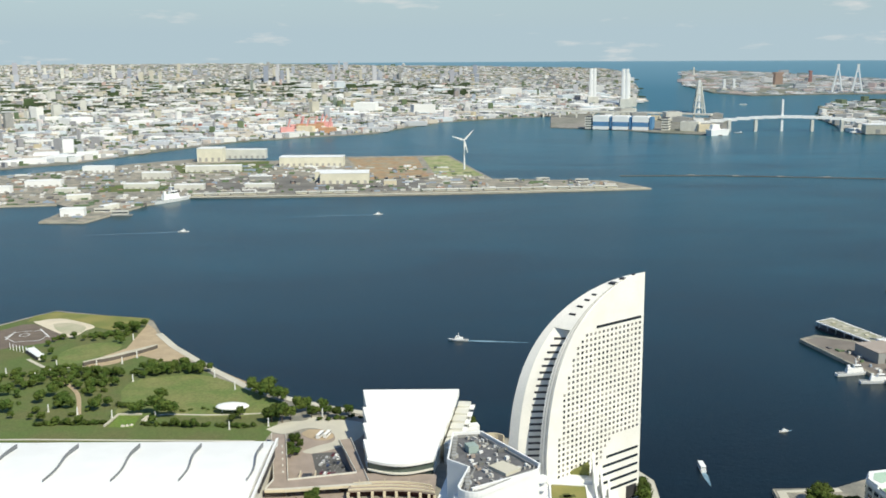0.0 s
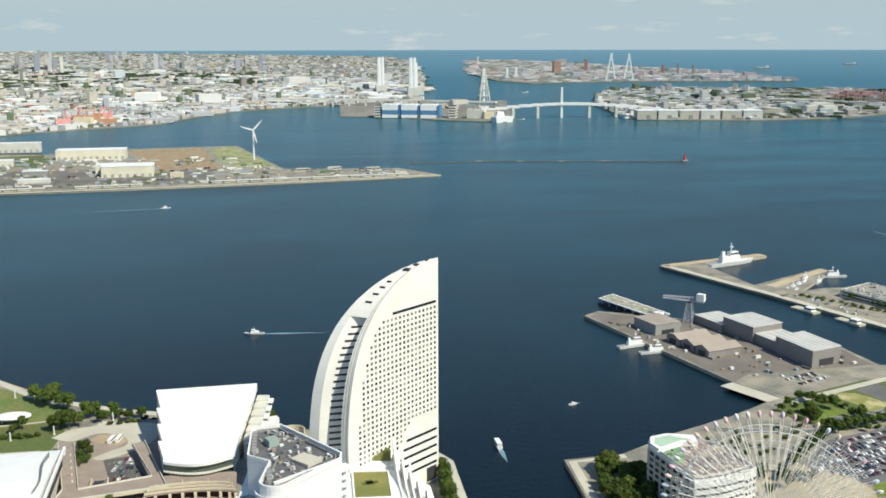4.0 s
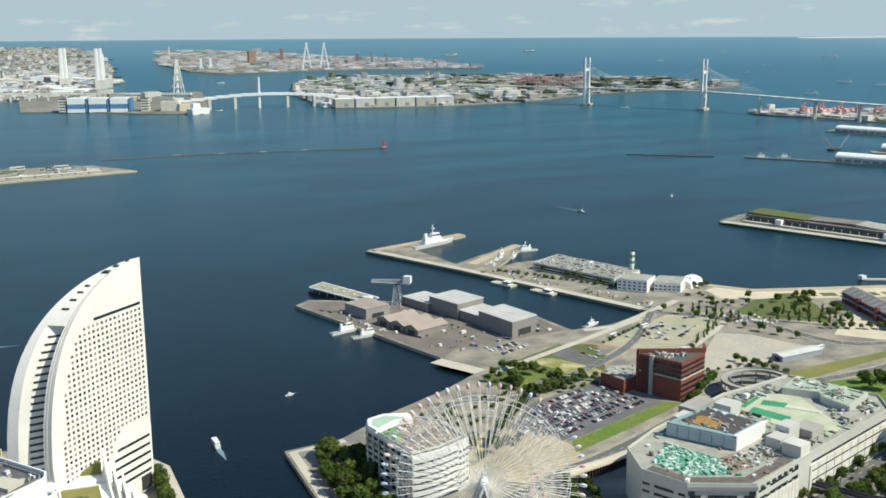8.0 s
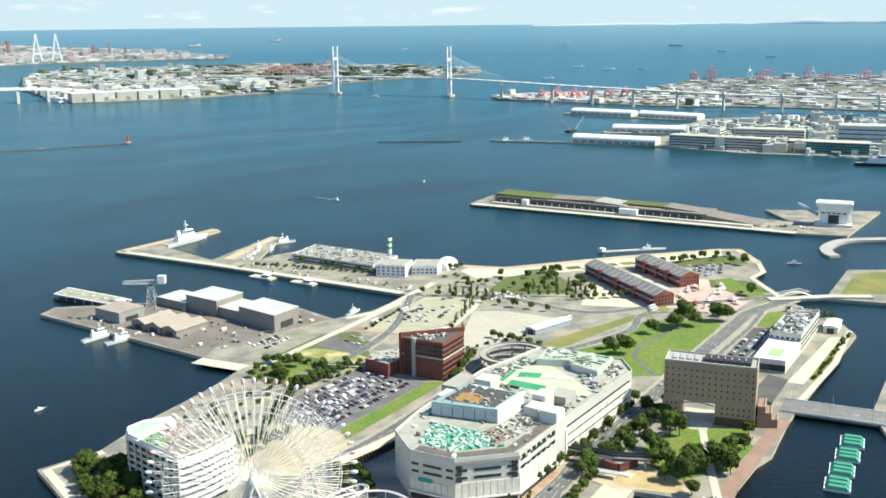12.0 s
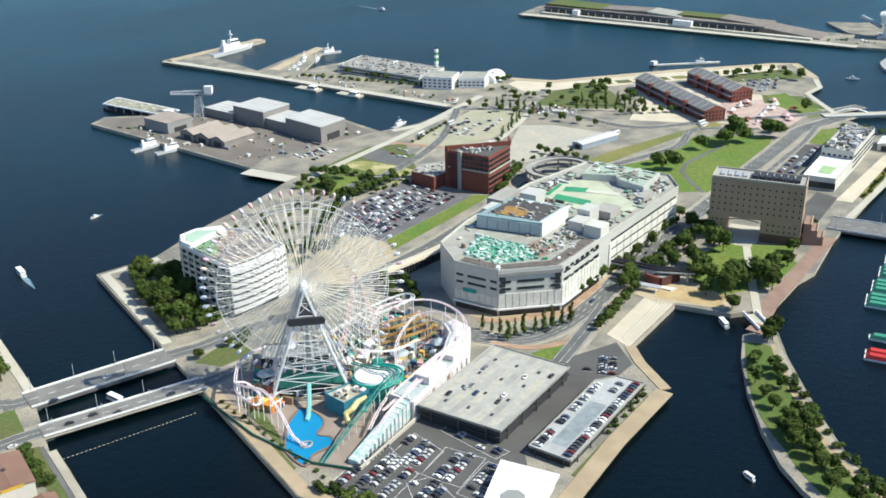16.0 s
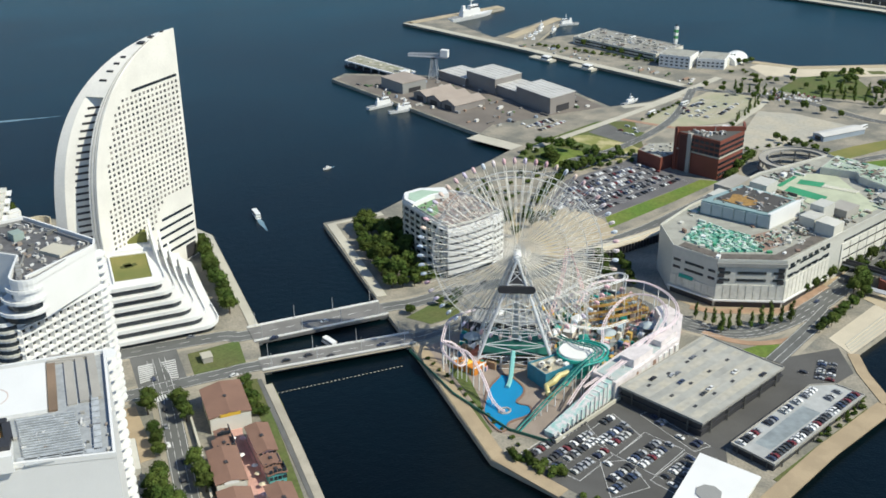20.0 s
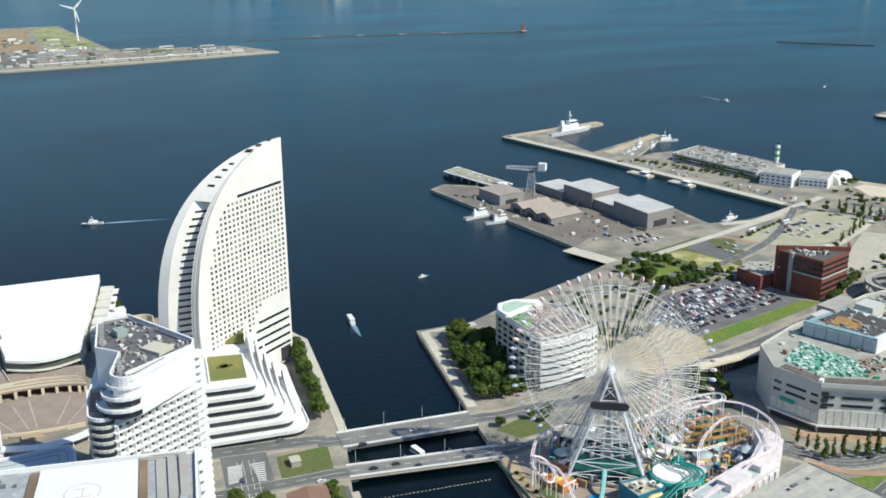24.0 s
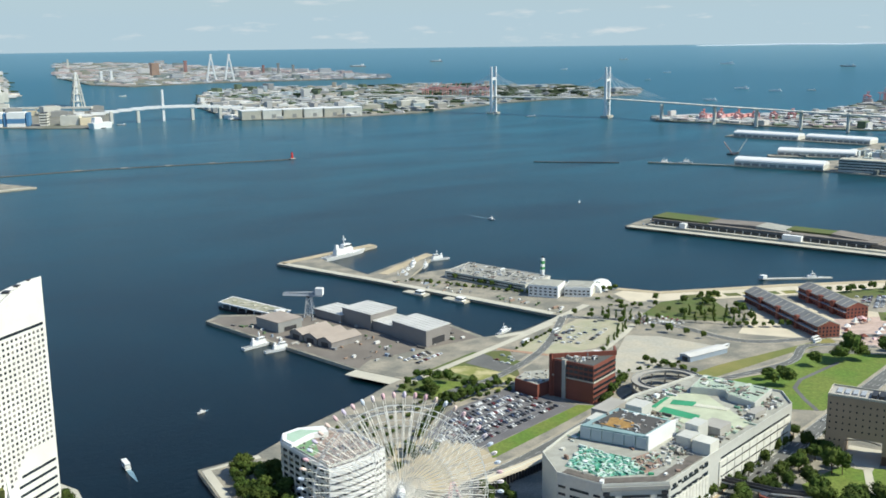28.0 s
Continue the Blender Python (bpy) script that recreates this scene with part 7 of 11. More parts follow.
part("drive_lane", one(prism, [(290, 280), (293, 272.6), (334, 284.6), (331, 293)], G + 4.0, G + 4.04), LANE, d2, "smooth blue-grey drive lane")
pav = thing("white_pavilion", "low white-roofed pavilion beside a car park", "pavilion")
part("roof", one(prism, [(262, 283), (274, 258), (246, 243), (230, 262)], G + 5, G + 6), WHITE, pav)
part("roof_pit", one(prism, [(247 + 5.5 * math.cos(k * math.pi / 4 + 0.4), 259 + 5.5 * math.sin(k * math.pi / 4 + 0.4)) for k in range(8)], G + 6, G + 6.4), GREY, pav, "grey octagonal skylight")
part("wall", one(prism, inset([(262, 283), (274, 258), (246, 243), (230, 262)], 1.5), G, G + 5), OFFWHITE, pav)

# oval ramp
ramp = thing("oval_ramp", "grey oval car ramp beside a mall", "ramp")
for k in range(2):
    bm = bmesh.new()
    n = 28
    ring = [[bm.verts.new((561 + r * math.cos(6.283 * i / n), 541 + r * 0.86 * math.sin(6.283 * i / n), z)) for i in range(n)] for r, z in ((29, G + 5 + k * 6), (22, G + 5 + k * 6), (22, G + 4.2 + k * 6), (29, G + 4.2 + k * 6))]
    for j in range(4):
        for i in range(n):
            bm.faces.new((ring[j][i], ring[j][(i + 1) % n], ring[(j + 1) % 4][(i + 1) % n], ring[(j + 1) % 4][i]))
    part("ramp_floor", bm, CONCRETE, ramp)
    for r in (29, 22):
        bm = bmesh.new()
        hoop = [[bm.verts.new((561 + (r + w) * math.cos(6.2832 * i / n), 541 + (r + w) * 0.86 * math.sin(6.2832 * i / n), G + z + k * 6)) for w, z in ((-0.2, 5), (0.2, 5), (0.2, 6.2), (-0.2, 6.2))] for i in range(n)]
        for i in range(n):
            for j in range(4):
                bm.faces.new((hoop[i][j], hoop[(i + 1) % n][j], hoop[(i + 1) % n][(j + 1) % 4], hoop[i][(j + 1) % 4]))
        part("guard_wall", bm, GREY, ramp)
for i in range(14):
    a = 6.283 * i / 14
    part("column", one(box, (561 + 25.5 * math.cos(a), 541 + 22 * math.sin(a), G + 5), (0.9, 0.9, 10)), CONCRETE, ramp)
# long shed with blue-grey wall
gable_shed("site_shed", "long low white site shed with blue wall", (657, 591), 46, 12, 4.5, 5.6, 0, mat("blue_grey_wall", (0.32, 0.38, 0.45), rough=0.6), SHEDR)

# flat white hall by the canal and its neighbour
fl = building("flat_hall", "flat white hall with pale green roof field", "hall", [(690, 406), (700, 384), (752, 400), (744, 424)], 10, OFFWHITE, WHITE, rim=0.7)
part("roof_field", one(prism, [(704, 402), (707, 393), (725, 398), (722, 408)], G + 10.2, G + 10.5), mat("pale_green_field", (0.36, 0.52, 0.24), rough=0.8), fl, "pale green roof field")
part("window_band", one(box, (695, 394.6, G + 4), (24, 0.8, 5), -65.5), GLASS, fl)
up = building("waterside_office", "grey waterside office with crowded roof", "office building", [(744, 424), (752, 400), (826, 424), (820, 447)], 16, OFFWHITE, ROOFGREY)
for _ in range(18):
    x, y = mrng.uniform(748, 820), mrng.uniform(404, 442)
    if inside((x, y), inset([(744, 424), (752, 400), (826, 424), (820, 447)], 2)):
        roof_box(up, (x, y), (mrng.uniform(3, 9), mrng.uniform(2, 5), mrng.uniform(1.5, 4)), 18, G + 16.2, mrng.choice((GREY, STEEL, WHITE, DARK)))
wall_windows(up, (744, 424), (752, 400), G + 4, 6, 3, 2.4, 1.8, 0, 4, deep=0.6)
wall_windows(up, (752, 400), (826, 424), G + 4, 16, 3, 2.8, 1.8, 0, 4, deep=0.6)
gable_shed("waterside_shed", "white shed with flat gable by the canal", (834, 415), 26, 12, 6, 7, 20, OFFWHITE, WHITE)
clutter(up, inset([(744, 424), (752, 400), (826, 424), (820, 447)], 1.5), 130, G + 16.2, (0.8, 3.6), (0.5, 2.6), None, 10, 18)
# station pavilion and raised walkway
sp = building("pavilion", "low dark brick waterside pavilion with grey roofs", "pavilion", [(466, 372), (484, 374), (482, 358), (467, 360)], 5, BROWN, ROOFGREY)
part("brick_end", one(prism, [(464.6, 371), (466, 372), (467, 362), (465.6, 361)], G, G + 6), BRICK, sp, "red brick end wall")
part("canopy_roof", one(prism, [(452, 368), (456, 370), (462, 357), (458, 354)], G + 3.4, G + 3.9), STEEL, sp, "curved grey canopy")
for x, y in ((453, 366.5), (460, 356.5)):
    part("canopy_post", one(box, (x, y, G + 1.7), (0.4, 0.4, 3.4)), STEEL, sp)
part("roof_hood", one(box, (472, 372, G + 6), (8, 4, 1.6), 25), WHITE, sp, "white roof hood")
part("terrace", one(prism, [(463, 362), (468, 360), (472, 352), (466, 352)], G, G + 0.9), OFFWHITE, sp)
wk = thing("raised_walkway", "dark steel raised walkway over a road", "footbridge")
part("deck", one(prism, ribbon([(458, 402), (472, 366), (486, 350)], 5), G + 7, G + 7.8), STEEL, wk)
part("side_truss", one(prism, ribbon([(456, 402), (470, 366), (484, 350)], 0.5), G + 7.8, G + 9.6), DARK, wk)
part("side_truss", one(prism, ribbon([(460, 402.5), (474.5, 367), (488, 351)], 0.5), G + 7.8, G + 9.6), DARK, wk)
for p in ((459, 398), (465, 384), (472, 367), (483, 353)):
    part("column", one(box, (p[0], p[1], G + 3.5), (1.4, 1.4, 7)), CONCRETE, wk)
# ---- mainland buildings ----
# hotel block with balconies
gh = thing("grand_hotel", "white wedge-shaped hotel with rows of balconies", "hotel")
FR = (Vector((4.0, 413.2)), Vector((43.5, 438.6)))
FD = (FR[1] - FR[0]).normalized()
FN = Vector((FD.y, -FD.x))
fang = math.degrees(math.atan2(FD.y, FD.x))


def arc_round(c, r, a0, a1, n=8):
    """Points on a round corner, angles in degrees."""
    return [(c[0] + r * math.cos(radians(a0 + (a1 - a0) * i / n)), c[1] + r * math.sin(radians(a0 + (a1 - a0) * i / n))) for i in range(n + 1)]


HP = arc_round((1.6, 419.2), 6.6, 172, 302) + [tuple(FR[1]), (46, 446), (19, 487), (3, 485), (-4, 444)]
part("wall", one(prism, HP, G, G + 69), WHITE, gh)
UP = arc_round((12.5, 418.5), 6.8, 170, 302) + [(42.8, 437), (44, 443), (18.5, 485), (4, 483), (1.2, 449), (10.8, 440)]
part("upper_wall", one(prism, UP, G + 69, G + 86), WHITE, gh)
DARKROOF = mat("dark_flat_roof", (0.15, 0.15, 0.155), rough=0.8, vary=0.3, coarse=0.3)
part("roof", one(prism, inset(UP, 1.0), G + 86, G + 86.3), DARKROOF, gh)
bm = bmesh.new()
parapet(bm, UP, G + 86, 2.2, 0.8)
part("parapet", bm, WHITE, gh)
bm = bmesh.new()
parapet(bm, inset(UP, 2.6), G + 86.3, 1.2, 0.4)
part("gondola_rail", bm, GREY, gh, "grey rail round the roof")
part("wing_roof", one(prism, inset(HP[:9] + [(10, 420), (10.8, 440), (1.2, 449), (-3.6, 446)], 0.7), G + 69, G + 69.3), ROOFGREY, gh)
part("planted_strip", one(prism, [(-3.6, 424), (-0.6, 421), (1.4, 440), (-2.6, 442)], G + 69.3, G + 70.0), PAVE, gh, "reddish planted strip")
bm = bmesh.new()
prism(bm, ribbon(HP[:9] + [tuple(FR[0])], 0.7), G + 69, G + 70.6)
part("wing_parapet", bm, WHITE, gh)
part("wing_parapet", one(prism, ribbon([HP[0], (-4, 444)], 0.7), G + 69, G + 70.6), WHITE, gh)
# three rounded roof terraces step down over the corner
for k, (z, grow) in enumerate(((G + 82.6, 1.2), (G + 78.4, 2.8), (G + 73.8, 4.4))):
    tier = arc_round((12.0 - k * 0.8, 419.0), 6.9 + grow, 165, 318)
    part("corner_terrace", one(prism, tier + [(16, 424), (9, 430)], z - 0.4, z), WHITE, gh)
    part("terrace_parapet", one(prism, ribbon(tier, 0.5), z, z + 1.3), WHITE, gh)
    part("terrace_glass", one(prism, inset(tier + [(16, 424), (9, 430)], 1.5), z - 3.6, z - 0.4), GLASS, gh)
for r in range(17):
    z = G + 6.5 + r * 3.75
    m = (FR[0] + FR[1]) / 2 + FN * 1.1
    part("balcony_slab", one(box, (m.x, m.y, z), ((FR[1] - FR[0]).length, 2.2, 0.75), fang), WHITE, gh)
    part("corner_band", one(prism, arc_round((1.6, 419.2), 7.0, 168, 306) + [(4, 416)], z - 0.6, z + 0.5), OFFWHITE, gh, "rounded corner parapet")
    part("corner_glass", one(prism, arc_round((1.6, 419.2), 6.75, 170, 304) + [(4, 416)], z + 0.5, z + 2.4), GLASS, gh)
for r in range(21):
    z = G + 6.5 + r * 3.75
    part("round_balcony", one(prism, arc_round((FR[1].x - 0.6, FR[1].y + 2.6), 4.4, -95, 60) + [(40, 440)], z - 0.5, z + 0.6), WHITE, gh)
wall_windows(gh, FR[0] + FD * 1.5, FR[1] - FD * 3, G + 8.5, 11, 16, 2.9, 2.4, 0, 3.75, deep=0.5)
fin = mesh_of("balcony_fin", one(box, (0, 0, 0), (0.6, 2.0, 3.1)), WHITE)
for r in range(16):
    for c in range(12):
        m = FR[0] + FD * (1.5 + ((FR[1] - FR[0]).length - 4.5) * c / 11) + FN * 1.0
        ob = part("balcony_fin", fin, None, gh)
        ob.matrix_local = pose(m.x, m.y, G + 8.5 + r * 3.75, 0, 0, fang + 25)
part("fascia", one(prism, ribbon([tuple(FR[0] + FD * 9 + FN * 0.4), tuple(FR[1] - FD * 1.5 + FN * 0.4)], 1.2), G + 69, G + 87.6), WHITE, gh, "tall plain white fascia")
for k in range(20):
    if k in (3, 7, 8, 15):
        continue
    m = FR[0] + FD * (13.5 + k * 1.15) + FN * 1.1
    part("letter_bar", one(box, (m.x, m.y, G + 77.5), (0.75, 0.3, 1.5), fang), GREY, gh, "small grey sign lettering")
part("roof_slab", one(prism, [(20.2, 441.7), (26.9, 447.5), (34.6, 438.9), (27.5, 432.4)], G + 86.3, G + 87.9), PALE, gh, "pale roof slab")
for k in range(7):
    m = Vector((5.5, 478)).lerp(Vector((4.2, 452)), (k + 0.5) / 7)
    part("roof_fan", one(box, (m.x, m.y, G + 87.2), (2.0, 2.4, 1.8), 5), GREY, gh, "grey roof fan box")
for k in range(4):
    m = Vector((10.2, 434)).lerp(Vector((10.0, 419)), (k + 0.5) / 4)
    part("roof_fan", one(box, (m.x, m.y, G + 87.2), (2.0, 2.4, 1.8), 5), GREY, gh, "grey roof fan box")
part("cooling_unit", one(box, (13, 463, G + 88), (5, 6, 3.4), 20), mat("mint_plant", (0.34, 0.42, 0.38), rough=0.6), gh, "pale green cooling unit")
for k in range(12):
    m = Vector((-4, 446)).lerp(Vector((2.6, 482)), (k % 4 + 0.5) / 4)
    part("window_band", one(box, (m.x - 0.1, m.y, G + 58 - (k // 4) * 7), (5, 0.6, 3), 79.6), GLASS, gh)
clutter(gh, inset(UP, 3.2), 75, G + 86.3, (0.5, 2.4), (0.3, 1.6), None, 11, fang)
# stepped white terraces before the sail tower
tr = thing("terraced_podium", "stepped white hotel podium with curved terraces", "hotel podium")
TIERS = ((107.5, 494.5, 10), (101.6, 498, 9), (96.6, 501.4, 9), (92.2, 503.6, 8), (88.0, 505.6, 8), (83.6, 508.4, 7))
for k, (xr, f, rad) in enumerate(TIERS):
    z = G + 4.2 + k * 5.0
    side = 12 + 0.8 * k
    plan = [(46, f + 2)] + arc_round((xr - rad, f + rad), rad, -90, 0, 7) + [(xr + 2.0, 546), (xr + 4 - k * 0.6, 580), (100 - k * 2, 606), (60, 600), (46, 560)]
    part("terrace_slab", one(prism, plan, z - 1.3, z), WHITE, tr)
    part("glass_band", one(prism, inset(plan, 1.8), z - 4.6, z - 1.3), GLASS, tr)
    run = [(46, f + 2)] + arc_round((xr - rad, f + rad), rad, -90, 0, 7) + [(xr + 0.4, 520)]
    part("parapet", one(prism, ribbon(run, 0.7), z, z + 1.0), WHITE, tr)
    # the side wall of the tier sweeps up to a sail-like peak beside the tower
    if k > 0:
        bm = bmesh.new()
        prev = None
        for i in range(17):
            u = i / 16
            y = 519 + (27 + 2.5 * k) * u
            x = xr + 0.4 + 1.6 * u
            hgt = 1.0 + (6 + k * 2.0) * u ** 2.6
            row = [bm.verts.new((x + dx, y, zz)) for dx, zz in ((-0.5, z), (0.5, z), (0.5, z + hgt), (-0.5, z + hgt))]
            if prev:
                for j in range(4):
                    bm.faces.new((prev[j], prev[(j + 1) % 4], row[(j + 1) % 4], row[j]))
            prev = row
        bm.faces.new(prev)
        part("sail_wall", bm, WHITE, tr, "white wall sweeping up to a peak")
        part("peak_opening", one(box, (xr + 2.3, 519 + 27 + 2.5 * k + 2.5, z + 2.6), (1.0, 5.0, 4.4)), DARK, tr)
part("base_wall", one(prism, [(47, 499), (98, 499), (103, 505), (106, 546), (106, 588), (98, 604), (60, 598), (47, 558)], G, G + 3.0), GLASS, tr)
zt = G + 29.2
part("garden_roof", one(prism, [(61.1, 552), (80.2, 549), (77.4, 516.3), (58, 518.6)], zt, zt + 0.6), DRY, tr, "dry yellowish roof garden")
bm = bmesh.new()
parapet(bm, [(57, 517.2), (78.4, 514.8), (81.4, 550.4), (60, 553.6)], zt, 1.0, 1.0)
part("garden_kerb", bm, WHITE, tr)
olive = mat("olive_planting", (0.10, 0.11, 0.03), rough=0.9)
for c, s in (((68.5, 536), (9, 3.2)), ((68.3, 536.4), (4.2, 6.4))):
    part("garden_emblem", one(box, (c[0], c[1], zt + 0.66), (s[0], s[1], 0.2), 8), olive, tr)
part("sloping_garden", one(prism, [(70.5, 563.5), (84.2, 560.8), (83.6, 564.5)], zt, [zt + 2.2, zt + 8.6, zt + 9.2]), DRY, tr, "sloping wedge of dry grass")
part("upper_terrace", one(prism, [(57, 556), (86, 553), (87, 600), (60, 598)], zt, zt + 2.0), WHITE, tr)
part("link_roof", one(prism, [(4, 490), (46, 500), (46, 600), (38, 628), (10, 560)], G + 16, G + 17), mat("brown_terrace", (0.24, 0.18, 0.13), rough=0.85, vary=0.15, coarse=0.2), tr, "brown roof terrace")
part("link_wall", one(prism, [(5, 492), (45, 502), (45, 598), (38, 624), (12, 560)], G, G + 16), WHITE, tr)
part("link_parapet", one(prism, ribbon([(4, 490), (10, 560), (38, 628)], 1.6), G + 17, G + 19.5), WHITE, tr)
part("roof_pavilion", one(prism, [(14, 600), (20, 590), (40, 616), (36, 628)], G + 17, G + 23), WHITE, tr)
for k in range(3):
    m = Vector((17, 595)).lerp(Vector((38, 622)), (k + 0.5) / 3)
    part("pavilion_window", one(box, (m.x + 0.6, m.y - 0.6, G + 20), (3.4, 6.0, 2.2), 52), GLASS, tr)

# concert hall
ch = thing("concert_hall", "white windowless concert hall with stepped roof edges", "hall")
steps = 4
for k in range(steps):
    y0, y1 = 631 + k * 23, 631 + (k + 1) * 23 + (6 if k == 3 else 0)
    z0, z1 = 15 + k * 3.2, 15 + (k + 1) * 3.2
    xl0, xl1 = -48 - k * 1.8, -52.5 - k * 1.8
    xr0, xr1 = -8 + k * 4.6, -4.4 + k * 4.6
    plan = [(xl0, y0), (xr0, y0), (xr1, y1), (xl1, y1)]
    part("roof_plate", one(prism, [(xl0 - 2, y0), (xr0 + 2, y0), (xr1 + 2, y1), (xl1 - 2, y1)], G + z0 - 2, [G + z0, G + z0, G + z1, G + z1]), WHITE, ch)
    part("wall", one(prism, plan, G, G + z0 - 1.5), OFFWHITE, ch)
bow = [(-50 + 43 * u, 630 - 8 * math.sin(math.pi * u)) for u in [i / 12 for i in range(13)]]
part("front_glass", one(prism, bow + [(-8, 640), (-49, 640)], G + 3, G + 12.2), mat("green_grey_glass", (0.10, 0.13, 0.11), rough=0.15, vary=0.3, spec=0.6), ch, "curved glass front")
part("front_canopy", one(prism, [(p[0], p[1] - 2.0) for p in bow] + [(-6, 636), (-51, 636)], G + 12.6, G + 14.2), WHITE, ch)
part("front_ledge", one(prism, [(p[0], p[1] - 2.2) for p in bow] + [(-5, 640), (-52, 640)], G + 7.2, G + 7.9), OFFWHITE, ch)
for k in range(6):
    u = k / 5
    part("side_block", one(box, (15 - 10 * u, 722 - 62 * u, G + 9.5 - 2.5 * u), (9, 10.5, 19 - 5 * u), -8), OFFWHITE, ch)
    part("side_ledge", one(box, (17 - 10 * u, 720 - 62 * u, G + 17 - 5.5 * u), (11, 9.0, 0.8), -8), WHITE, ch)
    part("side_slot", one(box, (19.6 - 10 * u, 720 - 62 * u, G + 12 - 4 * u), (0.5, 5.0, 2.6), -8), DARK, ch)
for k in range(4):
    part("rear_balcony", one(box, (21 - k, 706 - k * 9, G + 4.5), (8, 6, 9), 15), WHITE, ch)
for k in range(7):
    part("pleat", one(prism, [(-51 - k * 1.05, 640 + k * 13), (-53.5 - k * 1.05, 652 + k * 13), (-50.5 - k * 1.05, 653 + k * 13)], G, G + 13.4 + k * 1.75), OFFWHITE, ch, "pleated wall fold")
kw = thing("quay_shelter", "curved pale wall at a hotel quay", "wall")
part("wall", one(prism, ribbon(arc_round((34, 690), 9, 20, 170, 8), 0.8), G, G + 5), CREAM, kw)
part("floor", one(prism, arc_round((34, 690), 8.6, 0, 350, 14), G, G + 0.5), PLAZA, kw)

# plaza with steps
pz = thing("round_plaza", "brown paved round plaza with curved steps", "plaza")
PC = (-31, 574)
part("floor", one(prism, [(PC[0] + 37 * math.cos(k * 6.283 / 28), PC[1] + 26 * math.sin(k * 6.283 / 28)) for k in range(28)], G, G + 1.0), PLAZA, pz)
for x, y in ((-47, 590), (-38, 594), (-15, 591), (-57, 578), (-6, 580)):
    d = Vector((x + 30, y - 528)).normalized()
    p, q = Vector((-30, 528)) + d * 30, Vector((x, y))
    part("paving_line", one(prism, ribbon([tuple(p), tuple(q)], 0.45), G + 1.0, G + 1.06), PALE, pz, "pale line in the paving")
BACK = smooth_line([(-60, 599), (-45, 600.5), (-30, 600.5), (-15, 598), (-6, 594)], 4)
part("terrace", one(prism, BACK + [(-5, 624), (-50, 626), (-60, 612)], G + 4.6, G + 5.8), PLAZA, pz, "brown paved upper terrace")
part("back_wall", one(prism, ribbon([(x, y + 4) for x, y in BACK], 0.6), G, G + 4.6), BROWN, pz, "dark wall behind the arcade")
for off, lo, hi in ((0.3, 5.8, 6.9), (5.5, 5.8, 6.7), (10.0, 5.8, 7.0)):
    part("balustrade", one(prism, ribbon([(x * (1 - off * 0.008) - off * 0.24, y + off) for x, y in BACK], 0.7), G + lo, G + hi), CREAM, pz, "cream curved balustrade")
for k in range(9):
    p = BACK[int(k * (len(BACK) - 1) / 8)]
    part("pier", one(box, (p[0], p[1] - 0.4, G + 2.3), (1.7, 1.7, 4.6)), CREAM, pz, "cream arcade pier")
    if k % 2:
        part("lamp_post", one(rod, (p[0], p[1] + 5, G + 5.8), (p[0], p[1] + 5, G + 11), 0.2, 5), CREAM, pz)
part("front_wall", one(prism, ribbon(smooth_line([(-60, 556), (-50, 552), (-30, 550), (-8, 551)], 4), 1.0), G, G + 2.4), CREAM, pz)
part("planter", one(box, (-36, 546.5, G + 0.8), (11, 6, 1.6), 4), BUFF, pz, "buff stone planter")

# walkway decks
dk = thing("pedestrian_deck", "brown paved pedestrian deck on columns", "footbridge")
DK1 = [(-123.5, 697), (-113, 695), (-99.7, 615), (-109, 616)]
DK2 = [(-109, 616), (-99.7, 615), (-55, 627), (-46, 609.5), (-58, 607), (-96, 601), (-112, 600)]
DK3 = [(-74, 684), (-66, 687), (-46.3, 609.5), (-55, 613)]
for k, plan in enumerate((DK1, DK2, DK3)):
    part("deck", one(prism, plan, G + 4.6, G + 6.0 + k * 0.004), PLAZA, dk)
for line in ([(-123.5, 697), (-109, 616), (-112, 600)], [(-113, 695), (-99.7, 615), (-57, 626), (-74, 684)], [(-112, 600), (-96, 601), (-58, 607), (-46, 609)], [(-66, 687), (-48, 612)]):
    part("parapet", one(prism, ribbon(line, 0.35), G + 6.0, G + 7.1), OFFWHITE, dk, "pale stone parapet")
    part("fascia", one(prism, ribbon(line, 0.55), G + 4.4, G + 5.9), CREAM, dk)
for line, n in (([(-118, 692), (-105, 614)], 9), ([(-100, 607), (-60, 614)], 6), ([(-69, 680), (-52, 618)], 7)):
    for k in range(n):
        m = Vector(line[0]).lerp(Vector(line[1]), k / (n - 1))
        part("column", one(box, (m.x, m.y, G + 2.2), (1.1, 1.1, 4.4)), CONCRETE, dk)
part("stair_well", one(prism, [(-93, 637), (-87, 637), (-87.5, 625), (-93, 625)], G + 0.3, G + 1.5), DARK, dk, "dark ramp opening")
part("ramp_wall", one(prism, ribbon([(-95, 640), (-95, 624)], 0.5), G, G + 2.2), CREAM, dk)
part("ramp_wall", one(prism, ribbon([(-85, 640), (-85, 626)], 0.5), G, G + 2.2), CREAM, dk)
for k in range(5):
    part("bench", one(box, (-112 + k * 1.8, 672 - k * 11, G + 6.3), (0.8, 2.4, 0.6), 8), OFFWHITE, dk)

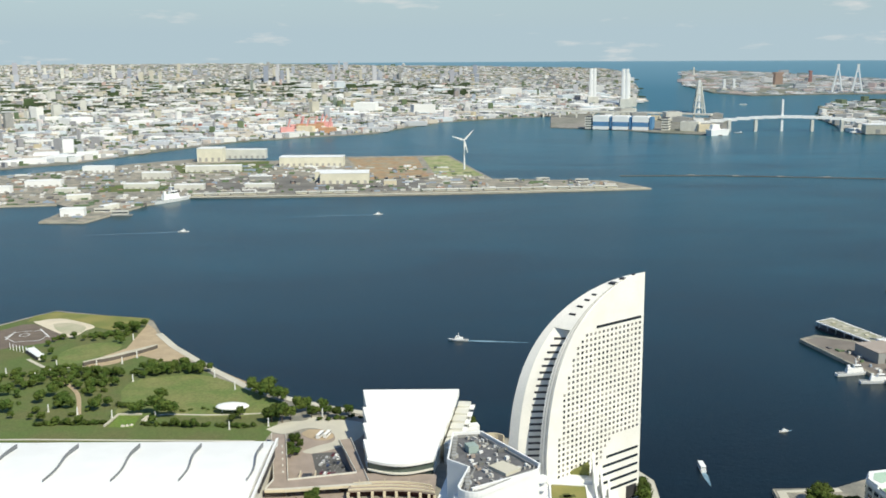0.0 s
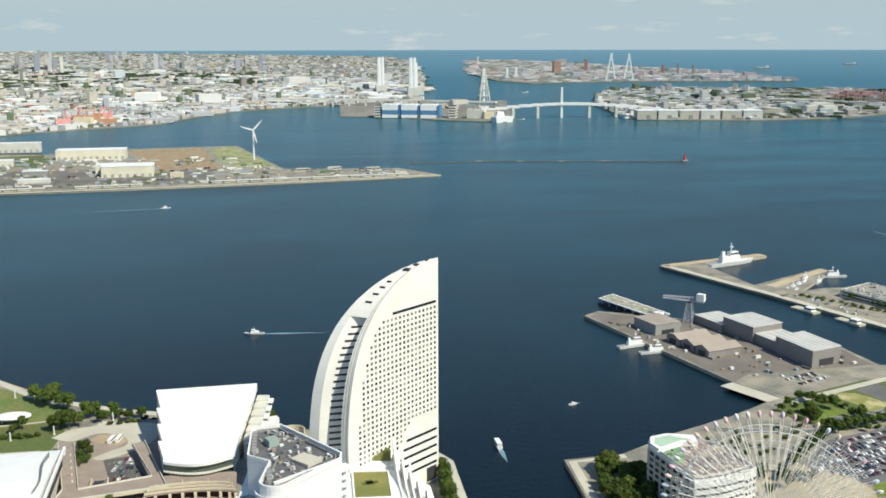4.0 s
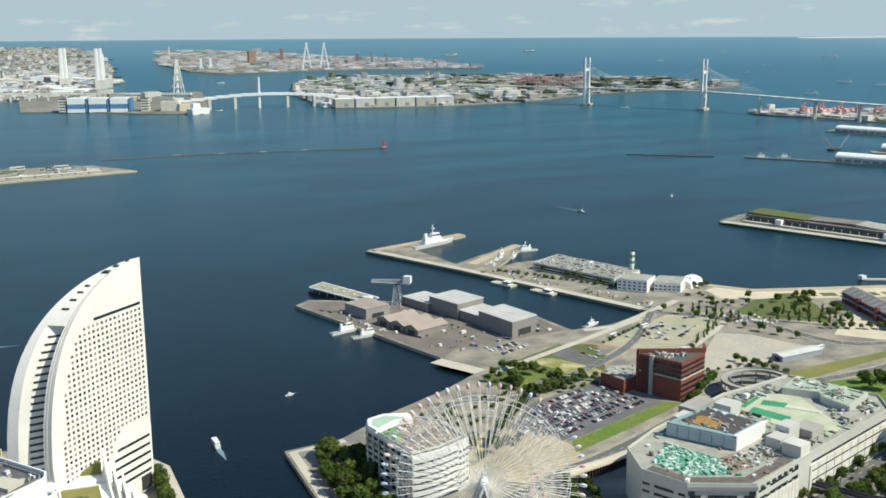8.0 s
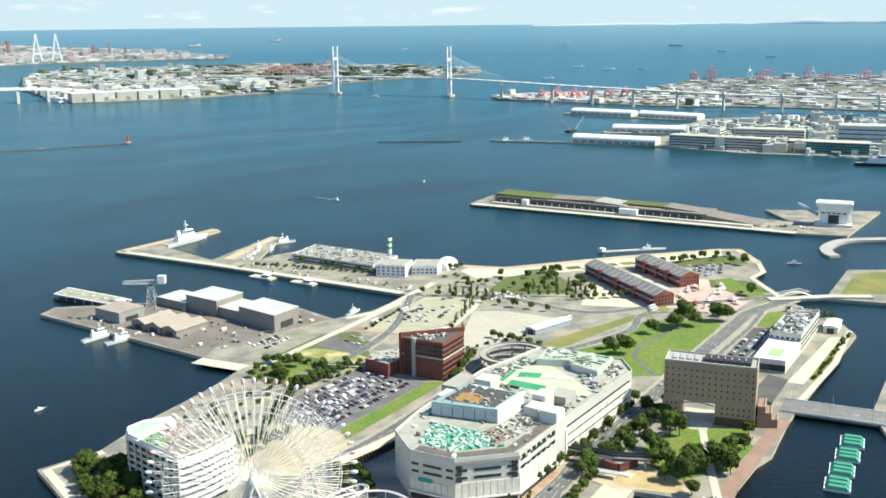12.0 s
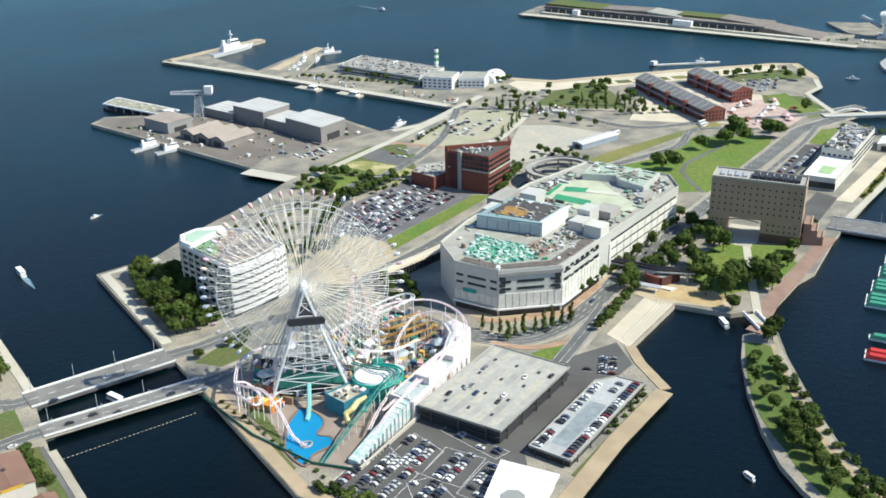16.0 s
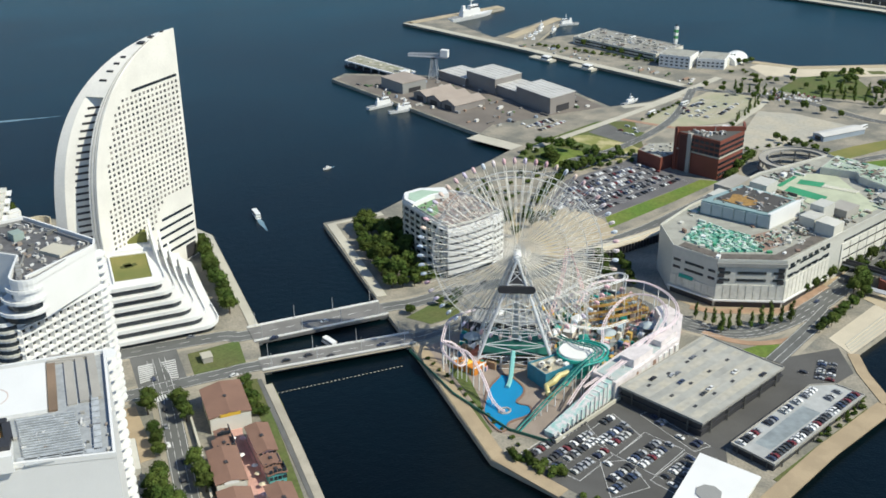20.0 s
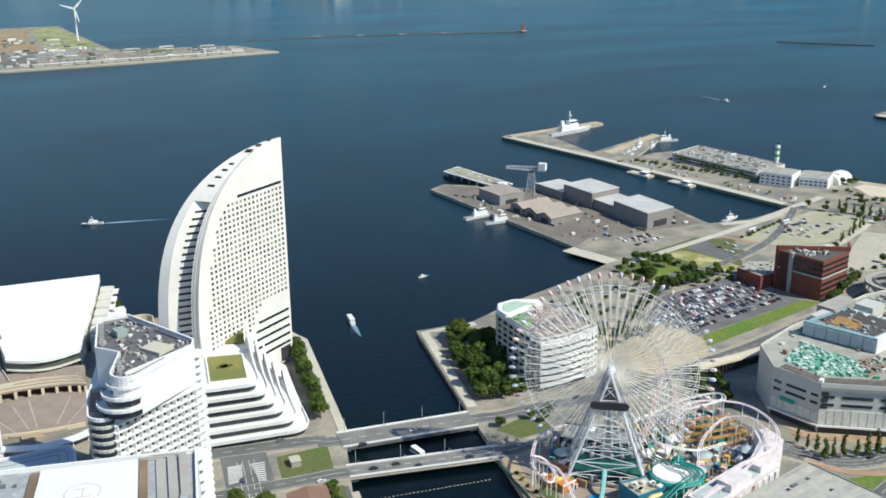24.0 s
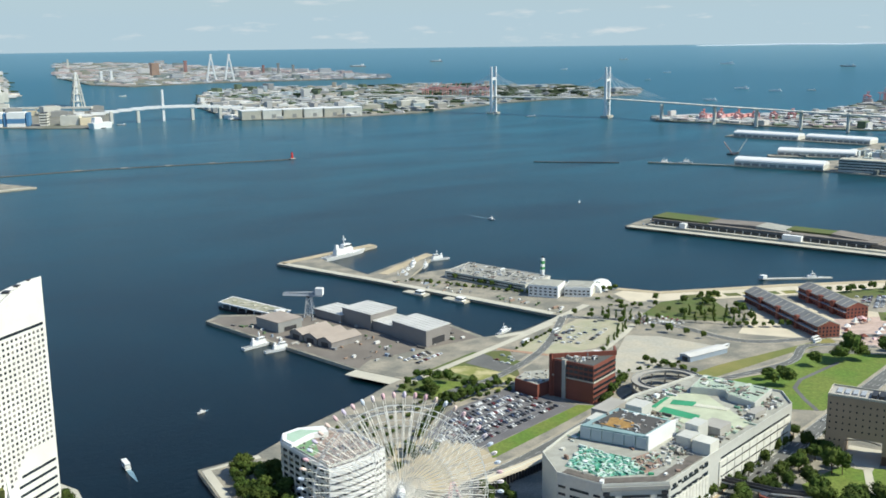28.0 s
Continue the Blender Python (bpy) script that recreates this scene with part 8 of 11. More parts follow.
# exhibition hall: vaulted white bays with dark S-shaped seams
ex = thing("exhibition_hall", "long white exhibition hall with sweeping roof seams", "hall")
part("wall", one(prism, [(-560, 658), (-560, 480), (-114, 480), (-114, 650)], G, G + 15), OFFWHITE, ex)
prof = [(652 - 5.2 * i, 15 + 5.5 * math.sin(math.pi * min(1, (i + 2) / 26)) ** 0.8) for i in range(34)]
for b in range(11):
    x1 = -114 - b * 41
    x0 = x1 - 41
    bm = bmesh.new()
    top = [[bm.verts.new((x, y, G + z + dz)) for y, z in prof] for x, dz in ((x0, 1.2), ((x0 + x1) / 2, 1.3), (x1, 1.2))]
    bot = [[bm.verts.new((x, y, G + 14)) for y, z in prof] for x in (x0, x1)]
    for i in range(len(prof) - 1):
        for j in range(2):
            bm.faces.new((top[j][i], top[j + 1][i], top[j + 1][i + 1], top[j][i + 1]))
        bm.faces.new((bot[0][i], top[0][i], top[0][i + 1], bot[0][i + 1]))
        bm.faces.new((bot[1][i], bot[1][i + 1], top[2][i + 1], top[2][i]))
    for e in (0, -1):
        bm.faces.new((top[0][e], top[1][e], top[2][e], bot[1][e], bot[0][e]))
    part("roof_bay", bm, WHITE, ex)
    bm = bmesh.new()
    vs = []
    for i in range(13):
        u = i / 12
        y = 637 - 58 * u
        xx = -118.6 - 40.3 * b - 1.3 * math.sin(2 * math.pi * u) - 0.05 * b * (u * 10)
        zz = G + 22.6 + 0.6
        w = 0.06 + 0.34 * math.sin(math.pi * u)
        vs.append([bm.verts.new((xx - w, y, zz)), bm.verts.new((xx + w, y, zz)), bm.verts.new((xx + w, y, zz - 3)), bm.verts.new((xx - w, y, zz - 3))])
    for p, q in zip(vs[:-1], vs[1:]):
        for j in range(4):
            bm.faces.new((p[j], p[(j + 1) % 4], q[(j + 1) % 4], q[j]))
    bm.faces.new(vs[0])
    bm.faces.new(vs[-1][::-1])
    part("roof_seam", bm, mat("seam_glass", (0.16, 0.17, 0.18), rough=0.4) if b == 0 else bpy.data.materials["seam_glass"], ex, "dark roof seam")
part("eaves", one(prism, [(-560, 655), (-560, 652), (-112, 652), (-112, 655)], G + 14, G + 16), WHITE, ex)
for k in range(12):
    part("end_louvre", one(box, (-112.6, 640 - k * 5, G + 15), (1.2, 3.2, 7)), DARK, ex)
part("end_truss", one(box, (-111.5, 600, G + 20), (1.5, 100, 2.0)), WHITE, ex)

# tower roof with helipad
ht = thing("helipad_tower", "white tower top with a helipad and grey roof decks", "tower")
TP = [(-75, 307), (24, 280), (32, 347), (-75, 362)]
ZT = 86.0
part("wall", one(prism, TP, G, ZT), WHITE, ht)
part("roof", one(prism, inset(TP, 0.7), ZT, ZT + 0.2), mat("pale_metal_roof", (0.40, 0.42, 0.43), rough=0.6, vary=0.2, fine=1.0, coarse=0.25), ht)
bm = bmesh.new()
parapet(bm, TP, ZT, 1.8, 0.9)
part("parapet", bm, WHITE, ht)
part("helipad", one(prism, [(-26, 320), (8, 315), (11, 347), (-22, 351)], ZT + 0.2, ZT + 1.6), WHITE, ht, "white helipad slab")
part("pad_border", one(prism, [(8.4, 315), (11.2, 314.6), (14.2, 346.4), (11.4, 347)], ZT + 0.2, ZT + 1.0), mat("rusty_strip", (0.27, 0.19, 0.13), rough=0.85, vary=0.3), ht, "rusty brown border")
part("pad_border", one(prism, [(-29.4, 320.4), (-26.4, 320), (-22.4, 351), (-25.4, 351.4)], ZT + 0.2, ZT + 1.0), bpy.data.materials["rusty_strip"], ht, "rusty brown border")
FAINT = mat("faint_red_paint", (0.66, 0.55, 0.50), rough=0.7)
for c, s in (((-9.0, 333.0), (5.6, 0.4, 0.06)), ((-8.6, 327.6), (5.6, 0.4, 0.06)), ((-8.8, 330.3), (0.4, 5.2, 0.06))):
    part("pad_letter", one(box, (c[0], c[1], ZT + 1.63), s, -7), FAINT, ht, "faint red landing mark")
part("pad_ring", one(prism, ribbon([(-8.8 + 6.0 * math.cos(6.2832 * k / 28), 330.3 + 6.0 * math.sin(6.2832 * k / 28)) for k in range(29)], 0.4), ZT + 1.6, ZT + 1.66), FAINT, ht)
part("plant_house", one(prism, [(-25, 309), (-4, 305), (-5, 286), (-25, 289)], ZT, ZT + 6), WHITE, ht)
WELL = mat("brown_timber", (0.46, 0.28, 0.10), rough=0.8, vary=0.25)
part("plant_frame", one(prism, ribbon([(-24.6, 308.2), (-4.6, 304.6)], 2.6), ZT + 6, ZT + 7.6), DARK, ht, "dark plant frame")
part("plant_frame", one(prism, ribbon([(-24.6, 295.4), (-4.6, 291.8)], 5.2), ZT + 6, ZT + 7.6), DARK, ht, "dark plant frame")
for p, q, w in (((-24.2, 307), (-24.2, 297.6), 2.6), ((-4.9, 303.4), (-4.9, 294), 2.6), ((-17.4, 306), (-17.4, 296.6), 1.0)):
    part("plant_rib", one(prism, ribbon([p, q], w), ZT + 6, ZT + 7.5), DARK, ht)
part("well_floor", one(prism, [(-23, 307), (-6, 304), (-6, 294), (-23, 297)], ZT + 6, ZT + 6.15), WELL, ht, "brown floor of a roof well")
part("well_unit", one(box, (-11.5, 299.6, ZT + 6.6), (8.5, 2.6, 0.9), -8), WELL, ht)
GRATE = mat("grey_grating", (0.50, 0.53, 0.55), rough=0.6, vary=0.25, fine=1.2, coarse=0.3)
bar = mesh_of("grating_bar", one(box, (0, 0, 0), (0.9, 0.35, 0.35)), GRATE)
for x0, x1, y0, y1, st in ((-2, 16, 285, 313, 1.5), (-62, -28, 300, 322, 1.7)):
    y = y0
    while y < y1:
        part("grating_bar", one(box, ((x0 + x1) / 2, y, ZT + 1.0), (x1 - x0, 0.6, 0.5), -10), GRATE, ht)
        y += st
for k in range(3):
    part("deck_strip", one(prism, ribbon([(16 + k * 4, 316), (18.5 + k * 4, 346), (12, 348 + k * 1.5)], 3.0), ZT + 0.2, ZT + 0.8 + k * 0.3), CONCRETE, ht)
for k in range(14):
    m = Vector((-70, 304.5)).lerp(Vector((22, 282.5)), (k + 0.5) / 14)
    part("edge_panel", one(box, (m.x, m.y + 1.5, ZT + 1.0), (6.0, 2.4, 0.5), -15), GRATE, ht)
for k in range(9):
    m = Vector((21, 285)).lerp(Vector((25, 318)), (k + 0.5) / 9)
    part("edge_panel", one(box, (m.x - 1.5, m.y, ZT + 1.0), (2.4, 3.2, 0.5), -7), GRATE, ht)
for k in range(18):
    z = G + 4 + k * 4.4
    bm = bmesh.new()
    prism(bm, [(32 + 1.8 + 2.4 * math.cos(a), 352 + 3.4 * math.sin(a)) for a in [-1.6 + i * 3.2 / 7 for i in range(8)]] + [(30, 356), (30, 347)], z, z + 1.2)
    part("round_balcony", bm, WHITE, ht)
clutter(ht, [(-72, 312), (-34, 303), (-30, 350), (-72, 358)], 70, ZT + 0.2, (0.4, 2.0), (0.3, 1.4), None, 12, -10)
clutter(ht, [(-28, 308), (24, 284), (28, 312), (10, 312), (-24, 318)], 60, ZT + 0.2, (0.4, 1.6), (0.3, 1.2), None, 13, -10)
# low annex with stepped terraces
an = thing("terraced_annex", "small white annex with stepped terraces", "building")
for k in range(4):
    part("terrace", one(prism, [(26, 388), (42 - k * 3.0, 384 + k), (44 - k * 3, 408 - k), (28, 412)], G + k * 4, G + k * 4 + 3.6), OFFWHITE, an)
    part("dark_front", one(prism, [(41.6 - k * 3.0, 385 + k), (42.2 - k * 3, 385 + k), (44.2 - k * 3, 407 - k), (43.6 - k * 3, 407 - k)], G + k * 4 + 0.8, G + k * 4 + 2.6), DARK, an)
patch("plaza_annex", "buff paved forecourt", [(33, 392), (50, 394), (50, 440), (36, 440)], BUFF, 0.12)
building("low_podium", "low white podium beside a tower", "building", [(-90, 372), (-5, 362), (-4, 398), (-90, 430)], 9, OFFWHITE, mat("pale_blue_roof", (0.50, 0.55, 0.58), rough=0.6, vary=0.1))
for plan_, zz, groove in (([(-90, 548), (-62, 550), (-55, 549), (-51, 545), (-48.5, 512), (-90, 512)], 15.0, 4.0), ([(-90, 470), (-90, 502), (-44, 503), (-22, 505.5), (-16, 504.5), (-13.7, 498), (-14, 470)], 16.0, 4.0)):
    qs = thing("arcade_roof", "white round-cornered shopping arcade with grooved roof", "building", "arcade roofs")
    part("wall", one(prism, plan_, G, zz), WHITE, qs)
    part("roof", one(prism, inset(plan_, 1.0), zz, zz + 0.25), bpy.data.materials["pale_blue_roof"], qs)
    bm = bmesh.new()
    parapet(bm, plan_, zz, 1.0, 0.8)
    part("parapet", bm, WHITE, qs)
    for k in (1, 2):
        inn = inset(plan_, groove * k)
        for p_, q_ in zip(inn, inn[1:] + inn[:1]):
            part("roof_groove", one(prism, ribbon([p_, q_], 0.5), zz + 0.2, zz + 0.4), GREY, qs)
cv = thing("plaza_canopy", "long white curved canopy along a plaza", "canopy")
curve_ = smooth_line([(-66, 534), (-49.5, 530), (-32, 526), (-15.3, 529), (-5, 535)])
part("roof", one(prism, ribbon(curve_, 6), 7.4, 8.0), WHITE, cv)
for k in range(6):
    m = curve_[2 + k * 4]
    part("column", one(rod, (m[0], m[1], G), (m[0], m[1], 7.4), 0.35, 8), WHITE, cv)
# little shops by the canal
SHOPW = [CREAM, PINK, mat("turquoise_render", (0.12, 0.42, 0.42), rough=0.7), mat("rose_render", (0.60, 0.32, 0.28), rough=0.7), OFFWHITE]
def shop(label, plan, h, wall, hip=3.0):
    hip *= 0.6
    th = thing("shop_house", label, "shop", "canal shops")
    part("wall", one(prism, plan, G, G + h), wall, th)
    ov = [Vector(p) for p in inset(plan, -0.8)]
    a, b = (ov[0] + ov[1]) / 2, (ov[2] + ov[3]) / 2
    ends = [ov[0], ov[1], ov[2], ov[3]]
    for q in ((0, 3), (1, 2)):
        bm = bmesh.new()
        ps = [(ends[q[0]], h), (a, h + hip), (b, h + hip), (ends[q[1]], h)]
        lo, hi = [bm.verts.new((p.x, p.y, G + z)) for p, z in ps], [bm.verts.new((p.x, p.y, G + z + 0.4)) for p, z in ps]
        bm.faces.new(hi)
        bm.faces.new(lo[::-1])
        for i in range(4):
            bm.faces.new((lo[i], lo[(i + 1) % 4], hi[(i + 1) % 4], hi[i]))
        part("roof_slope", bm, TERRA, th)
    for e0, e1, rg in ((plan[0], plan[1], a), (plan[3], plan[2], b)):
        bm = bmesh.new()
        v = [bm.verts.new((e0[0], e0[1], G + h)), bm.verts.new((e1[0], e1[1], G + h)), bm.verts.new(((e0[0] + e1[0]) / 2, (e0[1] + e1[1]) / 2, G + h + hip))]
        bm.faces.new(v)
        part("gable", bm, wall, th)
    m = (a + b) / 2
    part("dormer", one(box, (m.x, m.y, G + h + hip), (1.4, 1.8, 1.6)), DARK, th)
    e0, e1 = Vector(plan[0]), Vector(plan[1])
    wall_windows(th, e0, e1, G + 3, 4, max(2, int(h / 4)), 1.4, 1.6, 0, 3.4, deep=0.5)
    wall_windows(th, Vector(plan[1]), Vector(plan[2]), G + 3, 5, max(2, int(h / 4)), 1.4, 1.6, 0, 3.4, deep=0.5)
    return th


shop("cream shop house with brown roof and painted gable", [(77, 401), (95.4, 400), (97.7, 427.4), (79.2, 426.8)], 8, CREAM, 3)
shop("cream shop house with brown roof", [(67.4, 353.1), (79.3, 351.5), (81.6, 375.8), (69.6, 377.2)], 7.3, CREAM, 2.4)
shop("pink shop house with brown roof", [(89.2, 366.5), (97.1, 365.9), (99.2, 386.9), (89.9, 387.9)], 7.3, PINK, 2.2)
shop("cream shop house with brown roof", [(63.7, 321.8), (76.3, 320.7), (78.7, 345.2), (66.4, 347.5)], 7.3, OFFWHITE, 2.6)
shop("pale shop house with brown roof", [(83.9, 320.9), (93.6, 319.9), (95.2, 341.3), (85.1, 342.9)], 6.7, OFFWHITE, 2.6)
shop("pale pink low shop house with brown roof", [(89.4, 357.8), (96.1, 357.4), (96.5, 363.6), (89.1, 364.2)], 6.4, PINK, 1.6)
shop("turquoise shop house with flat front", [(89.4, 352.4), (96.8, 352), (97, 357), (89.3, 357.4)], 5.0, SHOPW[2], 1.2)
shop("small rose shop house with brown roof", [(74, 380), (82.4, 379.4), (83, 387), (74.6, 387.6)], 4.6, SHOPW[3], 1.4)
shop("small pink gatehouse with brown roof", [(77, 390), (83, 389.6), (83.4, 395), (77.4, 395.6)], 4.0, PINK, 1.2)
for p_, q_, h_, m_ in (((76.8, 400.5), (95.6, 399.4), 9.4, YELLOW), ((67.2, 352.7), (79.5, 351.1), 8.5, WHITE), ((63.5, 321.4), (76.5, 320.3), 8.5, WHITE), ((83.7, 320.5), (93.8, 319.5), 7.9, WHITE)):
    fr_ = thing("shop_gable", "stepped painted shop gable facing an alley", "gable", "shop gables")
    part("face", one(prism, ribbon([p_, q_], 0.5), G, G + h_ - 1.6), OFFWHITE, fr_)
    a_, b_ = Vector(p_).lerp(Vector(q_), 0.25), Vector(p_).lerp(Vector(q_), 0.75)
    part("crest", one(prism, ribbon([tuple(a_), tuple(b_)], 0.6), G + h_ - 1.6, G + h_), m_, fr_)
for x, y in ((84, 376), (87, 366), (86, 352), (85, 345), (88, 388), (84, 390), (86.5, 360), (85, 333)):
    us = thing("stall_umbrella", "small pale umbrella over an alley table", "umbrella", "alley umbrellas", (x, y, G + 0.1))
    part("pole", one(rod, (0, 0, 0), (0, 0, 2.6), 0.06, 5), STEEL, us)
    part("canopy", one(rod, (0, 0, 2.2), (0, 0, 2.9), 1.5, 8, 0.1), (WHITE, PINK, CREAM)[int(x) % 3], us)
structure("trim_street_wall", one(prism, ribbon([(72, 428), (68, 380), (60, 318)], 1.0), G, G + 3.2), PALE, "pale wall along a street")

# ---- road bridges over the channel ----
BRIDGE_TOP = mat("worn_bridge_asphalt", (0.22, 0.215, 0.205), rough=0.9, vary=0.2, coarse=0.1)

def road_bridge(label, a, b, w):
    th = thing("road_bridge", label, "bridge", "channel bridges")
    a, b = Vector(a), Vector(b)
    part("deck", one(prism, ribbon([tuple(a), tuple(b)], w), G - 1.0, G + 0.32), GREY, th)
    part("carriageway", one(prism, ribbon([tuple(a), tuple(b)], w - 3), G + 0.32, G + 0.40), BRIDGE_TOP, th)
    d = (b - a).normalized()
    n = Vector((-d.y, d.x))
    for s in (-1, 1):
        o = n * (s * (w / 2 - 0.2))
        part("railing", one(prism, ribbon([tuple(a + o), tuple(b + o)], 0.3), G + 0.32, G + 1.3), WHITE, th)
        o = n * (s * (w / 2 + 0.5))
        part("girder", one(prism, ribbon([tuple(a + o), tuple(b + o)], 0.6), G - 1.4, G + 0.1), mat("dark_girder", (0.13, 0.13, 0.13), rough=0.7) if "dark_girder" not in bpy.data.materials else bpy.data.materials["dark_girder"], th)
    for k in range(int((b - a).length / 9)):
        m = a + d * (k * 9 + 4)
        part("lane_mark", one(box, (m.x, m.y, G + 0.42), (4.5, 0.3, 0.03), math.degrees(math.atan2(d.y, d.x))), PAINT, th)
    for u in (0.02, 0.98):
        m = a.lerp(b, u)
        part("abutment", one(box, (m.x, m.y, -0.6), (6, w - 1, 5.2), math.degrees(math.atan2(d.y, d.x))), PALE, th)
    for k in range(8):
        m = a.lerp(b, 0.06 + (k // 2) * 0.29) + n * ((w / 2 - 0.8) * (1 if k % 2 else -1))
        part("lamp_post", one(rod, (m.x, m.y, G + 0.3), (m.x, m.y, G + 9), 0.16, 5), STEEL, th)
    return th


road_bridge("white-railed road bridge over a channel", (119.5, 482.8), (196, 479.4), 17)
road_bridge("white-railed road bridge over a channel", (115, 449.7), (196, 440.2), 12)
road_bridge("pale road bridge over a canal", (640, 351), (676, 265), 25)
fb = thing("footbridge", "short white-railed footbridge to a promenade", "footbridge")
part("deck", one(prism, ribbon([(470, 290), (459, 288)], 9), G - 0.2, G + 0.6), PAVE, fb)
part("deck_long", one(prism, ribbon([(476, 302), (466, 284)], 8), G, G + 0.5), PALE, fb)
for s in (-4, 4):
    part("railing", one(prism, ribbon([(477 + s * 0.87, 303 - s * 0.5), (466 + s * 0.87, 284 - s * 0.5)], 0.9), G + 0.5, G + 2.2), WHITE, fb)
wb = thing("low_bridge", "low white arched road bridge", "bridge")
part("deck", one(prism, ribbon([(880, 505), (930, 470), (960, 440)], 12), G - 1, G + 1.2), PALE, wb)
part("arch", one(tube, [(890 + 30 * u, 502 - 20 * u, G + 1 + 5 * math.sin(math.pi * u)) for u in [i / 8 for i in range(9)]], 0.6), WHITE, wb)
part("railing", one(prism, ribbon([(876, 500), (926, 465), (956, 435)], 0.7), G + 1.2, G + 2.2), WHITE, wb)

# ---- amusement park round the wheel ----
apk = thing("splash_pool", "bright blue splash pool with a curved kerb", "pool")
POOL = smooth_line([(221, 386), (224, 381), (224.5, 370.5), (221, 365), (215.5, 361.4), (215.4, 358.4), (218.6, 354.5), (215.3, 348.7), (204, 347.4), (199.9, 343.7), (195.8, 343.4), (195.9, 357.7), (201.5, 367.7), (209, 377.4), (221, 386)], 4)
part("water_basin", one(prism, POOL, G, G + 0.5), BLUE, apk)
part("pool_rim", one(prism, ribbon(POOL[:-1], 1.0), G, G + 0.8), mat("brown_kerb", (0.24, 0.16, 0.12), rough=0.8), apk)
part("slide", one(tube, [(229, 389, G + 10), (227, 386, G + 8), (223.5, 381, G + 3.5), (220, 376.5, G + 1.2), (217, 373.5, G + 0.8)], 1.2, 6), mat("pale_teal_plastic", (0.25, 0.55, 0.52), rough=0.4), apk, "pale teal slide")
part("ring_island", one(tube, [(206 + 3 * math.cos(k * 0.7854), 356.5 + 2.4 * math.sin(k * 0.7854), G + 0.7) for k in range(9)], 0.5, 6), CONCRETE, apk)
patch("lawn_fair_edge", "olive grass strip beside a fairground", [(193, 344), (196, 360), (199, 400), (203, 412), (206, 396), (201, 372), (195.4, 358)], GRASS, 0.16)
patch("pavement_fun_fair", "brownish paved fairground", [(193, 345), (199, 428), (240, 440), (300, 440), (335, 420), (330, 380), (262, 350), (212, 326)], PLAZA, 0.1)
patch("lawn_fair_bank", "green slope beside a fairground", [(188, 340), (193, 345), (196, 372), (192, 372)], GRASS, 0.14)

wc = thing("white_ride_hall", "long white and pink ride hall with coaster on top", "ride building")
ROSE = mat("rose_white_paint", (0.76, 0.70, 0.69), rough=0.5, vary=0.14, coarse=0.25)
part("wall", one(prism, [(258, 341), (286, 351.5), (312, 362), (330, 382), (330, 396), (322, 396), (318, 386), (304, 374), (282, 366), (254, 355)], G, G + 10), ROSE, wc)
part("roof", one(prism, [(259, 343), (286, 353.5), (311, 364), (317, 384), (304, 372), (282, 364), (256, 354)], G + 10, G + 10.3), mat("worn_roof_paint", (0.50, 0.52, 0.50), rough=0.8, vary=0.3, coarse=0.3, hue=(0.40, 0.50, 0.50)), wc)
for p, q, h in (((272, 352), (288, 358), 4.5), ((296, 362), (310, 368), 3.5)):
    part("roof_house", one(prism, ribbon([p, q], 8), G + 10, G + 10 + h), ROSE, wc)
for k in range(13):
    m = Vector((216, 328.5)).lerp(Vector((258, 345)), (k + 0.5) / 13)
    h = 2.5 + k * 0.75
    part("frame_post", one(box, (m.x, m.y, G + h / 2), (0.5, 4.5, h), 20), (ROSE, WHITE)[k % 2], wc)
part("ramp", one(prism, [(215, 327), (258, 343), (256, 348), (213, 332)], G, [G + 2.6, G + 11, G + 11, G + 2.6]), mat("pale_teal_sheet", (0.35, 0.58, 0.54), rough=0.5, vary=0.3, coarse=0.4, hue=(0.72, 0.68, 0.68)), wc, "pale teal sloping side")
for k in range(11):
    m = Vector((258, 341.5)).lerp(Vector((312, 361.5)), (k + 0.5) / 11)
    part("wall_arch", one(box, (m.x, m.y, G + 4.5), (2.8, 0.8, 7), 20), (PAVE if k in (2, 3, 6) else WHITE), wc)
tb = building("blue_pavilion", "pale flat-roofed pavilion with deep blue front", "pavilion", [(233, 364), (231, 378), (248, 379), (252, 367)], 8, mat("deep_blue_paint", (0.04, 0.22, 0.31), rough=0.5, vary=0.2, coarse=0.3), mat("buff_roof", (0.50, 0.46, 0.36), rough=0.8, vary=0.25, coarse=0.3))
for k in range(8):
    roof_box(tb, (mrng.uniform(235, 248), mrng.uniform(367, 377)), (3, 2, 1.4), 25, G + 8.2, mrng.choice((WHITE, OFFWHITE, CREAM, GREY)))
rp = thing("round_pavilion", "round white-roofed pavilion with teal rim", "pavilion", at=(257, 374, G))
for r, z0, z1, m in ((9.5, 0, 9, TEAL), (10.2, 9, 10.4, TEAL), (9.0, 10.4, 11.4, WHITE)):
    bm = bmesh.new()
    bmesh.ops.create_cone(bm, segments=24, radius1=r, radius2=r * 0.97, depth=z1 - z0, cap_ends=True)
    bmesh.ops.translate(bm, verts=bm.verts[:], vec=(0, 0, (z0 + z1) / 2))
    part("drum" if z0 == 0 else "roof_ring", bm, m, rp)


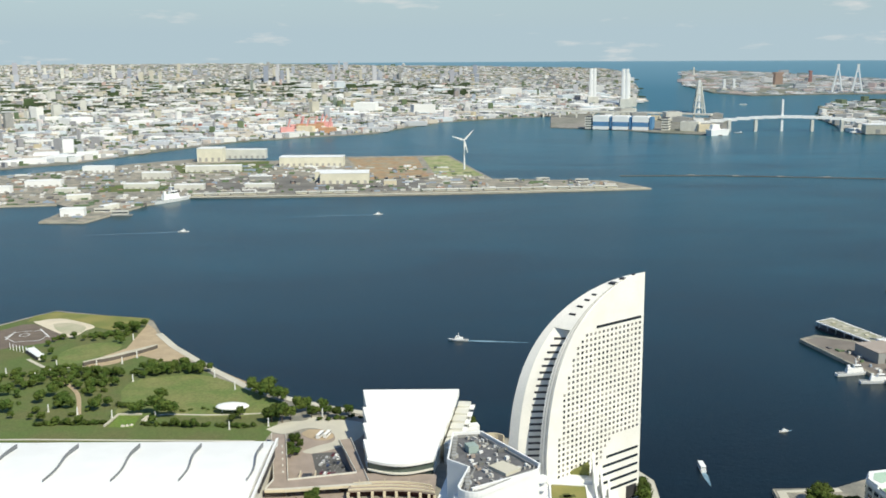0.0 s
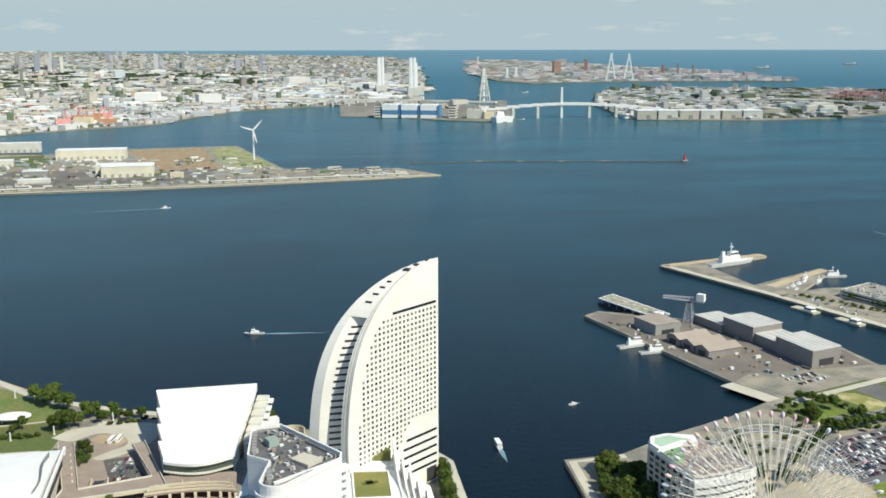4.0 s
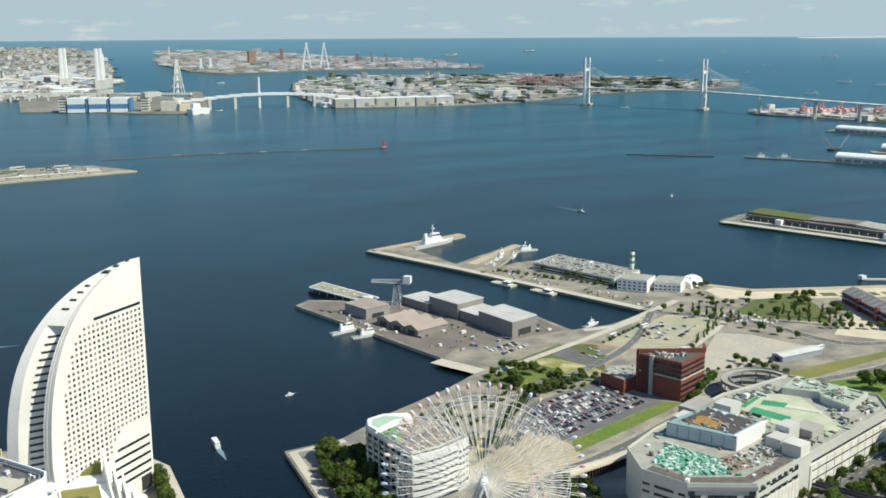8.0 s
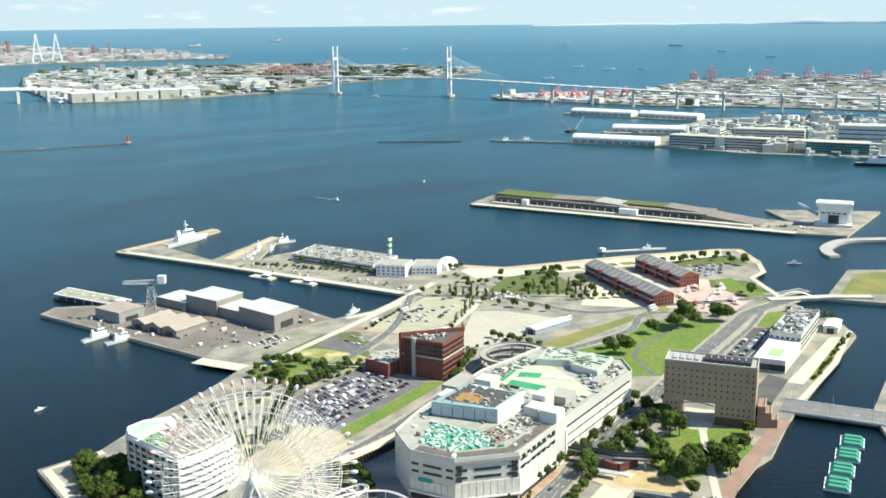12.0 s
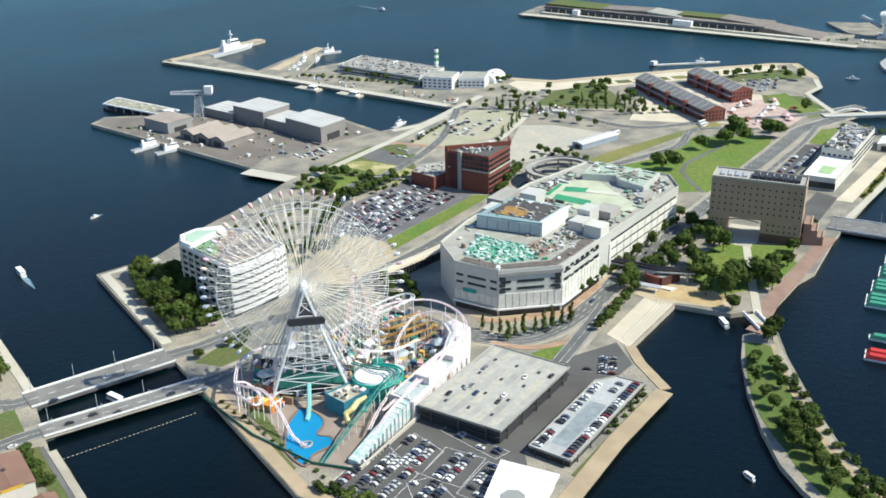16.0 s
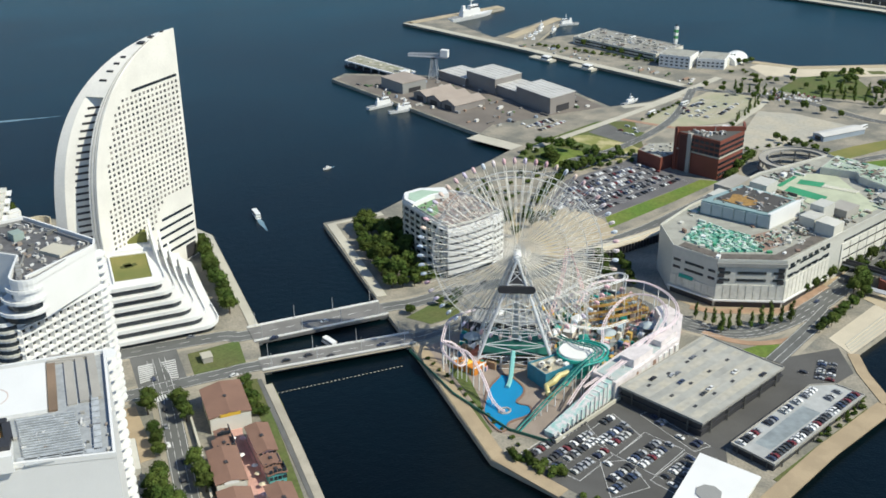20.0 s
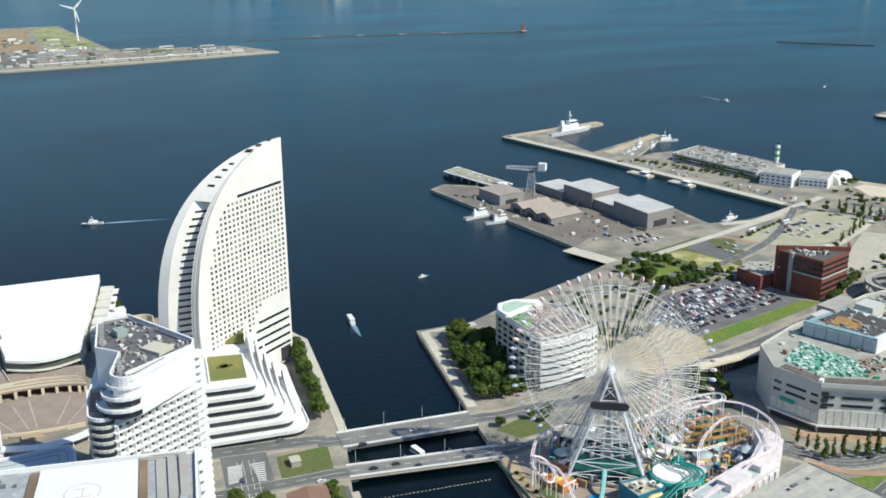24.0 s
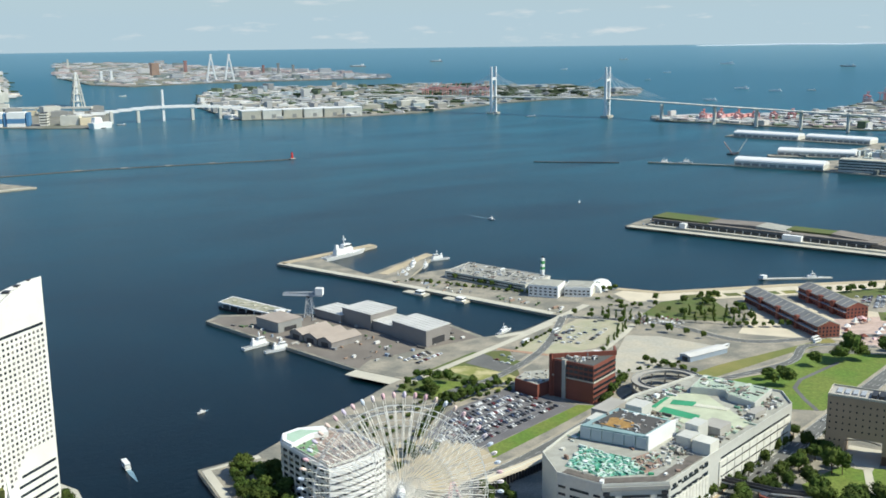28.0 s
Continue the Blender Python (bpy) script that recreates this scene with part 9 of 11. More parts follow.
def coaster(label, pts, color, posts=True, gauge=0.7, r=0.32, name="roller_coaster", step=3, loops=5):
    th = thing(name, label, "roller coaster")
    line = []
    n = len(pts)
    for i in range(n - 1):
        p0, p1, p2, p3 = (Vector(pts[max(0, min(n - 1, i + j))]) for j in (-1, 0, 1, 2))
        for s in range(loops):
            u = s / loops
            line.append(0.5 * ((2 * p1) + (p2 - p0) * u + (2 * p0 - 5 * p1 + 4 * p2 - p3) * u * u + (3 * p1 - p0 - 3 * p2 + p3) * u ** 3))
    line.append(Vector(pts[-1]))
    for s in (-1, 1):
        bm = bmesh.new()
        off = []
        for i, p in enumerate(line):
            d = line[min(i + 1, len(line) - 1)] - line[max(i - 1, 0)]
            nrm = Vector((-d.y, d.x, 0))
            nrm = nrm.normalized() if nrm.length > 0.05 else Vector((1, 0, 0))
            off.append(p + nrm * gauge * s)
        tube(bm, off, r, 5)
        part("rail", bm, color, th)
    if posts:
        for i in range(0, len(line), step):
            p = line[i]
            if p.z > G + 3:
                part("post", one(rod, (p.x, p.y, G), (p.x, p.y, p.z - 0.2), 0.26, 5), WHITE, th)
    return th


coaster("pink steel coaster diving towards a pool", [(232, 436, 14), (214, 428, 17), (203, 415, 18), (196, 402, 15), (200, 392, 11), (207, 398, 10), (205, 408, 14), (198, 406, 18), (198, 396, 20), (202, 388, 20.5), (203.8, 380, 16), (203.9, 372, 11), (203.2, 364, 6.5), (204.5, 357.5, 4.2), (206, 356, 4)], mat("pale_pink_steel", (0.84, 0.71, 0.73), rough=0.45), r=0.34, gauge=0.5)
coaster("pink steel coaster looping round the fair", [(246, 350, 9), (268, 353, 15), (290, 362, 18), (312, 368, 19), (324, 380, 20), (329, 396, 20), (326, 412, 20), (312, 422, 20), (298, 424, 19), (288, 414, 16), (282, 402, 24), (276, 396, 32), (272, 402, 30), (274, 412, 18), (268, 420, 10), (255, 424, 8)], bpy.data.materials["pale_pink_steel"], r=0.36, gauge=0.55)
coaster("pale pink coaster climbing steeply", [(262, 412, 8), (272, 420, 14), (282, 428, 26), (290, 436, 38), (296, 440, 30), (300, 438, 18), (296, 428, 12), (286, 420, 10)], PINK, r=0.4)
coaster("teal water ride with a long straight lift", [(202.5, 338.5, 4), (213, 343, 6.5), (224, 347.5, 9.5), (239, 353, 13.5), (255, 359.5, 18), (261, 362, 18), (263, 368, 17.5), (259.7, 374, 17), (258, 384, 15), (257, 391, 14)], mat("dark_teal_steel", (0.02, 0.20, 0.17), rough=0.5), r=0.42, gauge=0.9, name="water_ride", step=2)
for k in range(4):
    z = 7 + k * 1.6
    coaster("yellow wild mouse coaster on thin posts", [(284 + k * 2, 402 + k * 4, z), (300, 396 + k * 4, z + 2), (318, 398 + k * 4, z + 1), (322, 404 + k * 4, z), (304, 404 + k * 4, z + 1.5), (288, 408 + k * 4, z)], mat("ochre_steel", (0.42, 0.25, 0.06), rough=0.5) if k == 0 else bpy.data.materials["ochre_steel"], r=0.28, step=4, loops=4)
fair = random.Random(21)
for k in range(46):
    x, y = fair.uniform(200, 325), fair.uniform(352, 436)
    if not inside((x, y), [(203, 388), (230, 440), (330, 436), (330, 392), (262, 352), (246, 400), (232, 398)]):
        continue
    s = fair.uniform(3, 8)
    m = fair.choice((TEAL, PINK, WHITE, OFFWHITE, SKYBLUE, CREAM, YELLOW, REDTILE, STEEL, WHITE))
    st = thing("fair_stall", "small painted fairground stall with tent roof", "stall", "fair stalls", (x, y, G), fair.uniform(0, 90))
    part("body", one(box, (0, 0, 1.6), (s, s * 0.7, 3.2)), OFFWHITE, st)
    part("canopy", one(box, (0, 0, 4.0), (s * 1.15, s * 0.85, 1.6), 0, 0.35), m, st)
for x, y, s, m in ((211, 396, 9, ORANGE), (216, 402, 7, REDTILE), (206, 402, 6, ORANGE)):
    st = thing("ride_deck", "orange ride deck beside a pool", "stall", "", (x, y, G), 20)
    part("deck", one(box, (0, 0, 2.0), (s, s * 0.8, 4.0)), m, st)
    part("rail", one(box, (0, -s * 0.38, 4.4), (s, 0.2, 0.8)), WHITE, st)
structure("trim_fair_fence", one(prism, ribbon([(189, 428), (191, 380), (200, 342), (212, 325)], 0.35), G, G + 1.7), mat("dark_green_fence", (0.05, 0.17, 0.12), rough=0.6), "dark green fence along a fairground")
structure("trim_lot_wall", one(prism, ribbon([(214, 324), (258, 340), (322, 364)], 1.0), G, G + 1.8), PALE, "pale wall between fair and car park")
ys = thing("yellow_slide", "yellow tube slide by the pool", "slide")
part("tube", one(tube, [(245, 362, G + 8), (240, 362.5, G + 7.5), (235, 360, G + 6.5), (231.5, 360.5, G + 5), (230, 357, G + 3.5), (232.5, 355.5, G + 2)], 1.5, 7), mat("pale_yellow_tube", (0.70, 0.62, 0.28), rough=0.4), ys)
building("dark_station", "dark steel boarding hall", "station", [(226, 432), (258, 410), (266, 424), (236, 446)], 6, DARK, GREY)

# smaller rides between the tracks
RIDE = [(246, 436, 6, "carousel"), (268, 432, 5, "carousel"), (288, 392, 5, "carousel"), (312, 388, 4.5, "carousel"), (222, 420, 4.5, "carousel"), (276, 380, 5, "carousel")]
for x, y, r, kind in RIDE:
    th = thing(kind, "round painted fairground ride with a peaked roof", "ride", "fair rides", (x, y, G), fair.uniform(0, 90))
    m = fair.choice((PINK, TEAL, YELLOW, WHITE, SKYBLUE))
    bm = bmesh.new()
    bmesh.ops.create_cone(bm, segments=14, radius1=r, radius2=r, depth=1.0, cap_ends=True)
    bmesh.ops.translate(bm, verts=bm.verts[:], vec=(0, 0, 0.5))
    part("platform", bm, CREAM, th)
    bm = bmesh.new()
    bmesh.ops.create_cone(bm, segments=14, radius1=r * 1.05, radius2=0.4, depth=2.6, cap_ends=True)
    bmesh.ops.translate(bm, verts=bm.verts[:], vec=(0, 0, 6.3))
    part("roof", bm, m, th)
    part("mast", one(rod, (0, 0, 1), (0, 0, 9), 0.4, 6), WHITE, th)
coaster("pale pink coaster weaving over a white hall", [(226, 334, 7), (244, 342, 13), (262, 347, 17), (280, 356, 15), (298, 364, 18), (314, 376, 21), (318, 392, 22), (310, 404, 19), (296, 400, 15), (284, 390, 13), (274, 376, 15), (262, 362, 12), (246, 352, 10), (232, 342, 8)], bpy.data.materials["pale_pink_steel"], r=0.3, gauge=0.5, step=3)
coaster("white steel coaster crossing the fair", [(262, 430, 12), (280, 418, 20), (300, 412, 24), (318, 418, 22), (322, 432, 18), (304, 438, 14), (284, 434, 12), (268, 424, 16), (256, 410, 20), (262, 396, 18), (280, 388, 14), (300, 390, 13)], WHITE, r=0.3, step=3)
coaster("teal water flume above the fair", [(236, 352, 12), (250, 360, 14), (262, 360, 15), (270, 368, 15), (266, 380, 14), (254, 382, 12)], TEAL, r=0.6, gauge=1.0, name="water_ride", step=4)
for _ in range(40):
    x, y = fair.uniform(204, 330), fair.uniform(346, 440)
    if not inside((x, y), [(206, 410), (226, 440), (328, 438), (328, 392), (262, 352), (240, 346), (246, 400), (212, 404)]):
        continue
    st = thing("fair_booth", "small bright fairground booth", "stall", "fair stalls", (x, y, G), fair.uniform(0, 90))
    s = fair.uniform(2.5, 6)
    part("body", one(box, (0, 0, 1.8), (s, s * 0.8, 3.6)), fair.choice((OFFWHITE, CREAM, PINK, SKYBLUE, BLUE)), st)
    part("roof", one(box, (0, 0, 3.9), (s * 1.1, s * 0.95, 0.7), 0, 0.8), fair.choice((WHITE, TEAL, REDTILE, YELLOW, GREY, SKYBLUE)), st)

clutter(apk, [(203, 388), (206, 410), (226, 438), (328, 436), (328, 392), (300, 372), (262, 354), (246, 400), (232, 398)], 560, G, (0.6, 3.6), (1.0, 4.5), palette("fair_colours", [(0.72, 0.71, 0.70), (0.03, 0.30, 0.26), (0.62, 0.40, 0.42), (0.10, 0.11, 0.12), (0.40, 0.52, 0.58), (0.30, 0.20, 0.12), (0.70, 0.66, 0.58), (0.05, 0.15, 0.28), (0.55, 0.36, 0.10), (0.14, 0.20, 0.08)], by="island"), 14, 30, "fair_clutter", None, "booths, planters and ride pieces of many colours")
# ---- far works: each is drawn in its true place and size, then carried into the far country ----
def far_part(name, bm, material, parent, label=""):
    for v in bm.verts:
        v.co = far(v.co)
    return part(name, bm, material, parent, label)


# suspension-stayed harbour bridge with two H-shaped towers
bb = thing("bay_bridge", "long white cable-stayed bridge with two H-shaped towers", "bridge")
T1, T2 = Vector((2246, 3075, 0)), Vector((2437, 2672, 0))
ax = (T2 - T1).normalized()
nx = Vector((-ax.y, ax.x, 0))
for T in (T1, T2):
    for s in (-1, 1):
        far_part("tower_leg", one(box, T + nx * (s * 16) + Vector((0, 0, 86)), (9, 8, 172), math.degrees(math.atan2(ax.y, ax.x)), 0.8), WHITE, bb)
    for z in (48, 128):
        far_part("cross_beam", one(box, T + Vector((0, 0, z)), (8, 34, 9), math.degrees(math.atan2(ax.y, ax.x))), WHITE, bb)
    far_part("footing", one(box, T + Vector((0, 0, 3)), (26, 54, 8), math.degrees(math.atan2(ax.y, ax.x))), PALE, bb)
deck = [(1990, 3590, 58), (2100, 3390, 60), (2246, 3075, 63), (2340, 2875, 65), (2437, 2672, 64), (2475, 2440, 60), (2500, 2200, 56), (2540, 1950, 52), (2600, 1650, 48), (2760, 1290, 44), (2950, 900, 42)]
for a, b in zip(deck[:-1], deck[1:]):
    a, b = Vector(a), Vector(b)
    m, d = (a + b) / 2, b - a
    bm = bmesh.new()
    n = 5
    for k in range(n):
        p, q = a.lerp(b, k / n), a.lerp(b, (k + 1) / n)
        box(bm, (p + q) / 2, ((q - p).length * 1.01, 28, 3.6), math.degrees(math.atan2(d.y, d.x)))
    far_part("deck_span", bm, OFFWHITE, bb)
for T, sides in ((T1, (-1, 1)), (T2, (-1, 1))):
    for s in sides:
        for k in range(1, 7):
            for w in (-1, 1):
                bm = bmesh.new()
                rod(bm, T + nx * (w * 13) + Vector((0, 0, 165 - k * 4)), T + ax * (s * k * 34) + nx * (w * 15) + Vector((0, 0, 66)), 0.32, 4)
                far_part("stay_cable", bm, WHITE, bb)
for x, y in ((2463, 2438), (2494, 2240), (2512, 2090), (2540, 1950), (2566, 1810), (2595, 1670), (2655, 1520), (2715, 1390), (2760, 1290), (2830, 1140)):
    for s in (-1, 1):
        far_part("pier_column", one(box, Vector((x, y, 27)) + nx * (s * 9), (4.4, 4.4, 56)), OFFWHITE, bb)
    far_part("pier_cap", one(box, (x, y, 52), (5, 26, 4), math.degrees(math.atan2(ax.y, ax.x))), OFFWHITE, bb)

# distant bridge with twin pylons
ab = thing("far_bridge", "distant white bridge with two A-shaped towers", "bridge")
for x, y in ((2573, 6761), (2694, 6740)):
    for s in (-1, 1):
        far_part("tower_leg", one(rod, (x + s * 34, y, 0), (x, y, 182), 7, 6, 5), WHITE, ab)
    far_part("tower_tip", one(box, (x, y, 170), (14, 10, 36)), WHITE, ab)
    far_part("cross_beam", one(box, (x, y, 62), (52, 8, 9)), WHITE, ab)
# smaller bridge with one mast
sb = thing("harbour_bridge", "low white harbour bridge with one mast", "bridge")
for k in range(16):
    u0, u1 = k / 16, (k + 1) / 16
    p = Vector((850, 3620, 24)).lerp(Vector((1560, 3560, 24)), u0) + Vector((0, 0, 26 * math.sin(math.pi * u0)))
    q = Vector((850, 3620, 24)).lerp(Vector((1560, 3560, 24)), u1) + Vector((0, 0, 26 * math.sin(math.pi * u1)))
    far_part("deck_span", one(box, (p + q) / 2, ((q - p).length, 22, 9), -5), WHITE, sb)
far_part("mast", one(box, (1182, 3592, 55), (9, 9, 110), 0, 0.7), WHITE, sb)
for x in (1000, 1090, 1280, 1380, 1470):
    far_part("pier_column", one(box, (x, 3608 - (x - 850) * 0.085, 20), (10, 14, 40)), OFFWHITE, sb)
# elevated road along the far shore
er = thing("elevated_road", "pale elevated road along the far shore", "bridge")
for k in range(14):
    a, b = bearing(2.0 + k * 0.9, 4560 - k * 25), bearing(2.9 + k * 0.9, 4535 - k * 25)
    far_part("deck_span", one(box, ((a[0] + b[0]) / 2, (a[1] + b[1]) / 2, 30), (76, 20, 7), math.degrees(math.atan2(b[1] - a[1], b[0] - a[0]))), OFFWHITE, er)
    far_part("pier_column", one(box, (a[0], a[1], 14), (7, 8, 28)), OFFWHITE, er)

# power plant: chimneys, halls and tanks
for x, y, h, n in ((794, 5480, 190, 2), (912, 5178, 192, 2), (960, 5300, 165, 1)):
    pc = thing("chimney", "tall white twin-flue power plant chimney", "chimney", "plant chimneys")
    for k in range(n):
        far_part("flue", one(rod, (x + k * 19 - 8, y, 0), (x + k * 19 - 8, y, h), 11, 10, 8.5), WHITE, pc)
    far_part("base_hall", one(box, (x + 3, y, 22), (56, 40, 44)), OFFWHITE, pc)
ah = thing("lattice_chimney", "tapered pale chimney on a lattice frame", "chimney")
for sx in (-1, 1):
    for sy in (-1, 1):
        far_part("leg", one(rod, (1155 + sx * 24, 4658 + sy * 24, 0), (1155 + sx * 5, 4658 + sy * 5, 140), 3.5, 5), OFFWHITE, ah)
far_part("flue", one(rod, (1155, 4658, 0), (1155, 4658, 150), 7, 8, 6), WHITE, ah)
for z in (25, 55, 85, 115):
    r = 24 - 19 * z / 140
    far_part("ring_beam", one(box, (1155, 4658, z), (r * 2, r * 2, 4)), OFFWHITE, ah)
STRIPE = mat("blue_panel", (0.10, 0.24, 0.42), rough=0.5, vary=0.1)
for k in range(3):
    tk = thing("tank_hall", "white and blue panelled plant hall", "plant hall", "plant halls")
    c = Vector((578 + k * 66, 3726 - k * 27, 0))
    far_part("wall", one(box, c + Vector((0, 0, 40)), (56, 60, 20), -22), WHITE, tk)
    far_part("blue_band", one(box, c + Vector((0, 0, 22)), (56, 60, 16), -22), STRIPE, tk)
    far_part("foot_band", one(box, c + Vector((0, 0, 8)), (56, 60, 12), -22), WHITE, tk)
    far_part("gap_post", one(box, c + Vector((34, -13, 26)), (9, 50, 44), -22), STRIPE, tk)
for c in ((536, 3745), (790, 3642)):
    lv = thing("louvre_house", "banded grey and white louvre house", "plant hall")
    for k in range(5):
        far_part("louvre", one(box, (c[0], c[1], 6 + k * 9), (24, 50, 5), -22), OFFWHITE, lv)
    far_part("core", one(box, (c[0], c[1], 24), (20, 46, 46), -22), DARK, lv)
prng = random.Random(5)
for k in range(26):
    a = prng.uniform(8.5, 15)
    n0, f0 = shore_at(PLANT, a)
    x, y = bearing(a, prng.uniform(n0 + 60, f0 - 60))
    s = prng.uniform(25, 75)
    h = prng.uniform(10, 38)
    pb = thing("plant_building", "pale power plant building on a headland", "building", "plant buildings")
    far_part("wall", one(box, (x, y, 3 + h / 2), (s, s * prng.uniform(0.4, 0.8), h), prng.uniform(-25, 10)), prng.choice((OFFWHITE, WHITE, CREAM, GREY)), pb)
    far_part("roof", one(box, (x, y, 3 + h + 1.5), (s * 0.5, s * 0.3, 3)), GREY, pb)
vh = thing("moored_vessel", "white vessel moored by the headland", "ship")
far_part("hull", one(box, (915, 3425, 10), (70, 26, 20), 25, 1.1), WHITE, vh)
far_part("deckhouse", one(box, (905, 3425, 28), (34, 18, 18), 25, 0.8), WHITE, vh)
REDC0 = mat("faded_red_tower", (0.36, 0.20, 0.18), rough=0.7)
# orange towers and works of the outer island
for a, d, h, m in ((17.9, 8300, 105, mat("faded_orange", (0.42, 0.29, 0.22), rough=0.7)), (19.5, 9000, 105, REDC0), (15.2, 7600, 70, WHITE), (15.7, 7600, 70, WHITE), (24.4, 8200, 90, GREY), (23.6, 8500, 70, REDC0), (25.2, 8300, 75, GREY), (13.6, 11800, 90, OFFWHITE)):
    x, y = bearing(a, d)
    tw = thing("works_tower", "distant industrial tower on an island", "tower", "works towers")
    w = 60 if a == 17.9 else 24 if a == 19.5 else 16
    far_part("shaft", one(box, (x, y, h / 2), (w, w, h), 0, 0.9), m, tw)
    far_part("cap", one(box, (x, y, h + 5), (w * 1.15, w * 1.15, 10)), m, tw)
    far_part("foot", one(box, (x, y, 10), (w * 2.2, w * 1.6, 20)), OFFWHITE, tw)

# cargo island: the long grain sheds and red cranes
for k in range(6):
    c = Vector((1440, 3415, 0)).lerp(Vector((1800, 3330, 0)), k / 5)
    gs = thing("grain_shed", "big pale warehouse at the water's edge", "warehouse", "cargo warehouses")
    far_part("wall", one(box, c + Vector((0, 20, 17)), (68, 60, 30), -9), OFFWHITE if k % 2 else PALE, gs)
    far_part("roof", one(box, c + Vector((0, 20, 33)), (70, 62, 3), -9), WHITE, gs)
    far_part("loading_door", one(box, c + Vector((0, -11, 12)), (14, 2, 12), -9), GREY, gs)
for k in range(30):
    a = prng.uniform(22, 36)
    n0, f0 = shore_at(DAI, a)
    x, y = bearing(a, prng.uniform(n0 + 60, n0 + 900))
    s = prng.uniform(34, 90)
    h = prng.uniform(10, 26)
    pb = thing("cargo_warehouse", "pale warehouse on a cargo island", "warehouse", "cargo warehouses")
    far_part("wall", one(box, (x, y, 3 + h / 2), (s, s * prng.uniform(0.4, 0.7), h), prng.uniform(-25, 10)), prng.choice((OFFWHITE, PALE, CONCRETE, SKYBLUE, GREY)), pb)
    far_part("roof", one(box, (x, y, 3 + h + 1), (s * 0.98, s * 0.35, 2), 0), OFFWHITE, pb)


def gantry(x, y, turn, h, m, s=1.0):
    th = thing("container_crane", "red container crane on a far wharf", "crane", "container cranes")
    q = Matrix.Rotation(radians(turn), 3, "Z")
    o = Vector((x, y, 3))
    for sx in (-1, 1):
        for sy in (-1, 1):
            far_part("leg", one(rod, o + q @ Vector((sx * 10, sy * 12, 0)), o + q @ Vector((sx * 9, sy * 10, h * 0.6)), 2.2, 4), m, th)
    far_part("boom", one(box, o + q @ Vector((0, -12, h * 0.62)), (7, 90, 5), turn), m, th)
    far_part("apex", one(rod, o + q @ Vector((0, 0, h * 0.6)), o + q @ Vector((0, -6, h)), 2.2, 4), m, th)
    far_part("raised_boom", one(rod, o + q @ Vector((0, -14, h * 0.62)), o + q @ Vector((0, -34, h * 1.05)), 2.0, 4), m, th)


# red lightened towards pink: distance haze put into the steel colour
REDC = mat("hazed_red_steel", (0.74, 0.36, 0.33), rough=0.6, vary=0.15)
for k in range(7):
    x, y = bearing(32.4 + k * 0.55, 4900 + (k % 2) * 150)
    gantry(x, y, 30, 60, REDC)
for k in range(12):
    x, y = bearing(55.6 + k * 0.62 + (k // 3) * 0.9 + 0.25 * math.sin(k * 2.3), 4480 + 70 * (k * 5 % 4))
    gantry(x, y, -40 + 25 * math.sin(k * 1.7), 44 + 12 * (k * 3 % 4) / 3, (REDC, WHITE, REDC, PINK)[k * 3 % 4])
for k in range(6):
    x, y = bearing(47.5 + k * 0.9, 3500 + 40 * (k % 2))
    gantry(x, y, -40, 36, REDC)
rc = thing("red_yard", "stacked red containers on a wharf", "containers")
for k in range(9):
    x, y = bearing(47.6 + k * 0.28, 3520 + (k % 3) * 40)
    far_part("container", one(box, (x, y, 10), (34, 16, 14), 20), REDC if k % 3 else PINK, rc)

# ---- wharves ----
def vault_shed(label, a, b, w, h):
    a, b = Vector(a), Vector(b)
    th = thing("transit_shed", label, "shed", "white transit sheds")
    d = (b - a).normalized()
    n = Vector((-d.y, d.x))
    L = (b - a).length
    part("wall", one(prism, ribbon([tuple(a), tuple(b)], w), G, G + h * 0.55), OFFWHITE, th)
    bm = bmesh.new()
    prof = [(w / 2 * math.cos(math.pi * k / 8), h * 0.55 + h * 0.45 * math.sin(math.pi * k / 8)) for k in range(9)]
    ends = []
    for e in (a, b):
        ends.append([bm.verts.new((e.x + n.x * s, e.y + n.y * s, G + z)) for s, z in prof])
    bm.faces.new(ends[0])
    bm.faces.new(ends[1][::-1])
    for i in range(8):
        bm.faces.new((ends[0][i], ends[1][i], ends[1][i + 1], ends[0][i + 1]))
    part("vault_roof", bm, WHITE, th)
    for k in range(10):
        m = a + d * (L * (k + 0.5) / 10)
        for s in (-1, 1):
            part("bay_door", one(box, (m.x + n.x * s * w / 2, m.y + n.y * s * w / 2, G + 3), (L / 14, 0.8, 5), math.degrees(math.atan2(d.y, d.x))), GREY, th)
    return th


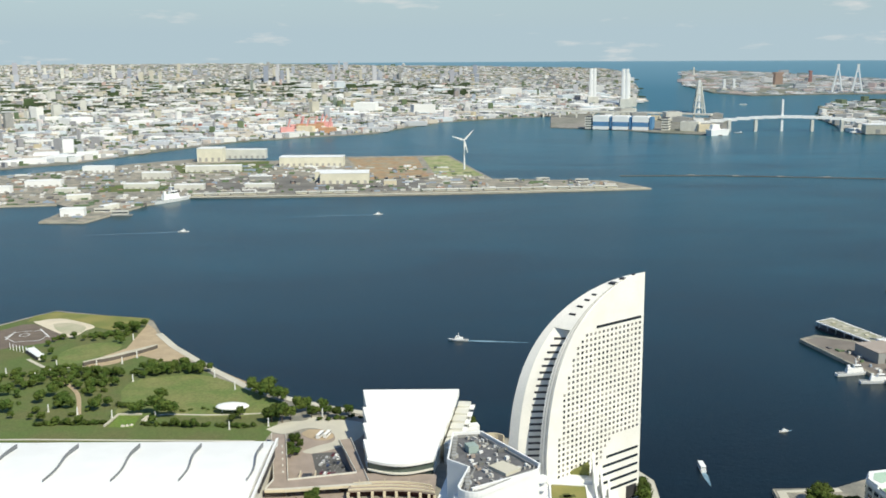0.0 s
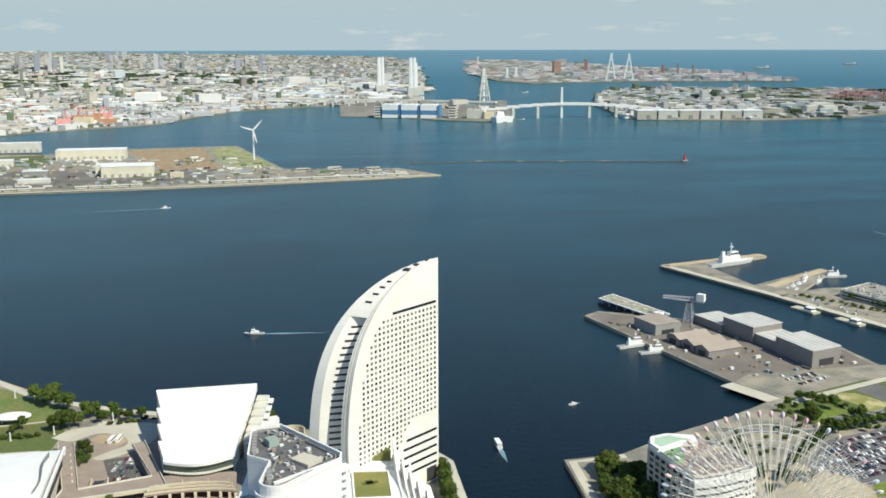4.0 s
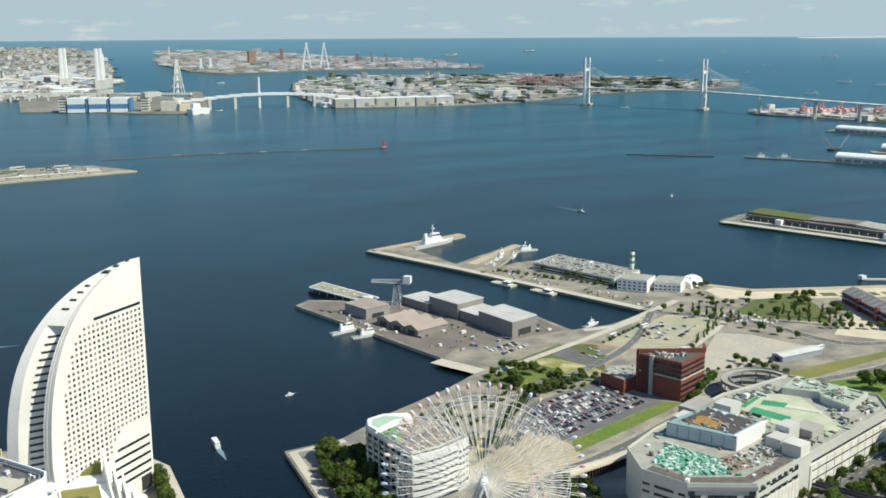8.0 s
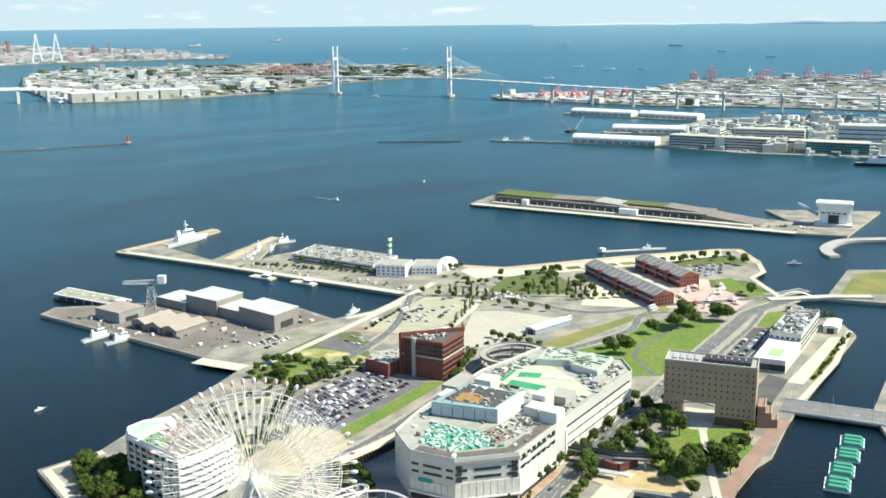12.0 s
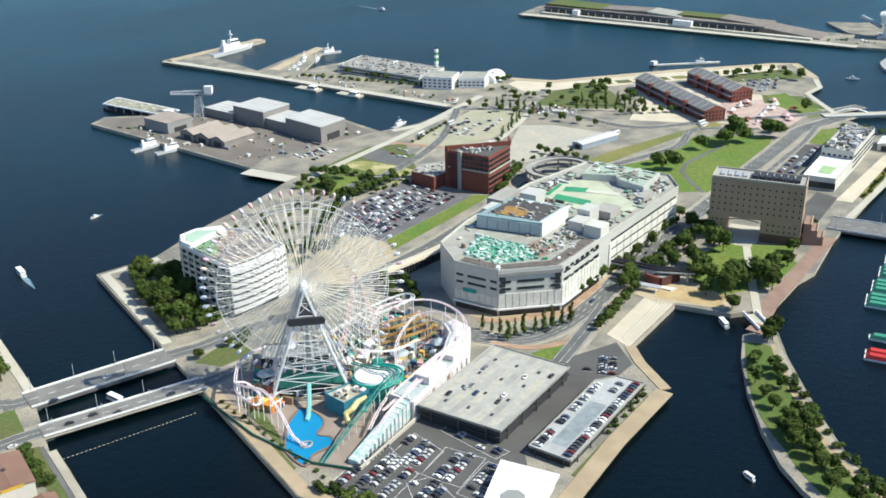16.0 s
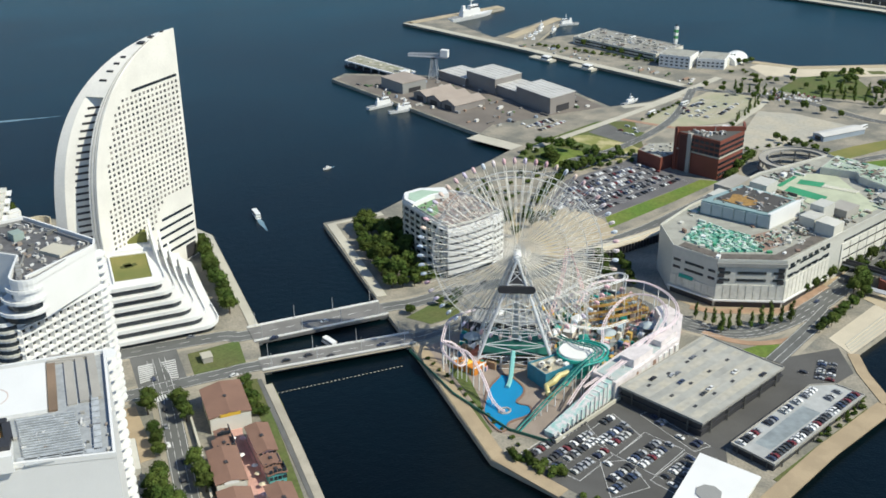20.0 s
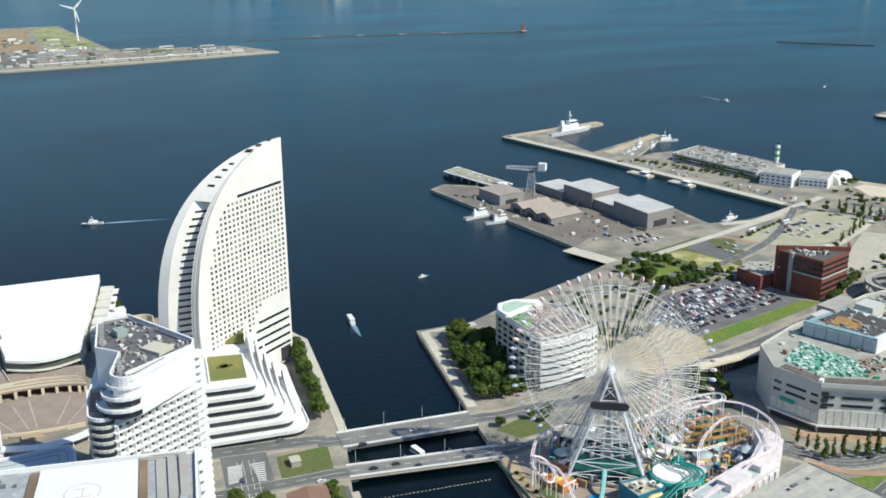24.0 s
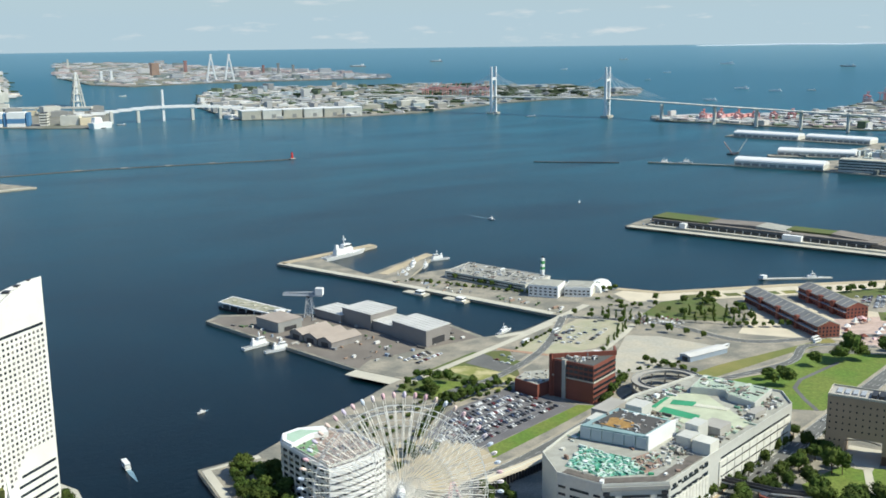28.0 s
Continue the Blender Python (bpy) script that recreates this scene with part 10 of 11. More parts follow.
vault_shed("long white vaulted transit shed", (2236, 1922), (2280, 1745), 46, 16)
vault_shed("long white vaulted transit shed", (2292, 1730), (2322, 1560), 46, 16)
vault_shed("long white vaulted transit shed", (1960, 1560), (2040, 1412), 42, 16)
vault_shed("long white vaulted transit shed", (1740, 1492), (1806, 1318), 44, 17)
wr = random.Random(9)
for k in range(88):
    x, y = wr.uniform(1830, 2500), wr.uniform(880, 1440)
    if not inside((x, y), inset(LANDS["ground_wharves"][1], 35)) or inside((x, y), [(1700, 1500), (1810, 1300), (2060, 1400), (1960, 1580)]):
        continue
    s, h = wr.uniform(18, 52), wr.uniform(7, 24)
    m = wr.choice((OFFWHITE, WHITE, MESHP, CREAM, mat("sea_green_glass", (0.13, 0.30, 0.29), rough=0.3) if k == 0 else bpy.data.materials.get("sea_green_glass") or GREY, OFFWHITE, SKYBLUE))
    pb = thing("wharf_building", "pale building among wharf sheds", "building", "wharf buildings", (x, y, G), wr.uniform(15, 35))
    part("wall", one(box, (0, 0, h / 2), (s, s * 0.55, h)), m, pb)
    rf = part("roof", one(box, (0, 0, h + 0.5), (s * 0.98, s * 0.53, 1)), ROOFGREY, pb)
    for j in range(3):
        part("window_band", one(box, (0, -s * 0.275, h * (0.25 + j * 0.25)), (s * 0.9, 0.8, h * 0.09)), GLASS, pb)
    part("roof_unit", one(box, (s * 0.2, 0, h + 2.5), (s * 0.2, s * 0.2, 4)), GREY, rf)
LONGS = [((1815, 1290), (1880, 1100), 34, 24, OFFWHITE), ((1905, 1070), (1965, 930), 46, 22, None), ((2000, 1250), (2060, 1120), 40, 26, MESHP), ((2090, 1060), (2150, 940), 60, 40, SKYBLUE)]
for a, b, w, h, m in LONGS:
    pb = thing("wharf_hall", "long pale waterside hall on a wharf", "hall", "wharf buildings")
    part("wall", one(prism, ribbon([a, b], w), G, G + h), m or bpy.data.materials["sea_green_glass"], pb)
    part("roof", one(prism, ribbon([a, b], w * 0.96), G + h, G + h + 1), PALE, pb)
    for j in range(4):
        part("window_band", one(prism, ribbon([a, b], w + 1.2), G + 4 + j * h / 4.4, G + 6 + j * h / 4.4), GLASS, pb)
fc = thing("floating_crane", "red and white floating crane at a pier", "crane")
part("barge", one(box, (1895, 1640, 2), (40, 16, 3), 20), DARK, fc)
part("a_frame", one(rod, (1890, 1640, 4), (1872, 1649, 30), 1.1, 5), mat("faded_crane_red", (0.42, 0.26, 0.22), rough=0.6), fc)
part("jib", one(rod, (1905, 1634, 4), (1928, 1626, 38), 1.0, 5), OFFWHITE, fc)
structure("breakwater_wharf", one(prism, ribbon([(1620, 1640), (1712, 1490)], 5), -2, 3), QUAY, "low stone mole")

# ---- passenger terminal ----
tm = thing("passenger_terminal", "long low terminal with grass and timber roof", "terminal")
TA, TB = Vector((1096, 1082)), Vector((1212, 708))
td = (TB - TA).normalized()
tn = Vector((-td.y, td.x))
TIMBER = mat("weathered_timber", (0.25, 0.22, 0.19), rough=0.8, vary=0.2, coarse=0.08)
def tslab(s0, s1, w0, w1, z0, z1a, z1b=None):
    L = (TB - TA).length
    a, b = TA + td * (L * s0), TA + td * (L * s1)
    z1b = z1a if z1b is None else z1b
    return one(prism, [tuple(a + tn * w0), tuple(b + tn * w0), tuple(b + tn * w1), tuple(a + tn * w1)], z0, [z1a, z1b, z1b, z1a])
part("lower_hall", tslab(0.02, 0.80, -30, 26, G, G + 7), mat("dark_hall_glass", (0.035, 0.04, 0.045), rough=0.2, spec=0.6), tm)
part("timber_roof", tslab(0.0, 0.82, -26, 24, G + 7, G + 10), TIMBER, tm)
part("lawn_north", tslab(0.0, 0.22, -22, 22, G + 10, G + 13, G + 12), GRASS, tm, "grass roof")
part("lawn_middle", tslab(0.50, 0.66, -10, 20, G + 10, G + 12.5), GRASS, tm, "grass roof")
part("roof_fold", tslab(0.22, 0.40, -18, 16, G + 10, G + 12, G + 14), TIMBER, tm)
part("roof_fold", tslab(0.40, 0.52, -20, 18, G + 10, G + 14, G + 11), ROOFGREY, tm)
part("roof_fold", tslab(0.66, 0.78, -16, 18, G + 10, G + 14, G + 10.5), TIMBER, tm)
part("ramp", tslab(0.80, 1.0, -24, 20, G, G + 9, G + 1), TIMBER, tm)
part("side_deck", tslab(0.0, 0.98, -38, -28, G, G + 2.6), PALE, tm)
for s in (0.14, 0.545):
    L = (TB - TA).length
    m = TA + td * (L * s) - tn * 33
    part("boarding_bridge", one(box, (m.x, m.y, G + 6), (26 if s > 0.3 else 9, 8, 7), math.degrees(math.atan2(td.y, td.x))), WHITE, tm, "white boarding bridge")
    part("bridge_leg", one(box, (m.x, m.y, G + 1.5), (3, 3, 4)), STEEL, tm)
for k in range(26):
    u = (k + 0.5) / 26 * 0.78 + 0.02
    m = TA + td * ((TB - TA).length * u) - tn * 30.4
    part("facade_post", one(box, (m.x, m.y, G + 3.5), (0.8, 0.8, 7)), STEEL, tm)
ga = thing("pier_gate", "white pier building with a flared top and dark archway", "building", at=(1268, 641, G), turn=-64)
part("body", one(box, (0, 0, 9), (34, 20, 18)), WHITE, ga)
part("flared_top", one(box, (0, 0, 24), (36, 22, 12), 0, 1.28), WHITE, ga)
part("roof", one(box, (0, 0, 30.4), (42, 24, 0.8)), OFFWHITE, ga)
part("archway", one(box, (0, -10.2, 9), (13, 0.8, 11)), DARK, ga)
part("base_deck", one(box, (0, -2, 1.6), (46, 30, 3.2)), OFFWHITE, ga)
part("stair_tower", one(box, (20, 3, 13), (5, 8, 26)), WHITE, ga)
part("gangway", one(tube, [(-20, 4, 12), (-30, 10, 16), (-46, 16, 22)], 2.6, 6), SKYBLUE, ga)
for k in range(5):
    part("window_band", one(box, (-13 + k * 6.5, -10.2, 17), (4.2, 0.6, 1.6)), GLASS, ga)
structure("breakwater_curve", one(prism, ribbon(smooth_line([(1238, 549), (1190, 585), (1140, 582), (1113, 566), (1104, 553)]), 14), -2, G), CONCRETE, "curved stone mole")
patch("lawn_mole", "dry lawn on a harbour mole", [(960, 460), (1040, 496), (1075, 474), (985, 430)], DRY, 0.1)

# ---- breakwaters and the red light ----
for a, b in (((400, 2304), (604, 2300)), ((604, 2300), (1023, 2207)), ((1435, 1812), (1572, 1680))):
    structure("breakwater", one(prism, ribbon([a, b], 4.5), -2, 1.8), mat("weathered_stone", (0.15, 0.15, 0.14), rough=0.95, vary=0.3, coarse=0.1), "long low stone breakwater")
for k in range(4):
    structure("breakwater_block", one(box, (560 + k * 95, 2304 - k * 18, 1.8), (16, 6, 2.2)), GREY, "grey block on a breakwater")
rl = thing("harbour_light", "small red harbour light tower on a breakwater", "lighthouse", at=(1026, 2206, 2.4))
part("tower", one(rod, (0, 0, 0), (0, 0, 13), 3.4, 10, 2.0), RED, rl)
part("lantern", one(rod, (0, 0, 13), (0, 0, 16), 1.6, 8), RED, rl)
part("base", one(box, (0, 0, 0.6), (14, 12, 1.6)), CONCRETE, rl)
buoy = thing("buoy", "red channel buoy near a bridge", "buoy", at=(2315, 2900, 0))
part("float", one(rod, (0, 0, 0), (0, 0, 6), 6, 8, 5), RED, buoy)
part("top_mark", one(rod, (0, 0, 6), (0, 0, 20), 2.4, 6, 1.2), RED, buoy)

# ---- the broad pier across the water ----
wt = thing("wind_turbine", "white three-bladed wind turbine at rest", "wind turbine", at=(52, 2438, G))
part("tower", one(rod, (0, 0, 0), (0, 0, 69), 2.4, 10, 1.4), WHITE, wt)
part("nacelle", one(box, (0, -2, 70), (4, 11, 4.2)), WHITE, wt)
tb_hub = part("hub", one(rod, (0, -8.5, 70), (0, -6.5, 70), 2.0, 8), WHITE, wt)
for a in (48, 163, 285):
    bm = bmesh.new()
    c, s = math.cos(radians(a)), math.sin(radians(a))
    for t0, t1, w0, w1 in ((1.5, 8, 1.2, 2.3), (8, 31, 2.1, 0.6)):
        v = []
        for t, w in ((t0, w0), (t1, w1)):
            for u, dy in ((-1, 0.4), (1, 0.4), (1, -0.4), (-1, -0.4)):
                v.append(bm.verts.new((c * t - s * u * w, -8 + dy, 70 + s * t + c * u * w)))
        for f in ((0, 1, 2, 3), (4, 7, 6, 5), (0, 4, 5, 1), (1, 5, 6, 2), (2, 6, 7, 3), (3, 7, 4, 0)):
            bm.faces.new([v[i] for i in f])
    part("blade", bm, WHITE, tb_hub)
EARTH = mat("ochre_earth", (0.36, 0.23, 0.12), rough=0.95, vary=0.35, fine=0.08, coarse=0.03, hue=(0.30, 0.27, 0.19))
patch("pavement_yard", "brown bare yard with rubble", [(-250, 2720), (-70, 2745), (-29, 2290), (-164, 2249)], EARTH, 0.2)
patch("pavement_yard_pale", "weedy pale bare yard", [(-52, 2725), (10, 2770), (92, 2307), (-12, 2290)], mat("weedy_ground", (0.36, 0.34, 0.20), rough=0.95, vary=0.35, fine=0.08, coarse=0.03, hue=(0.22, 0.27, 0.10)), 0.25)
patch("pavement_pier_yard", "dark grey storage yard", [(-480, 2030), (-330, 2030), (-30, 2060), (-40, 2240), (-170, 2240), (-420, 2380), (-560, 2200)], mat("yard_asphalt", (0.20, 0.19, 0.17), rough=0.9, vary=0.3, coarse=0.02), 0.15)
patch("lawn_pier", "rough grass on a broad pier", [(-700, 2060), (-560, 2080), (-560, 2170), (-720, 2180)], GRASS, 0.2)
patch("lawn_pier_far", "rough grass on a broad pier", [(-675, 2560), (-450, 2660), (-410, 2421), (-611, 2390)], GRASS, 0.2)
CREAMW = mat("pale_cream_cladding", (0.72, 0.68, 0.54), rough=0.7, vary=0.1)
PIERB = [(-323, 2550, 157, 50, 22, CREAMW, 0), (-210, 2205, 103, 60, 22, CREAMW, 2), (-541, 2425, 130, 22, 14, OFFWHITE, 6), (-600, 2668, 64, 50, 34, CREAMW, 0), (-527, 2735, 118, 24, 24, OFFWHITE, 0), (-250, 2260, 60, 40, 18, CREAMW, 2), (-815, 2428, 70, 20, 14, WHITE, 0), (-845, 2168, 74, 26, 12, WHITE, 6),
         (-625, 2120, 70, 18, 10, OFFWHITE, 0), (-520, 2100, 60, 18, 10, OFFWHITE, 0), (-640, 2290, 60, 24, 14, OFFWHITE, 0), (-400, 2250, 50, 16, 9, GREY, 0), (-110, 2150, 26, 14, 10, CREAM, 0), (-900, 2070, 50, 20, 12, WHITE, 4), (-760, 2060, 40, 16, 9, OFFWHITE, 0), (-700, 1960, 44, 16, 9, OFFWHITE, 20), (-640, 1760, 40, 22, 12, WHITE, 8), (-600, 1830, 36, 12, 8, OFFWHITE, 60), (-380, 2120, 60, 14, 8, OFFWHITE, 0)]
for x, y, sx, sy, h, m, tn_ in PIERB:
    pb = thing("pier_building", "pale flat shed on a broad pier", "building", "pier buildings", (x, y, G), tn_)
    part("wall", one(box, (0, 0, h / 2), (sx, sy, h)), m, pb)
    part("roof", one(box, (0, 0, h + 0.6), (sx * 1.01, sy * 1.02, 1.2)), WHITE if m != CREAM else OFFWHITE, pb)
    n = max(2, int(sx / 14))
    for k in range(n):
        part("bay_door", one(box, (-sx / 2 + sx * (k + 0.5) / n, -sy / 2, h * 0.18), (sx / n * 0.4, 0.5, h * 0.3)), CONCRETE, pb)
pr = random.Random(4)
for k in range(34):
    x = -480 + k * 25
    if 6 <= k <= 7 or 13 <= k <= 17:
        continue
    y = 1990 + (x + 480) * 0.095
    pb = thing("quay_shed", "small white shed along a pier edge", "shed", "quay sheds", (x, y + 14, G), 5)
    part("wall", one(box, (0, 0, 2.5), (pr.uniform(20, 23), 8, 4)), pr.choice((CREAMW, OFFWHITE, PALE)), pb)
    part("roof", one(box, (0, 0, 4.4), (24, 11, 0.8)), OFFWHITE, pb)
for k in range(60):
    x, y = pr.uniform(-480, 380), pr.uniform(2040, 2330)
    if not inside((x, y), inset(LANDS["ground_pier"][1], 14)) or inside((x, y), [(-260, 2120), (-140, 2120), (-140, 2220), (-260, 2220)]):
        continue
    pb = thing("stacked_load", "stacked cargo and vehicles on a pier", "cargo", "pier cargo", (x, y, G), pr.uniform(-10, 10))
    part("crate", one(box, (0, 0, 2), (pr.uniform(6, 16), pr.uniform(4, 8), pr.uniform(1.5, 4))), pr.choice((PALE, GREY, OFFWHITE, CONCRETE, DARK, CONCRETE)), pb)
    part("cover", one(box, (1, 0, 3.2), (4, 3, 1.6)), pr.choice((PALE, GREY)), pb)

# ---- ships and boats ----
def hull_mesh(bm, L, B, H, sheer=0.25):
    """A hull with a pointed bow to +x."""
    n = 9
    rows = []
    for i in range(n):
        u = i / (n - 1)
        w = B / 2 * (1 - max(0, (u - 0.55) / 0.45) ** 2.0) * (0.86 + 0.14 * min(1, u / 0.15))
        z = H * (1 + sheer * max(0, (u - 0.4) / 0.6) ** 2)
        x = -L / 2 + L * u
        rows.append([bm.verts.new((x - (0.06 * L * u), w * 0.75, -0.6)), bm.verts.new((x, w, z)), bm.verts.new((x, -w, z)), bm.verts.new((x - (0.06 * L * u), -w * 0.75, -0.6))])
    for a, b in zip(rows[:-1], rows[1:]):
        for k in range(3):
            bm.faces.new((a[k], b[k], b[k + 1], a[k + 1]))
        bm.faces.new((a[3], b[3], b[0], a[0]))
    bm.faces.new(rows[0])


DECKM = mat("ship_deck", (0.32, 0.33, 0.33), rough=0.7, vary=0.15)
FOAM = mat("wake_foam", (0.22, 0.33, 0.40), rough=0.6, vary=0.4, fine=0.5, coarse=0.1, hue=(0.10, 0.19, 0.26))
def boat(label, x, y, L, turn, kind="launch", hull=None, house=None, wake=0, name="boat", category="boat", group="harbour boats"):
    th = thing(name, label, category, group, (x, y, 0.1), turn)
    B, H = L * (0.28 if L < 25 else 0.17), max(1.0, L * 0.06)
    part("hull", one(hull_mesh, L, B, H), hull or WHITE, th)
    part("deck", one(prism, [(-L * 0.48, -B * 0.4), (L * 0.1, -B * 0.44), (L * 0.38, -B * 0.12), (L * 0.38, B * 0.12), (L * 0.1, B * 0.44), (-L * 0.48, B * 0.4)], H - 0.2, H + 0.15), DECKM, th)
    hs = house or WHITE
    if kind == "barge":
        part("cabin", one(box, (-L * 0.05, 0, H + L * 0.08), (L * 0.7, B * 0.8, L * 0.16)), hs, th)
        part("cabin_window", one(box, (-L * 0.05, 0, H + L * 0.09), (L * 0.66, B * 0.82, L * 0.06)), GLASS, th)
        part("cabin_roof", one(box, (-L * 0.05, 0, H + L * 0.17), (L * 0.74, B * 0.86, 0.3)), hs, th)
    else:
        part("deckhouse", one(box, (-L * 0.05, 0, H + L * 0.05), (L * 0.42, B * 0.62, L * 0.10), 0, 0.9), hs, th)
        br = part("bridge", one(box, (L * 0.02, 0, H + L * 0.13), (L * 0.2, B * 0.55, L * 0.07), 0, 0.9), hs, th)
        part("bridge_window", one(box, (L * 0.03, 0, H + L * 0.135), (L * 0.19, B * 0.56, L * 0.025)), GLASS, br)
        part("mast", one(rod, (-L * 0.02, 0, H + L * 0.15), (-L * 0.03, 0, H + L * 0.32), L * 0.012, 5), hs, th)
        if L > 30:
            part("funnel", one(box, (-L * 0.2, 0, H + L * 0.13), (L * 0.07, B * 0.3, L * 0.1), 0, 0.8), hs, th)
            part("mast_platform", one(box, (-L * 0.025, 0, H + L * 0.25), (L * 0.04, B * 0.4, L * 0.015)), hs, th)
    if wake:
        wk_ = bmesh.new()
        prism(wk_, [(-L * 0.45, -B * 0.3), (-L * 0.45 - wake * 0.3, -B * 0.45), (-L * 0.45 - wake, -B * 0.08), (-L * 0.45 - wake, B * 0.08), (-L * 0.45 - wake * 0.3, B * 0.45), (-L * 0.45, B * 0.3)], -0.05, 0.02)
        part("wake", wk_, FOAM, th, "pale foaming wake")
    return th


boat("big white patrol ship moored at a mole", 608, 1158, 74, 16, name="patrol_ship", category="ship")
boat("white patrol ship moored at a finger pier", 690, 1068, 36, 175, name="patrol_ship", category="ship")
for x, y, L, tn_ in ((650, 1058, 32, 40), (640, 1043, 28, 42), (628, 1034, 24, 40), (616, 1026, 22, 40), (612, 1012, 20, 45), (603, 1016, 18, 40), (660, 1046, 26, 42)):
    boat("small white patrol boat at a finger pier", x, y, L, tn_)
boat("white tugboat moored beside a pier", 357, 853, 38, 12)
boat("white tugboat moored beside a pier", 368, 830, 34, 2)
boat("white motor yacht moored in a basin", 566, 758, 25, 20)
for x, y in ((577, 935), (596, 884)):
    pt = thing("pontoon", "low concrete pontoon with a white cabin", "pontoon", "guard pontoons", (x, y, 0), 108)
    part("float", one(box, (0, 0, 0.9), (30, 11, 1.8)), PALE, pt)
    part("cabin", one(box, (-6, 0, 3.4), (9, 7, 3.6)), WHITE, pt)
    part("cabin_window", one(box, (-6, 0, 3.8), (9.2, 7.2, 1.2)), GLASS, pt)
boat("small white sightseeing boat under way", 173, 651, 15, 88, "barge", wake=22)
bl = thing("float_line", "line of white floats across a channel", "float line")
for k in range(34):
    part("float", one(box, (112 + k * 2.1, 425.2 - k * 0.13, 0.15), (0.9, 0.25, 0.25), -4), PALE, bl)
boat("small white motor boat at anchor", 250, 718, 7.5, 200, wake=5)
boat("white motor boat with a wake", 922, 1268, 17, 275, wake=55)
boat("small white boat with a short wake", 1138, 1312, 12, 225, wake=30)
boat("white excursion boat with a long wake", 14, 968, 20, 172, wake=60)
boat("white speedboat with a long wake", -112, 1768, 18, 8, wake=150)
boat("white speedboat with a long wake", -410, 1602, 18, 10, wake=150)
boat("white flat ferry crossing a bridge channel", 156, 458, 13, 285, "barge")
boat("small white pleasure boat in a canal", 345, 210, 7, 80, "barge")
boat("white and blue water bus at a landing", 459, 308, 12, 60, "barge", hull=SKYBLUE)
boat("white launch near a headland", 1044, 570, 15, -61)
boat("tugboat by a mole", 1645, 1618, 36, 150)
boat("tugboat by a mole", 1686, 1592, 34, 150)
boat("white excursion ship at a long jetty", 985, 728, 26, 330)
lj = thing("landing_jetty", "long white floating landing jetty", "jetty")
part("pontoon", one(prism, ribbon([(932, 760), (1004, 716)], 4.5), 0, 1.4), OFFWHITE, lj)
part("end_hut", one(box, (935, 757, 3.5), (7, 6, 4)), WHITE, lj)
boat("dark freighter moored at a quay", 1842, 850, 88, 295, hull=DARK, name="freighter", category="ship")
boat("dark moored steam ship", 1900, 800, 60, 295, hull=DARK, name="freighter", category="ship")
TARP = mat("green_tarpaulin", (0.06, 0.29, 0.19), rough=0.6, vary=0.12)
for x, y, m, k in ((618, 288, TARP, 3), (596, 280, TARP, 3), (573, 272, TARP, 3), (552, 264, TARP, 3), (510, 238, TARP, 1), (490, 229, RED, 2)):
    hb = thing("house_boat", "covered pleasure boat under a %s tarpaulin" % ("red" if m is RED else "green"), "boat", "covered boats", (x, y, 0.1), 25)
    for j in range(k):
        off = (j - (k - 1) / 2) * 6
        part("hull", one(box, (off, 0, 0.6), (5, 15, 1.4)), WHITE, hb)
        part("cover", one(box, (off, 0, 2.2), (5.2, 14, 2.0), 0, 0.7), m, hb)
for x, y in ((1819, 1130), (1838, 1110), (1859, 1074), (1873, 1011), (1892, 972), (1907, 936)):
    boat("small white boat along a wharf", x, y, 22, 110)
# ships far out
for a, d, L in ((33.0, 12500, 230), (48.6, 10300, 210), (54.6, 9400, 190), (49.4, 5600, 110), (51.1, 5350, 100), (52.9, 5450, 70), (28.7, 10600, 240), (40.0, 9000, 90), (45.5, 8000, 90), (44.5, 6700, 60), (47.8, 4580, 90), (14.5, 4700, 60), (16.0, 3650, 50), (16.2, 5600, 60), (38.2, 3650, 60), (43.2, 12500, 160), (57, 8000, 100), (59.5, 7000, 90)):
    x, y = bearing(a, d)
    L *= 0.68
    sh = thing("far_ship", "distant pale ship out on the bay", "ship", "far ships")
    bm = bmesh.new()
    hull_mesh(bm, L, L * 0.16, L * 0.07)
    q = Matrix.Translation((x, y, 0)) @ Matrix.Rotation(radians(90 - a + 80), 4, "Z")
    bm.transform(q)
    far_part("hull", bm, pr.choice((WHITE, OFFWHITE, GREY)), sh)
    bm = one(box, (-L * 0.3, 0, L * 0.12), (L * 0.16, L * 0.13, L * 0.12))
    box(bm, (L * 0.05, 0, L * 0.085), (L * 0.5, L * 0.13, L * 0.04))
    bm.transform(q)
    far_part("deckhouse", bm, WHITE, sh)
boat("white ferry moored at a broad pier", -516, 1945, 92, 55, name="ferry", category="ship", hull=WHITE)
boat("pale ferry along the far shore", -290, 3560, 90, 10, name="ferry", category="ship")
for x, y in ((-560, 1770), (-600, 1800), (150, 2200), (220, 2215), (300, 2190)):
    boat("grey barge beside a broad pier", x, y, 40, 5, "barge", hull=GREY, house=OFFWHITE)

